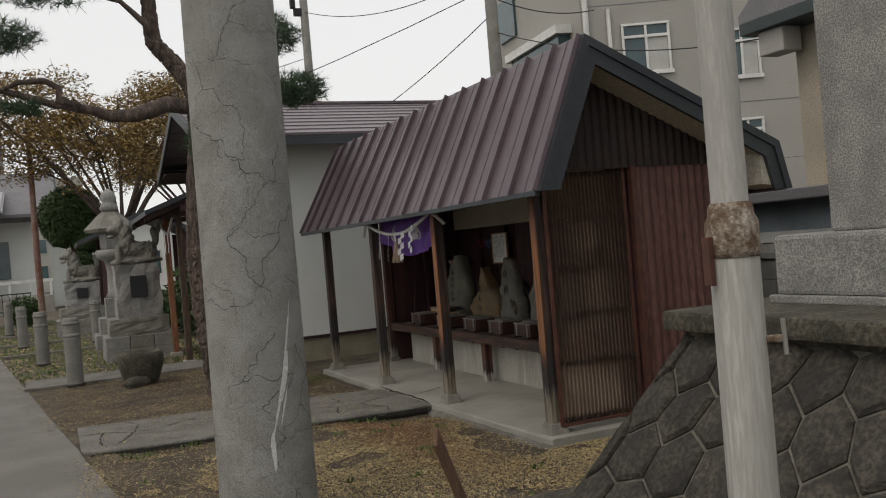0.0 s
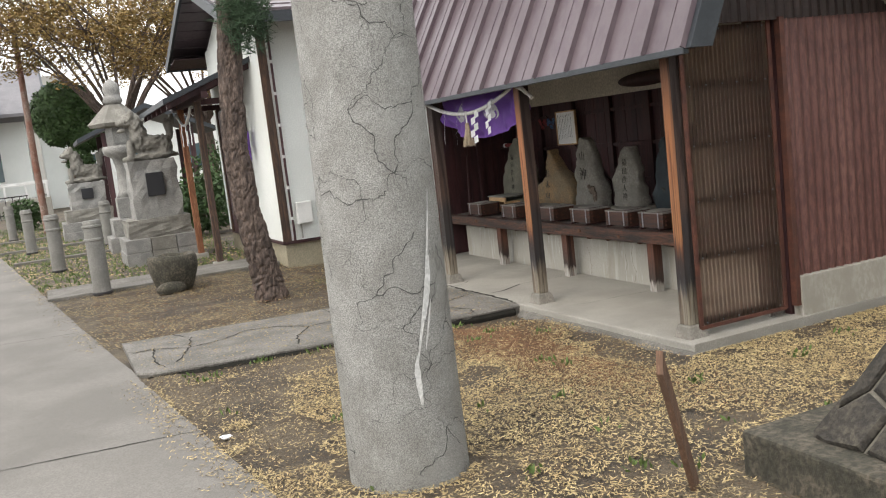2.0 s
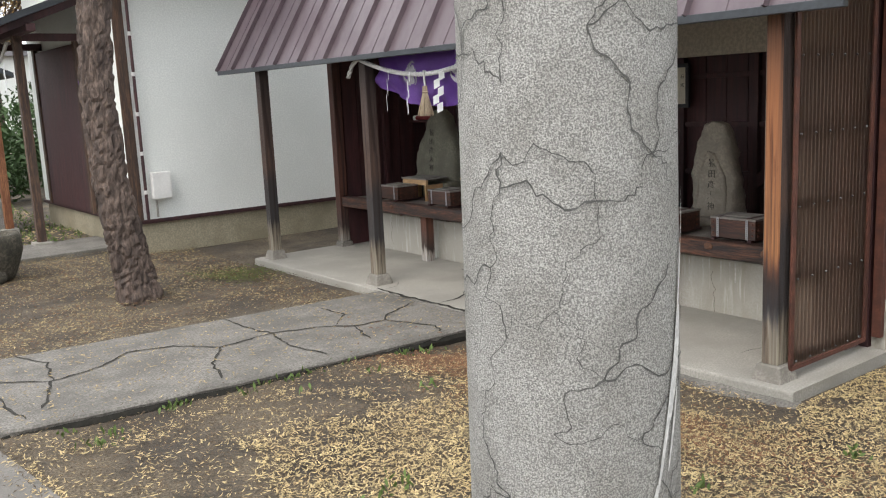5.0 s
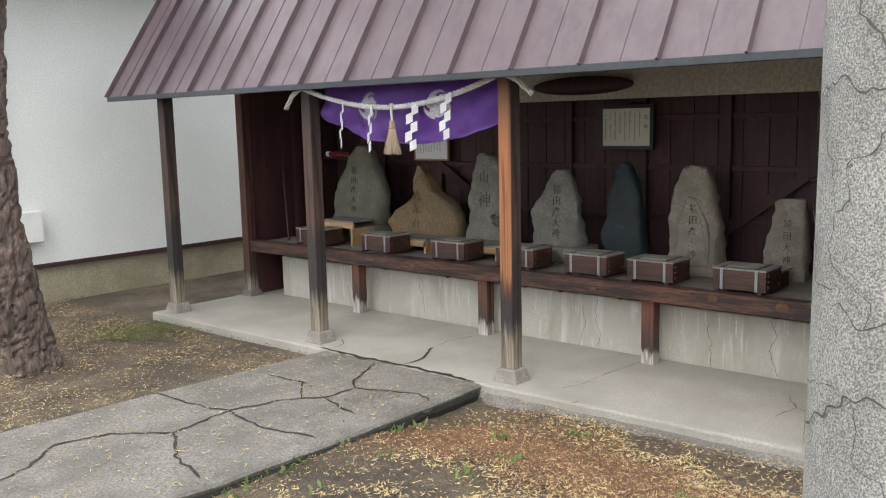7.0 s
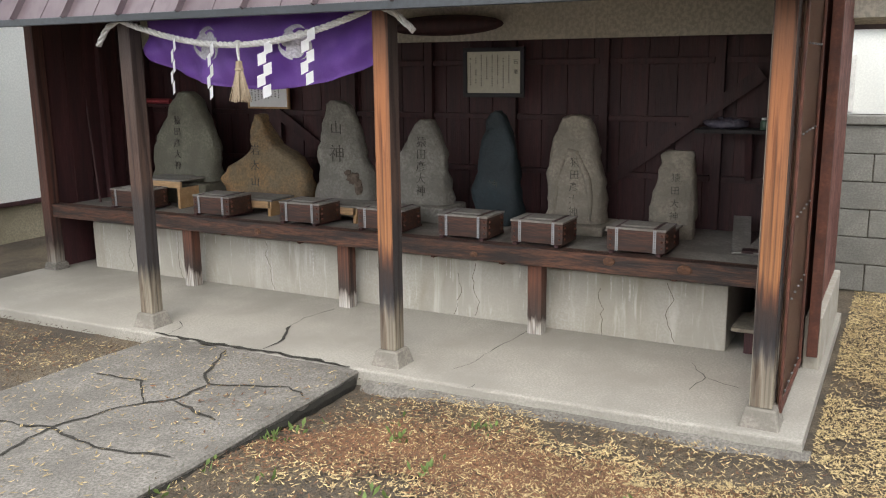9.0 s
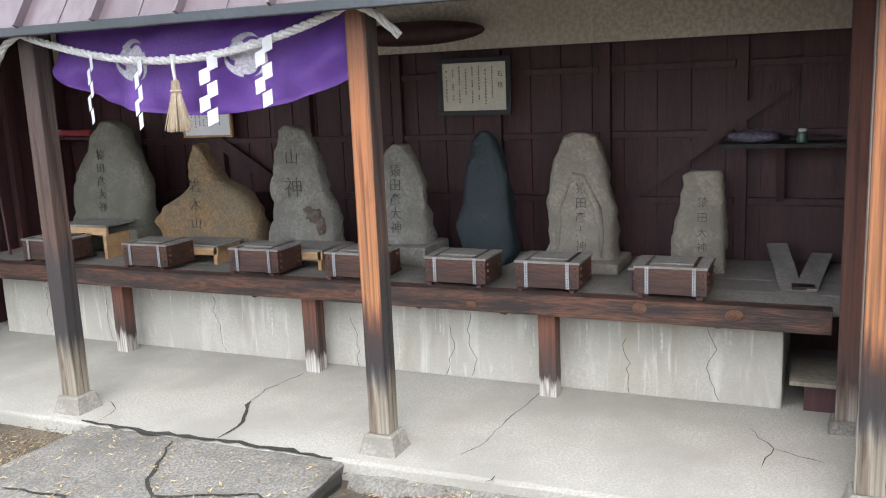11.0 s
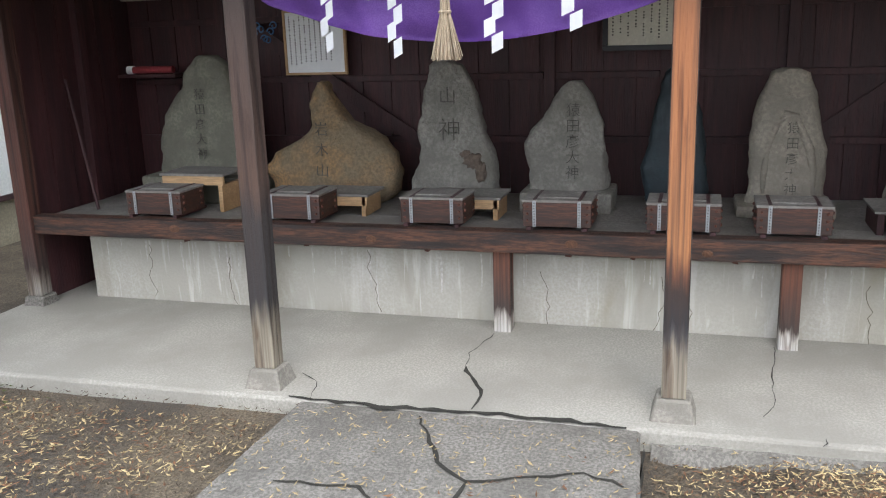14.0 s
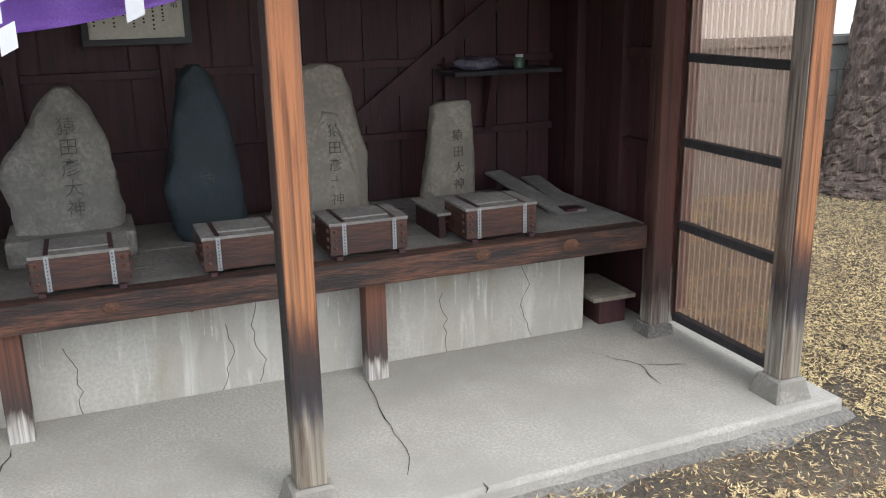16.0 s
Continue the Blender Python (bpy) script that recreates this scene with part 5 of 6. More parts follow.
wroof = thing("house_roof", "dusky purple-grey banded metal gable roof with dark edges", "roof")
for sgn, ye in ((1, 11.7), (-1, 16.74)):
    for k in range(9):
        f0, f1 = k / 9, (k + 1) / 9
        q = lambda f, up: (ye + (14.22 - ye) * f, 3.12 + 0.85 * f + up)
        part("band", prism([q(f0, 0.0), q(f1, -0.012), q(f1, 0.02), q(f0, 0.035)], "x", 1.92, 9.3), roof_mat, wroof)
    part("barge_board", prism([(ye, 2.98), (14.22, 3.83), (14.22, 3.97), (ye, 3.11)], "x", 1.88, 1.92), fascia_mat, wroof)
    part("eave_board", box(1.92, 9.3, min(ye, ye + 0.03 * sgn), max(ye, ye + 0.03 * sgn), 2.99, 3.115), fascia_mat, wroof)
    part("soffit", prism([(ye + 0.03 * sgn, 3.02), (12.44 if sgn > 0 else 16.02, 3.1), (12.44 if sgn > 0 else 16.02, 3.12), (ye + 0.03 * sgn, 3.04)], "x", 1.93, 9.28), wood_dark, wroof)
part("ridge_cap", box(1.9, 9.32, 14.12, 14.32, 3.97, 4.02, 0.01), roof_mat, wroof)
porch = thing("porch_canopy", "dark sloping porch canopy on wooden posts", "canopy")
part("roof", prism([(1.25, 2.22), (2.42, 2.68), (2.42, 2.75), (1.25, 2.29)], "y", 12.95, 15.9), fascia_mat, porch)
for y in (13.1, 13.65, 14.2, 14.75, 15.3, 15.75):
    part("rafter", prism([(1.3, 2.16), (2.42, 2.6), (2.42, 2.68), (1.3, 2.235)], "y", y - 0.03, y + 0.03), wood_dark, porch)
for y, m in ((13.67, wood_old), (15.25, wood_orange)):
    part("post", box(1.74, 1.83, y - 0.045, y + 0.045, 0.06, 2.36, 0.006), m, porch)
    part("post_plinth", box(1.69, 1.88, y - 0.1, y + 0.1, -0.05, 0.06, 0.02), slab_mat, porch)
part("tie_beam", box(1.74, 1.83, 13.0, 15.85, 2.27, 2.35, 0.005), wood_dark, porch)
for y in (13.67, 15.25):
    part("cross_beam", box(1.83, 2.41, y - 0.035, y + 0.035, 2.22, 2.3, 0.005), wood_dark, porch)
t = thing("entrance_door", "dark wooden entrance door of the white building", "door", (2.41, 14.6, 0.3))
part("leaf", box(-0.03, 0.0, -0.85, 0.85, 0.0, 1.9, 0.005), wood_dark, t)
part("frame", box(-0.05, 0.0, -0.95, -0.86, 0.0, 1.98, 0.005), wood_old, t)
part("frame", box(-0.05, 0.0, 0.86, 0.95, 0.0, 1.98, 0.005), wood_old, t)
t = thing("purple_curtain", "purple cloth gathered beside the porch door", "curtain", (2.33, 13.4, 1.8))
bm = bmesh.new()
rows = [[bm.verts.new((0.02 * math.sin(k * 1.7), -0.12 + 0.02 * k + (0.02 if j else 0) * math.sin(k), -0.42 * j + 0.02 * k * j)) for j in range(2)] for k in range(13)]
for a, b in zip(rows, rows[1:]):
    bm.faces.new((a[0], b[0], b[1], a[1]))
bmesh.ops.solidify(bm, geom=bm.faces[:], thickness=0.004)
part("cloth", bm, purple, t)
t = thing("sacred_rope", "white rope with paper streamers under the porch", "rope")
part("cord", tube([(1.72, 13.7, 2.2)] + [(1.7, 13.75 + 1.4 * k / 10, 2.2 - 0.2 * math.sin(math.pi * k / 10)) for k in range(11)], 0.02, 8), rope_mat, t)
for y in (14.0, 14.4, 14.8):
    bm = bmesh.new()
    for k in range(4):
        box(-0.003, 0.003, -0.03 + 0.03 * (k % 2), 0.02 + 0.03 * (k % 2), -0.08 * (k + 1), -0.08 * k, 0, bm)
    for v in bm.verts:
        v.co += Vector((1.7, y, 2.02))
    part("streamer", bm, paper, t)

# unseen wall added across the road; keeps low skylight out of the shed
structure("wall_west_light_block", box(-6.3, -6.1, -14.0, 22.0, -0.3, 1.5), siding_beige, "unseen plain wall added across the road to block low skylight", "wall")

# ---- concrete block wall behind ----
bw = structure("wall_concrete_block", box(6.17, 6.27, -6.0, 12.2, -0.3, 1.13), joint_mat, "grey concrete block boundary wall", "wall")
bw_mesh = mesh_of(box(-0.065, 0.065, -0.194, 0.194, 0.003, 0.187, 0.006), "block", concrete_block)
for r in range(6):
    for c in range(34):
        ob = new("block", bw_mesh)
        ob.parent = bw
        ob.location = (6.215, -5.8 + 0.2 * (r % 2) + c * 0.395, 0.0 + r * 0.19 - 0.08)
part("coping", box(6.13, 6.3, -6.0, 12.2, 1.065, 1.13, 0.01), concrete_block, bw)


# ---- trees ----
def leaves(bm, centre, spread, n, size, flat=0.5):
    for _ in range(n):
        v = Vector((random.gauss(0, 1), random.gauss(0, 1), random.gauss(0, 1))).normalized() * random.random() ** 0.4
        p = Vector(centre) + Vector((v.x * spread[0], v.y * spread[1], v.z * spread[2]))
        a = Vector((random.uniform(-1, 1), random.uniform(-1, 1), random.uniform(-flat, flat))).normalized() * size * random.uniform(0.6, 1.3)
        b = a.cross(Vector((random.uniform(-1, 1), random.uniform(-1, 1), 1))).normalized() * size * 0.45
        vs = [bm.verts.new(q) for q in (p - a, p + b, p + a, p - b)]
        bm.faces.new(vs)
    return bm


def needles(bm, centre, spread, n, length=0.13):
    """Tufts of fine upward-spreading needles."""
    for _ in range(n):
        v = Vector((random.gauss(0, 1), random.gauss(0, 1), random.gauss(0, 1))).normalized() * random.random() ** 0.45
        p = Vector(centre) + Vector((v.x * spread[0], v.y * spread[1], v.z * spread[2]))
        for _ in range(9):
            d = Vector((random.gauss(0, 1), random.gauss(0, 1), random.gauss(0.5, 0.8))).normalized() * length * random.uniform(0.7, 1.2)
            s = d.cross(Vector((random.uniform(-1, 1), random.uniform(-1, 1), 0.3))).normalized() * 0.004
            bm.faces.new([bm.verts.new(q) for q in (p - s, p + s, p + d)])
    return bm


def bark_tube(points, radii, sides=44):
    """A trunk whose bark is split into upright plates by deep furrows."""
    pts, rad = [], []
    n = 26
    for (p, q), (r, s) in zip(zip(points, points[1:]), zip(radii, radii[1:])):
        for k in range(n):
            pts.append(Vector(p).lerp(Vector(q), k / n))
            rad.append(r + (s - r) * k / n)
    pts.append(Vector(points[-1]))
    rad.append(radii[-1])
    bm = tube(pts, rad, sides)
    for i, v in enumerate(bm.verts):
        d = noise.voronoi(Vector((v.co.x * 17, v.co.y * 17, v.co.z * 8)) + noise.noise_vector(v.co * 6) * 0.5)[0]
        gap = min(1.0, (d[1] - d[0]) * 3.5)
        v.co += (v.co - pts[i // sides]) * min(1.0, 0.13 / rad[i // sides]) * (0.2 * gap - 0.13 + 0.05 * noise.noise(v.co * 9))
    return bm


pine = thing("pine_tree", "leaning pine tree with scaly bark and cloud-pruned needle pads", "tree", (0, 0, 0))
TR = [(1.66, 10.1, -0.1), (1.62, 10.12, 0.25), (1.53, 10.12, 0.9), (1.5, 10.13, 1.6), (1.55, 10.1, 2.3), (1.63, 10.1, 3.0), (1.62, 10.15, 3.45), (1.42, 10.2, 3.75), (1.22, 10.2, 3.98), (1.2, 10.2, 4.6), (1.0, 10.2, 5.2)]
part("trunk", bark_tube(TR, [0.18, 0.145, 0.128, 0.12, 0.115, 0.11, 0.105, 0.095, 0.085, 0.075, 0.055]), bark, pine)
bm = bmesh.new()
for pts, r0 in (([(1.6, 10.15, 3.24), (1.3, 10.1, 3.26), (1.12, 10.05, 3.2), (0.95, 10.0, 3.14), (0.7, 10.0, 3.12), (0.5, 10.0, 3.2), (0.15, 10.0, 3.26), (-0.3, 10.0, 3.4), (-0.9, 10, 3.4)], 0.1),
                ([(0.4, 10.0, 3.22), (0.2, 9.95, 3.3), (0.22, 9.95, 3.42), (0.08, 9.95, 3.5), (-0.15, 9.95, 3.48), (-0.35, 9.95, 3.4), (-0.8, 9.9, 3.45)], 0.05),
                ([(1.22, 10.2, 4.0), (1.15, 10.1, 4.15), (0.9, 10.1, 4.4), (0.4, 10.1, 4.5)], 0.05),
                ([(1.5, 10.15, 3.5), (1.9, 10.1, 3.45), (2.4, 10.1, 3.4), (2.75, 10.1, 3.35)], 0.05),
                ([(1.58, 10.1, 2.6), (1.6, 9.95, 2.65), (1.7, 9.85, 2.62)], 0.03)):
    tube(pts, [r0 * (1 - 0.75 * k / (len(pts) - 1)) for k in range(len(pts))], 9, bm, 0.15)
part("limb", bm, bark, pine, smooth=True)
bm = bmesh.new()
for c, s, n in (((2.75, 10.1, 3.42), (0.42, 0.35, 0.2), 420), ((2.5, 10.1, 4.05), (0.4, 0.35, 0.25), 380), ((1.72, 9.9, 2.8), (0.26, 0.18, 0.4), 420), ((0.1, 10.0, 4.5), (0.65, 0.5, 0.2), 520),
                ((-0.5, 10, 3.95), (0.6, 0.5, 0.17), 480), ((-1.1, 10, 3.6), (0.5, 0.45, 0.16), 280), ((0.6, 10.1, 4.95), (0.6, 0.5, 0.2), 360), ((1.1, 10.2, 5.4), (0.8, 0.7, 0.3), 450), ((2.0, 10.2, 4.8), (0.7, 0.55, 0.25), 380), ((-0.15, 9.9, 3.2), (0.28, 0.22, 0.08), 90)):
    needles(bm, c, s, n)
tagged(part("crown", bm, needle_mat, pine, "dark green needle pads"), kind="stuff")


def broad_tree(name, label, x, y, trunk_h, spread, z_mid, n, material, seed):
    random.seed(seed)
    t = thing(name, label, "tree", (x, y, 0))
    bm, lv = bmesh.new(), bmesh.new()
    tube([(0, 0, -0.2), (0.1, 0, trunk_h * 0.5), (0.05, 0.1, trunk_h)], [0.26, 0.2, 0.17], 12, bm, 0.1)
    for k in range(16):
        a = 2 * math.pi * k / 16 + random.uniform(-0.2, 0.2)
        L = random.uniform(0.6, 1.0)
        tip = Vector((math.cos(a) * spread * L, math.sin(a) * spread * L, z_mid + random.uniform(-1.0, 1.6)))
        root = Vector((0.05, 0.1, trunk_h * random.uniform(0.75, 1.0)))
        mid = root.lerp(tip, 0.5) + Vector((0, 0, random.uniform(0.1, 0.6)))
        tube([root, root.lerp(mid, 0.5) + Vector((0, 0, 0.1)), mid, tip], [0.075, 0.05, 0.03, 0.008], 7, bm, 0.1)
        for j in range(9):
            p = mid.lerp(tip, random.random()) + Vector((random.gauss(0, .3), random.gauss(0, .3), random.gauss(0, .25)))
            q = p + Vector((random.gauss(0, .6), random.gauss(0, .6), random.gauss(0.1, .35)))
            tube([mid.lerp(tip, random.random()), p, q], [0.025, 0.016, 0.005], 5, bm)
            leaves(lv, p.lerp(q, 0.6), (0.75, 0.75, 0.35), n, 0.06, 0.6)
    part("branching", bm, bark, t)
    tagged(part("crown", lv, material, t, "sparse yellowing leaves"), kind="stuff")
    return t


broad_tree("cherry_tree", "cherry tree with sparse yellowing leaves and dark limbs", 1.9, 27.0, 2.9, 4.6, 6.2, 210, cherry_leaf, 3)
broad_tree("cherry_tree", "cherry tree with sparse yellowing leaves and dark limbs", 5.2, 33.0, 3.0, 4.8, 6.4, 190, cherry_leaf, 8)
random.seed(21)
t = thing("ball_topiary", "round clipped evergreen tree on a thin trunk", "tree", (0.65, 30.0, 0))
part("trunk", tube([(0, 0, -0.1), (0.05, 0, 1.4), (0, 0, 2.8)], [0.12, 0.1, 0.07], 10), bark, t)
bm = bmesh.new()
for c, r, n in (((0, 0, 3.35), 0.98, 5200), ((0.5, -0.3, 2.75), 0.62, 1800), ((-0.35, -0.3, 2.75), 0.35, 800), ((0.2, -0.4, 1.9), 0.4, 900)):
    for _ in range(n):
        v = Vector((random.gauss(0, 1), random.gauss(0, 1), random.gauss(0, 1))).normalized()
        p = Vector(c) + v * r * (random.uniform(0.86, 1.0) + 0.07 * noise.noise(v * 4))
        a = Vector((random.gauss(0, 1), random.gauss(0, 1), random.gauss(0, 1))).normalized() * 0.07
        b = a.cross(v).normalized() * 0.035
        bm.faces.new([bm.verts.new(q) for q in (p - a, p + b, p + a, p - b)])
tagged(part("crown", bm, hedge_leaf, t), kind="stuff")
# dark core so that the clipped crown reads as solid
bm = bmesh.new()
for c, r in (((0, 0, 3.35), 0.84), ((0.5, -0.3, 2.75), 0.52)):
    bmesh.ops.create_icosphere(bm, subdivisions=3, radius=r, matrix=Matrix.Translation(c))
part("inner_crown", bm, hedge_leaf, t, smooth=True)

trunk = thing("old_tree_trunk", "thick rough old tree trunk beside the block wall", "tree", (5.82, 2.72, -0.1))
part("trunk", bark_tube([(0, 0, 0), (0.02, -0.03, 0.25), (0.05, -0.1, 0.8), (0.02, -0.16, 2.0), (0.1, -0.2, 4.5)], [0.42, 0.29, 0.22, 0.2, 0.17], 60), bark, trunk)
bm = bmesh.new()
leaves(bm, (0.1, 0, 5.6), (1.3, 1.3, 0.8), 2500, 0.06)
tagged(part("crown", bm, hedge_leaf, trunk), kind="stuff")


# ---- carved guardian statues, lantern, basin, posts ----
def blob(parts_list, detail=3, rough=0.06):
    """Rounded masses fused into one carved shape."""
    bm = bmesh.new()
    for c, s in parts_list:
        ret = bmesh.ops.create_icosphere(bm, subdivisions=detail, radius=1)
        for v in ret["verts"]:
            n = 1 + rough * noise.noise(v.co * 4 + Vector(c) * 9) + 0.12 * abs(noise.noise(v.co * 7 + Vector(c) * 5)) - 0.05
            v.co = Vector((c[0] + v.co.x * s[0] * n, c[1] + v.co.y * s[1] * n, c[2] + v.co.z * s[2] * n))
    return bm


LION = [((0.05, 0, 0.06), (0.42, 0.22, 0.07)), ((0.05, 0, 0.26), (0.27, 0.16, 0.14)), ((0.26, 0, 0.2), (0.14, 0.18, 0.18)), ((-0.14, 0, 0.36), (0.15, 0.15, 0.23)), ((-0.27, 0, 0.65), (0.13, 0.13, 0.12)), ((-0.4, 0, 0.62), (0.08, 0.1, 0.06)),
        ((-0.15, 0, 0.56), (0.11, 0.16, 0.15)), ((-0.08, 0, 0.45), (0.09, 0.15, 0.1)), ((-0.3, 0.1, 0.16), (0.055, 0.055, 0.19)), ((-0.3, -0.1, 0.16), (0.055, 0.055, 0.19)), ((-0.36, 0.1, 0.04), (0.09, 0.06, 0.05)), ((-0.36, -0.1, 0.04), (0.09, 0.06, 0.05)),
        ((0.38, 0, 0.46), (0.07, 0.07, 0.16)), ((0.44, 0, 0.62), (0.05, 0.06, 0.1)), ((0.34, 0, 0.54), (0.05, 0.05, 0.1)), ((-0.22, 0.13, 0.74), (0.05, 0.03, 0.07)), ((-0.22, -0.13, 0.74), (0.05, 0.03, 0.07)), ((-0.4, 0, 0.5), (0.07, 0.09, 0.03))]


def rough_block(x, y, z, seed):
    bm = box(-x / 2, x / 2, -y / 2, y / 2, 0, z)
    bmesh.ops.subdivide_edges(bm, edges=bm.edges[:], cuts=5, use_grid_fill=True)
    for v in bm.verts:
        d = noise.noise(v.co * 6 + Vector((seed, 0, 0))) * 0.05 + noise.noise(v.co * 15) * 0.02
        v.co += Vector((v.co.x, v.co.y, 0)).normalized() * d if Vector((v.co.x, v.co.y, 0)).length else Vector((0, 0, 0))
    return bm


def guardian(x, y, scale, tall, seed, label):
    base = thing("statue_pedestal", "stacked granite pedestal with a dark plaque", "pedestal", (x, y, -0.02), "statue pedestals")
    w = 1.15 * scale
    for lvl, (ww, z0, z1) in enumerate(((w, 0, 0.21), (w * 0.985, 0.213, 0.42))):
        for k in range(3):
            x0 = -ww / 2 + ww * k / 3
            part("stone_block", box(x0 + 0.004, x0 + ww / 3 - 0.004, -ww / 2, ww / 2, z0, z1, 0.012), granite if k != 1 else stone_grey, base)
    b = part("rough_course", rough_block(0.95 * scale, 0.9 * scale, 0.28, seed), stone_grey, base, smooth=False)
    b.location = (0, 0, 0.42)
    b = part("rough_block", rough_block(0.72 * scale, 0.6 * scale, tall, seed + 3), granite, base)
    b.location = (0.03, 0, 0.7)
    if tall > 0.6:
        part("plaque", box(-0.1, 0.16, -0.345 * scale, -0.3 * scale, 0.7 + tall * 0.38, 0.7 + tall * 0.78, 0.006), black_lacquer, base, "dark bronze plaque")
    st = part("guardian_lion_statue", blob(LION, 4, 0.3), stone_grey, None, smooth=True)
    fuse = st.modifiers.new("fuse", "REMESH")
    fuse.mode, fuse.voxel_size, fuse.use_smooth_shade = "VOXEL", 0.016, True
    tagged(st, label, "statue", "guardian lions")
    st.location, st.scale = (x + 0.05, y, 0.68 + tall), (0.92 * scale, 0.92 * scale, 0.98 * scale)


guardian(1.27, 15.9, 1.0, 0.9, 1.0, "weathered stone guardian lion seated on a pedestal")
guardian(0.62, 24.0, 1.1, 0.62, 7.0, "weathered stone guardian lion seated on a stepped pedestal")
t = thing("stone_lantern", "tall grey stone lantern with a flared roof and finial", "lantern", (1.12, 18.6, -0.02))
part("lower_base", box(-0.45, 0.45, -0.45, 0.45, 0, 0.3, 0.02), granite, t)
part("middle_base", box(-0.36, 0.36, -0.36, 0.36, 0.3, 0.62, 0.02), granite, t)
part("upper_base", box(-0.22, 0.22, -0.22, 0.22, 0.62, 1.0, 0.02), granite, t)
part("shaft", lathe([(0.2, 1.0), (0.15, 1.1), (0.13, 1.5), (0.17, 1.72), (0.3, 1.8), (0.33, 1.9), (0.3, 1.95)], 16), granite, t, smooth=True)
part("fire_box", lathe([(0.2, 1.95), (0.22, 2.0), (0.22, 2.25), (0.2, 2.3)], 6), granite, t)
part("roof", lathe([(0.2, 2.28), (0.46, 2.3), (0.5, 2.36), (0.36, 2.5), (0.2, 2.66), (0.15, 2.7)], 6), stone_grey, t)
part("finial", lathe([(0.13, 2.7), (0.18, 2.76), (0.15, 2.84), (0.12, 2.88), (0.16, 2.96), (0.12, 3.08), (0.02, 3.16)], 14), granite, t, smooth=True)
t = thing("stone_basin", "round hollowed stone water basin on a small foot stone", "basin", (0.95, 11.95, -0.03))
bm = lathe([(0.17, 0.02), (0.21, 0.06), (0.25, 0.18), (0.285, 0.3), (0.285, 0.4), (0.265, 0.445), (0.225, 0.45), (0.19, 0.44), (0.17, 0.38), (0.14, 0.3)], 24)
for v in bm.verts:
    v.co += v.co.normalized() * 0.03 * noise.noise(v.co * 5)
part("bowl", bm, mossy, t, smooth=True)
part("foot_stone", blob([((-0.08, -0.2, 0.08), (0.17, 0.12, 0.09))], 3, 0.15), mossy, t, smooth=True)
bpost = thing("concrete_bollard", "round weathered concrete post with two raised rings", "bollard", (0.17, 12.65, -0.02), "concrete posts along the road")
part("shaft", lathe([(0.105, -0.1), (0.105, 0.9), (0.095, 0.93)], 20), utility, bpost, smooth=False)
for z in (0.04, 0.7, 0.86):
    part("ring", lathe([(0.108, z - 0.02), (0.118, z - 0.01), (0.118, z + 0.01), (0.108, z + 0.02)], 20), utility if z > 0.1 else char, bpost)
for x, y in ((-0.25, 16.3), (-0.68, 21.0), (-1.17, 26.5), (0.78, 20.4)):
    copy_thing(bpost, Matrix.Translation((x, y, -0.02)))
t = thing("steel_pole", "tall thin rust-red painted steel pole", "pole", (-0.36, 28.0, 0))
part("shaft", tube([(0.02, 0, -0.2), (0.0, 0, 2), (0.03, 0, 6.1)], [0.1, 0.09, 0.07], 12), mat("red_brown_paint", (0.2, 0.08, 0.05), (0.3, 0.24, 0.2), 2, 0.7, fine=40), t)

# ---- worship hall at the end of the road ----
hall = thing("worship_hall", "white shrine hall with grey metal roofs, columns and red doors", "building", (-5.2, 47.0, 0))
part("base", box(-5, 5.2, -3.5, 6, -0.2, 0.75, 0.03), slab_mat, hall)
part("wall", box(-4, 4.6, 0, 6, 0.75, 4.3), white_wall, hall)
for s in range(5):
    part("step", box(-2.4, 2.0, -5.2 + s * 0.34, -3.5, 0.0 + s * 0.15, 0.15 + s * 0.15, 0.01), lid_mat, hall)
for x in (-2.0, 1.62):
    part("column", box(x - 0.16, x + 0.16, -3.4, -3.08, 0.75, 3.9, 0.02), frame_white, hall)
    part("bracket", box(x - 0.45, x + 0.45, -3.45, -3.03, 3.5, 3.62, 0.02), char, hall)
part("lintel", box(-3.4, 2.6, -3.35, -3.1, 3.9, 4.25, 0.02), frame_white, hall)
for k in range(16):
    part("rafter_end", box(-3.6 + 0.42 * k, -3.48 + 0.42 * k, -3.8, -3.3, 4.3, 4.42), frame_white, hall)
part("porch_roof", prism([(-4.2, 4.4), (0.5, 5.7), (0.5, 5.85), (-4.2, 4.55)], "x", -4.2, 3.4), mat("pale_sheet_roof", (0.42, 0.42, 0.44), (0.34, 0.34, 0.36), 1, 0.4), hall)
for k in range(17):
    part("roof_seam", prism([(-4.2, 4.55), (0.5, 5.85), (0.5, 5.9), (-4.2, 4.6)], "x", -4.2 + 0.47 * k, -4.16 + 0.47 * k), tile_grey, hall)
part("porch_side_wall", box(1.9, 2.6, -2.6, 0, 0.75, 4.3), siding, hall)
part("porch_eave", box(-4.2, 3.4, -4.24, -4.12, 4.34, 4.52), teal_metal, hall)
part("main_roof", prism([(-1.4, 4.6), (3, 7.0), (7.4, 4.6), (7.4, 4.45), (3, 6.8), (-1.4, 4.45)], "x", -6, 5.6), tile_grey, hall)
part("gable_board", prism([(-1.4, 4.6), (3, 7.0), (3, 6.7), (-1.4, 4.35)], "x", 5.6, 5.7), fascia_mat, hall)
part("door", box(-1.7, 1.1, -0.06, 0.0, 0.8, 3.3, 0.02), mat("red_doors", (0.2, 0.05, 0.035), None, 3, 0.6), hall)
part("gallery_rail", box(1.6, 5.2, -3.45, -3.35, 1.35, 1.5, 0.01), frame_white, hall)
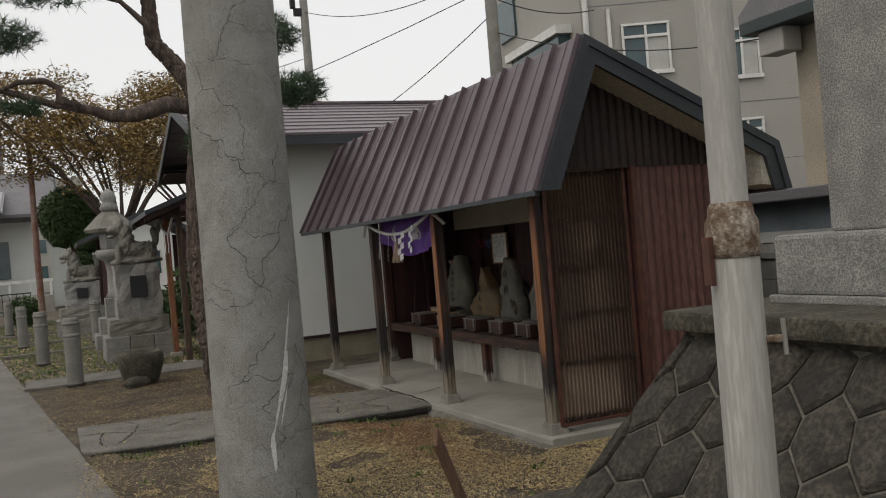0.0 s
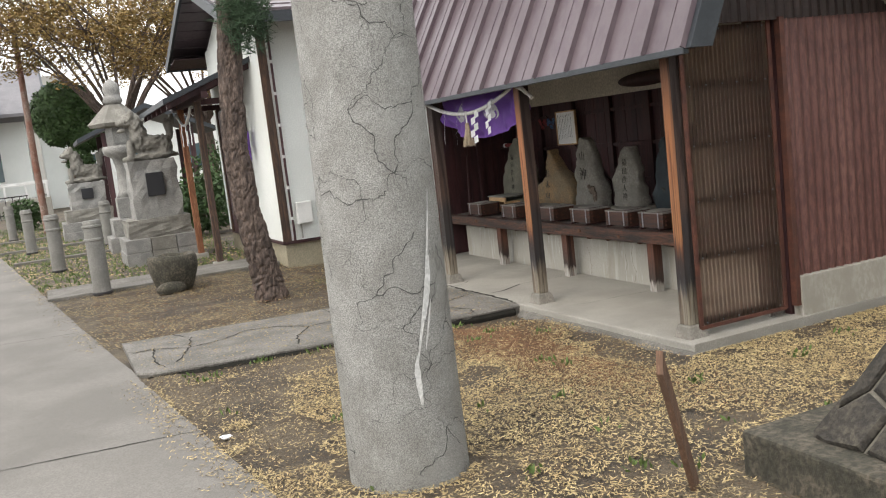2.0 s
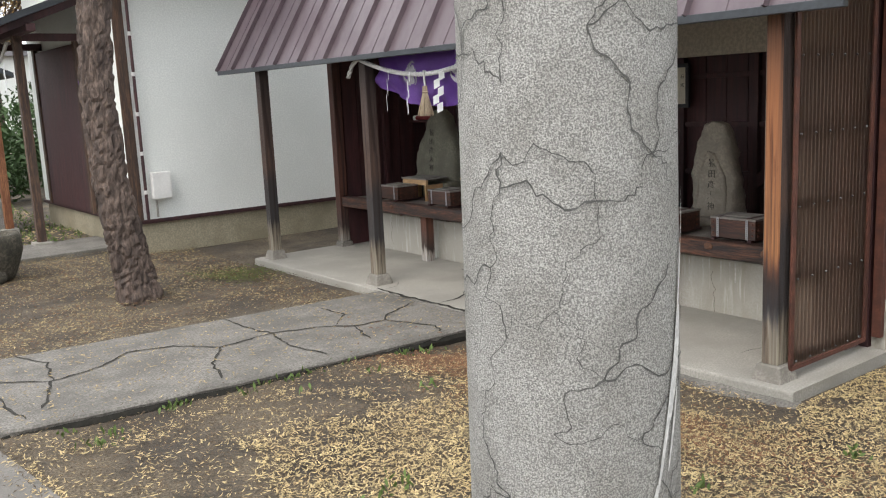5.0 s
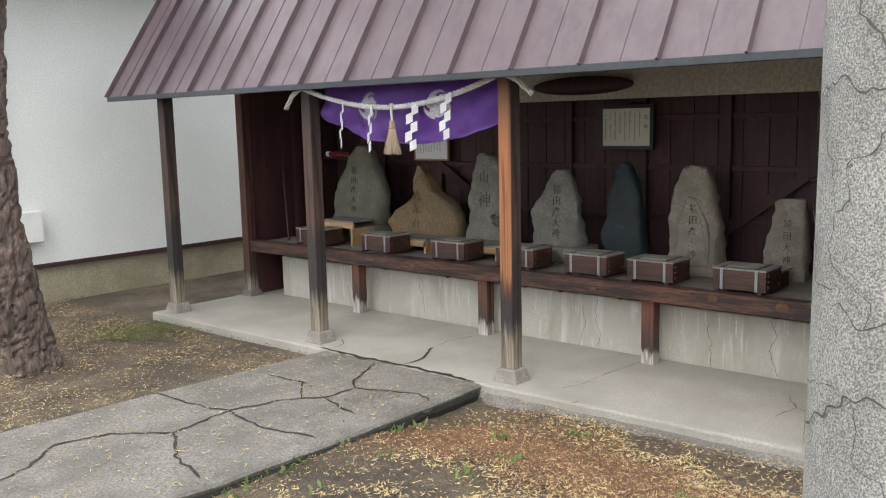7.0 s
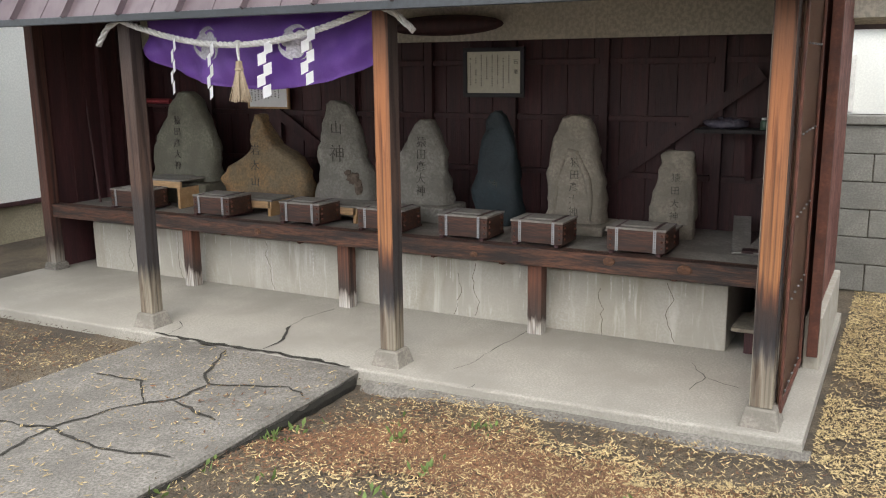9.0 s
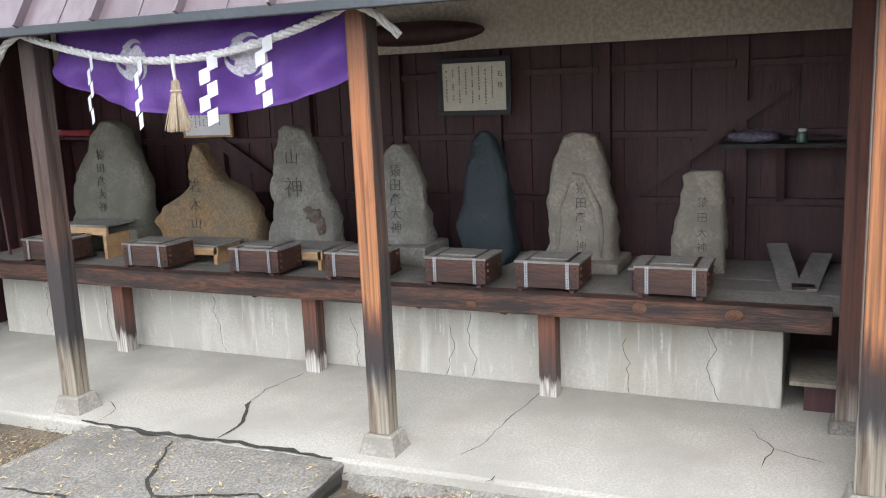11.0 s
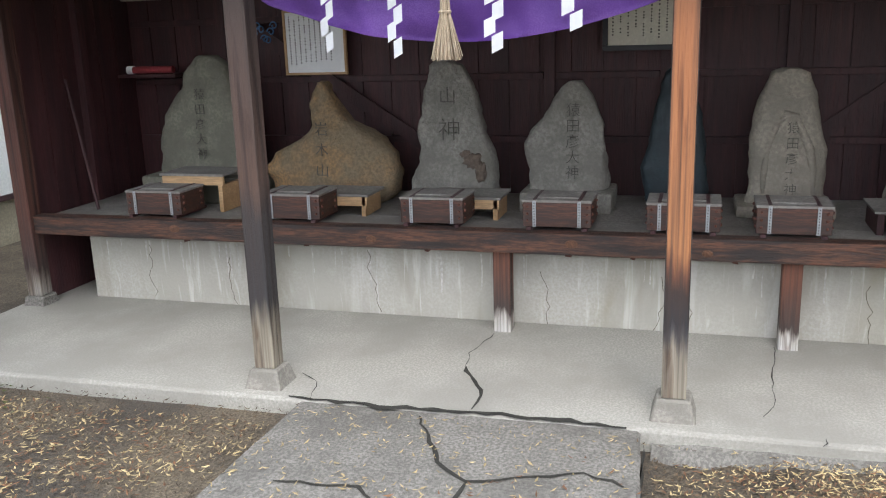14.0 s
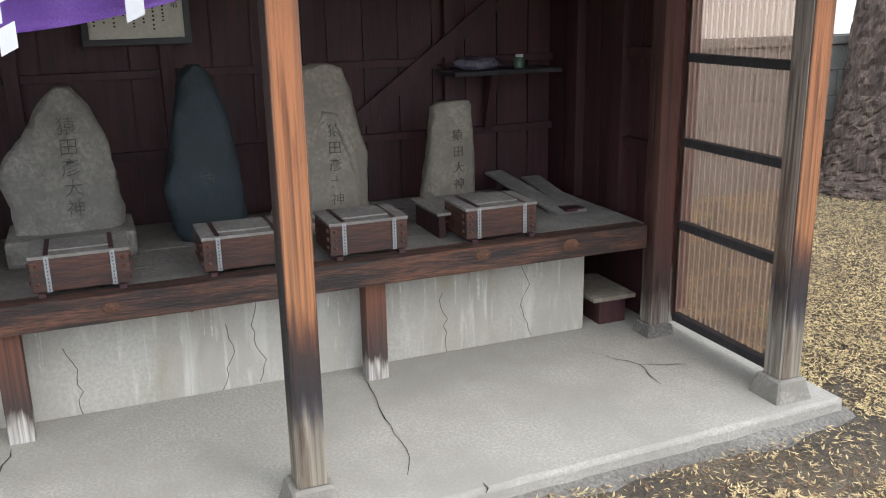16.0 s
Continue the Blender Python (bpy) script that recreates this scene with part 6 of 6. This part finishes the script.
for k in range(5):
    part("gallery_post", box(1.65 + 0.85 * k, 1.75 + 0.85 * k, -3.45, -3.35, 0.75, 1.35, 0.01), frame_white, hall)
part("window", box(2.2, 3.4, -0.05, 0.0, 1.6, 3.4, 0.02), glass_mat, hall)
t = thing("iron_fence", "dark iron railing at the hall steps", "fence", (-3.2, 42.5, 0))
for k in range(9):
    part("bar", box(0.28 * k, 0.28 * k + 0.03, 0, 0.03, 0, 0.95), char, t)
for z in (0.15, 0.9):
    part("rail", box(0, 2.3, 0.0, 0.03, z, z + 0.05), char, t)
t = thing("annex_building", "pale plastered annex with a flat grey roof", "building", (3.5, 50, 0))
part("wall", box(-3.5, 9, 0, 6, 0, 4.2), white_wall, t)
part("roof", box(-3.8, 9.3, -0.4, 6.4, 4.2, 4.5), tile_grey, t)
for x in (-2.5, 0.5, 3.5):
    w = part("window", box(x, x + 1.5, -0.06, -0.002, 1.2, 2.6), frame_white, t)
    part("pane", box(x + 0.08, x + 1.42, -0.08, -0.062, 1.28, 2.52), glass_mat, w)
t = thing("chimney_stack", "tall pale concrete chimney far behind", "chimney", (-3.4, 75, 0))
part("shaft", tube([(0, 0, 0), (0, 0, 15.5)], [0.75, 0.6], 20), utility, t)
t = thing("apartment_block", "distant pale apartment block", "building", (-6, 110, 0))
part("wall", box(-6, 10, 0, 10, 0, 13), siding, t)
for r in range(4):
    for c in range(5):
        part("window", box(-5 + 3 * c, -3.4 + 3 * c, -0.1, 0.0, 1.5 + 3 * r, 3.0 + 3 * r), glass_mat, t)
t = thing("garden_hut", "small dark-roofed hut with louvred sides", "hut", (2.2, 24.5, 0))
part("roof", prism([(-1.6, 2.3), (0, 3.0), (1.6, 2.3), (1.6, 2.2), (0, 2.88), (-1.6, 2.2)], "y", -1.2, 1.4), fascia_mat, t)
for x in (-1.0, 1.0):
    for y in (-0.9, 1.1):
        part("post", box(x - 0.06, x + 0.06, y - 0.06, y + 0.06, 0, 2.4), wood_dark, t)
for k in range(8):
    part("slat", box(-0.9, 0.2, -0.95, -0.9, 0.9 + 0.16 * k, 0.98 + 0.16 * k), frame_white, t)
random.seed(31)
for k, (x, y, s, h) in enumerate(((2.6, 19.5, 0.8, 1.1), (3.4, 21.5, 1.0, 1.6), (2.2, 22.5, 0.7, 0.9), (4.5, 24, 1.3, 2.0), (-0.9, 31, 0.6, 0.9))):
    t = thing("garden_shrub", "bushy green garden shrub", "shrub", (x, y, 0), "garden shrubs")
    bm = leaves(bmesh.new(), (0, 0, h * 0.55), (s, s, h * 0.55), 1600, 0.07, 1.0)
    tagged(part("foliage", bm, hedge_leaf, t), kind="stuff")


# ---- buildings behind the shed ----
def window_unit(parent, x, y0, y1, z0, z1):
    w = part("window", box(x - 0.06, x - 0.002, y0, y1, z0, z1, 0.01), frame_white, parent, "white framed sliding window")
    m = (y0 + y1) / 2
    part("pane", box(x - 0.075, x - 0.062, y0 + 0.06, m - 0.03, z0 + 0.06, z1 - 0.5 * (z1 - z0) * 0.62), curtain_pale, w)
    part("pane", box(x - 0.075, x - 0.062, m + 0.03, y1 - 0.06, z0 + 0.06, z1 - 0.3 * (z1 - z0)), glass_mat, w)
    part("pane", box(x - 0.075, x - 0.062, y0 + 0.06, m - 0.03, z1 - 0.28 * (z1 - z0), z1 - 0.06), curtain_pale, w)
    part("pane", box(x - 0.075, x - 0.062, m + 0.03, y1 - 0.06, z1 - 0.27 * (z1 - z0), z1 - 0.06), glass_mat, w)


def front_window(parent, x0, x1, z0, z1):
    """A white sliding window with a fanlight in a wall that faces -y."""
    w = part("window", box(x0, x1, -0.03, -0.002, z0, z1), glass_mat, parent, "white framed sliding window")
    m, h = (x0 + x1) / 2, z1 - 0.27 * (z1 - z0)
    for a in ((x0, x1, z1 - 0.06, z1), (x0 - 0.04, x1 + 0.04, z0 - 0.05, z0 + 0.05), (x0 + 0.06, x1 - 0.06, h - 0.035, h + 0.035)):
        part("frame_rail", box(a[0], a[1], -0.09, -0.032, a[2], a[3], 0.006), frame_white, w)
    for x in (x0 + 0.03, m, x1 - 0.03):
        part("frame_stile", box(x - 0.03, x + 0.03, -0.085, -0.031, z0 + 0.052, z1 - 0.062, 0.006), frame_white, w)
    part("curtain", box(m + 0.034, x1 - 0.064, -0.036, -0.0315, z0 + 0.052, h - 0.037), curtain_pale, w, "pale drawn curtain")


apt = thing("apartment_building", "grey sided apartment building with white framed windows", "building", (12.33, 18.22, 0))
apt.rotation_euler = (0, 0, radians(-24.9))
GX, GY = -0.309, 0.951  # the flank runs back at a blunt angle


def flank(d, out):
    return (GX * d - GY * out, GY * d + GX * out)


part("wall", prism([(0, 0), (14, 0), (14, 14), (7.5, 14), (GX * 5.9, GY * 5.9)], "z", -0.2, 13), siding, apt)
for z in (2.9, 4.35, 7.0, 9.8):
    part("panel_joint", box(0.05, 13.9, -0.006, -0.001, z, z + 0.02), tile_grey, apt)
for x0, x1, z0, z1 in ((0.95, 2.13, 5.27, 6.5), (3.4, 4.3, 4.97, 6.17), (3.45, 4.25, 2.9, 3.96), (0.95, 2.13, 7.9, 9.1), (6.2, 7.4, 5.0, 6.2)):
    front_window(apt, x0, x1, z0, z1)
part("down_pipe", tube([(0.1, -0.1, 0), (0.1, -0.1, 13)], 0.07, 10), frame_white, apt)
part("down_pipe", tube([(0.68, -0.07, 0), (0.66, -0.07, 6.9)], 0.05, 10), frame_white, apt)
part("cornice", prism([flank(0.52, 0.003), flank(4.04, 0.003), flank(4.04, 0.45), flank(0.52, 0.45)], "z", 6.53, 6.75), frame_white, apt, "white moulded cornice")
part("bay_window", prism([flank(0.67, 0.003), flank(3.84, 0.003), flank(3.84, 0.33), flank(0.67, 0.33)], "z", 6.03, 6.53), glass_mat, apt)
part("flank_window", prism([flank(4.0, 0.003), flank(5.2, 0.003), flank(5.2, 0.08), flank(4.0, 0.08)], "z", 7.36, 8.56), glass_mat, apt)
t = thing("low_building", "long pale low building behind", "building")
part("wall", box(13.5, 20, 22.6, 34, 0, 6.0), siding_beige, t)
part("roof_edge", box(13.3, 20.2, 22.5, 34.2, 6.0, 6.25), frame_white, t)
t = thing("beige_house", "beige rendered house with a dark eave", "building")
part("wall", box(8.6, 12.0, 6.4, 8.1, -0.2, 6.0), siding_beige, t)
part("eave", box(8.1, 12.2, 6.0, 8.5, 3.75, 3.9, 0.01), teal_metal, t)
part("roof", prism([(6.0, 3.9), (8.5, 3.9), (8.5, 4.0), (7.2, 5.0), (6.0, 4.0)], "x", 8.1, 12.2), tile_grey, t)
part("lamp_box", box(8.2, 8.5, 7.9, 8.3, 3.45, 3.75, 0.02), siding, t)
t = thing("white_house", "white sided house with a dark band and small window", "house")
part("wall", box(8.5, 12.0, -9.0, 6.3, -0.2, 3.6), white_wall, t)
part("band", box(8.44, 8.498, -9.0, 6.3, 1.78, 1.84, 0.005), char, t)
part("roof", prism([(-9.4, 3.6), (6.38, 3.6), (6.38, 3.7), (-1.5, 6.0), (-9.4, 3.7)], "x", 8.2, 12.2), tile_grey, t)
window_unit(t, 8.5, 5.74, 6.12, 1.03, 1.54)
t = thing("garage", "low blue-grey garage with a rolling shutter and metal eave", "garage")
part("wall", box(7.4, 8.55, 6.2, 9.2, -0.2, 1.62), mat("blue_grey_panel", (0.22, 0.26, 0.29), None, 2, 0.7), t)
part("roof", box(7.1, 8.6, 5.9, 9.5, 1.62, 1.74, 0.015), tile_grey, t)
for k in range(10):
    part("shutter_slat", box(7.37, 7.398, 6.6, 8.4, 0.0 + 0.13 * k, 0.122 + 0.13 * k), curtain_pale if k == 9 else galv, t)


def pole_with(x, y, h, label):
    t = thing("utility_pole", label, "utility pole", (x, y, 0))
    part("shaft", tube([(0, 0, -0.2), (0, 0, h)], [0.17, 0.12], 16), utility, t, smooth=True)
    part("fitting", box(-0.35, -0.1, -0.08, 0.08, h * 0.78, h * 0.8, 0.01), char, t)
    part("fitting", box(-0.45, -0.3, -0.1, 0.1, h * 0.8, h * 0.83, 0.02), char, t)
    return t


pole_with(9.53, 17.6, 11, "grey concrete utility pole with cables")
pole_with(8.2, 28.0, 12, "thin grey concrete utility pole")
for k, (a, b, sag) in enumerate((((9.53, 17.6, 6.6), (7.0, 34, 5.0), 0.8), ((9.53, 17.6, 7.0), (11.9, 17, 6.6), 0.2), ((9.53, 17.6, 7.2), (-6, 60, 9), 1.5), ((9.53, 17.6, 6.2), (12, 11, 4.6), 0.4), ((9.53, 17.6, 7.6), (8.2, 28, 9.5), 0.5), ((8.2, 28, 8), (-8, 70, 12), 1))):
    pts = [Vector(a).lerp(Vector(b), f / 16) - Vector((0, 0, sag * 4 * (f / 16) * (1 - f / 16))) for f in range(17)]
    tagged(part("cable", tube(pts, 0.012, 5), cable_mat), "black overhead cable strung from a utility pole", "cable", "overhead cables")

# ---- leaf litter and weeds ----
random.seed(77)


def litter(name, n, material, label, where, size, thin=-0.3, keep=0.07):
    bm = bmesh.new()
    made = 0
    while made < n:
        x, y = where()
        if x < road_edge(y) - 0.25 * random.random() ** 3 or (x > 3.11 + 0.03 * random.random() and 5.5 < y < 11.15):
            continue
        on_path = 0.1 < x < 3.12 and 7.6 < y < 9.0
        if on_path and random.random() > keep:
            continue
        if y < 3.9 and 2.0 < x < 4.15 or math.hypot(x - 0.985, y - 4.818) < 0.28:
            continue
        if noise.noise(Vector((x * 1.1, y * 1.1, 4))) + 0.5 * noise.noise(Vector((x * 3.3, y * 3.3, 8))) < thin and random.random() < 0.8:
            continue
        z = (path_top(x) + 0.004) if on_path else (ground_z(x, y) + 0.004) if x > road_edge(y) else 0.008
        a, s = random.uniform(0, 6.3), size * random.uniform(0.6, 1.5)
        dx, dy = math.cos(a) * s, math.sin(a) * s
        w = random.uniform(0.16, 0.32)
        t1, t2 = random.uniform(0, 0.012), random.uniform(0, 0.012)
        bm.faces.new([bm.verts.new(p) for p in ((x - dx, y - dy, z + t1), (x - dy * w, y + dx * w, z + 0.004), (x + dx, y + dy, z + t2), (x + dy * w, y - dx * w, z + 0.003))])
        made += 1
    return tagged(part(name, bm, material), label, "leaf litter", kind="stuff")


def front_yard():
    return random.uniform(-0.1, 6.1), random.triangular(2.2, 7.7, 6.0)


litter("leaf_litter", 70000, litter_mat, "small yellow fallen leaves scattered over soil", front_yard, 0.012, -0.22)
litter("leaf_litter", 15000, litter_mat, "small yellow fallen leaves scattered over soil", lambda: (random.uniform(-0.8, 3.0), random.uniform(8.9, 14)), 0.013, -0.15)
litter("leaf_litter", 45000, litter_brown, "brown leaf crumbs and twigs over bare soil", lambda: (random.uniform(-0.2, 5.5), random.uniform(2.5, 7.65)), 0.01, -9)
litter("leaf_litter", 22000, litter_brown, "brown leaf crumbs and twigs over bare soil", lambda: (random.uniform(-0.6, 3.2), random.uniform(8.95, 14)), 0.011, -9)
litter("leaf_litter", 1500, litter_mat, "yellow leaf scraps on the concrete path", lambda: (random.uniform(0.15, 3.1), random.uniform(7.65, 8.98)), 0.012, -9, 1.0)
litter("leaf_litter", 17000, litter_red, "rust-brown fallen needles and leaves gathered by the slab", lambda: (random.gauss(2.48, 0.24), random.gauss(6.6, 0.75)), 0.013, 0.0)
litter("leaf_litter", 5000, litter_red, "rust-brown fallen needles on bare soil", lambda: (random.uniform(0, 3.0), random.uniform(9.1, 12.5)), 0.014)
litter("leaf_litter", 26000, litter_mat, "small yellow fallen leaves scattered over soil", lambda: (random.uniform(3.2, 6.1), random.uniform(0.4, 5.5)), 0.0115, -0.2)
litter("leaf_litter", 16000, litter_brown, "brown leaf crumbs and twigs over bare soil", lambda: (random.uniform(3.2, 6.1), random.uniform(0.4, 5.5)), 0.011, -9)
litter("leaf_litter", 8000, litter_mat, "yellow leaves among grass beside the road", lambda: (random.uniform(-2.5, 2.5), random.uniform(14, 30)), 0.03)
bm = bmesh.new()
for cx, cy, n in [(random.uniform(0.4, 3.0), random.uniform(4.0, 7.55), random.randint(4, 18)) for _ in range(30)] + [(random.uniform(0.3, 3), 7.56, 8) for _ in range(12)] + [(random.uniform(3.4, 5.8), random.uniform(3.9, 5.2), 10) for _ in range(12)]:
    for _ in range(n):
        p = Vector((cx + random.gauss(0, 0.035), cy + random.gauss(0, 0.035), ground_z(cx, cy)))
        d = Vector((random.gauss(0, 0.5), random.gauss(0, 0.5), 1)).normalized() * random.uniform(0.025, 0.06)
        s = d.cross(Vector((random.uniform(-1, 1), random.uniform(-1, 1), 0))).normalized() * 0.008
        bm.faces.new([bm.verts.new(q) for q in (p - s * 0.4, p + d * 0.6 - s, p + d, p + d * 0.6 + s)])
for _ in range(9000):
    y = random.uniform(13.9, 34)
    x = random.uniform(road_edge(y), 2.6)
    p = Vector((x, y, -0.01))
    d = Vector((random.gauss(0, 0.5), random.gauss(0, 0.5), 0.8)) * 0.06
    s = Vector((random.uniform(-1, 1), random.uniform(-1, 1), 0)).normalized() * 0.012
    bm.faces.new([bm.verts.new(q) for q in (p - s, p + s, p + d)])
tagged(part("weeds", bm, grass_mat), "small bright green weeds in bare soil", "weeds", kind="stuff")
bm = bmesh.new()
for cx, cy, r in ((2.75, 10.75, 0.38),):
    for _ in range(2600):
        q = Vector((cx + random.gauss(0, r * 0.5), cy + random.gauss(0, r * 0.5), 0))
        q.z = ground_z(q.x, q.y) - 0.004
        s = 0.012
        a = random.uniform(0, 6.3)
        bm.faces.new([bm.verts.new(q + Vector((s * math.cos(a + k * 2.1), s * math.sin(a + k * 2.1), random.uniform(0.002, 0.012)))) for k in range(3)])
tagged(part("moss", bm, moss_green), "patch of green moss on bare soil", "moss", kind="stuff")
t = thing("paper_scrap", "crumpled white scrap of paper on the ground", "litter", (0.37, 5.87, -0.005))
bm = bmesh.new()
bmesh.ops.create_icosphere(bm, subdivisions=2, radius=1)
for v in bm.verts:
    v.co = Vector((v.co.x * 0.035, v.co.y * 0.022, v.co.z * 0.012 + 0.01)) * (1 + 0.4 * noise.noise(v.co * 3))
part("paper", bm, paper, t)
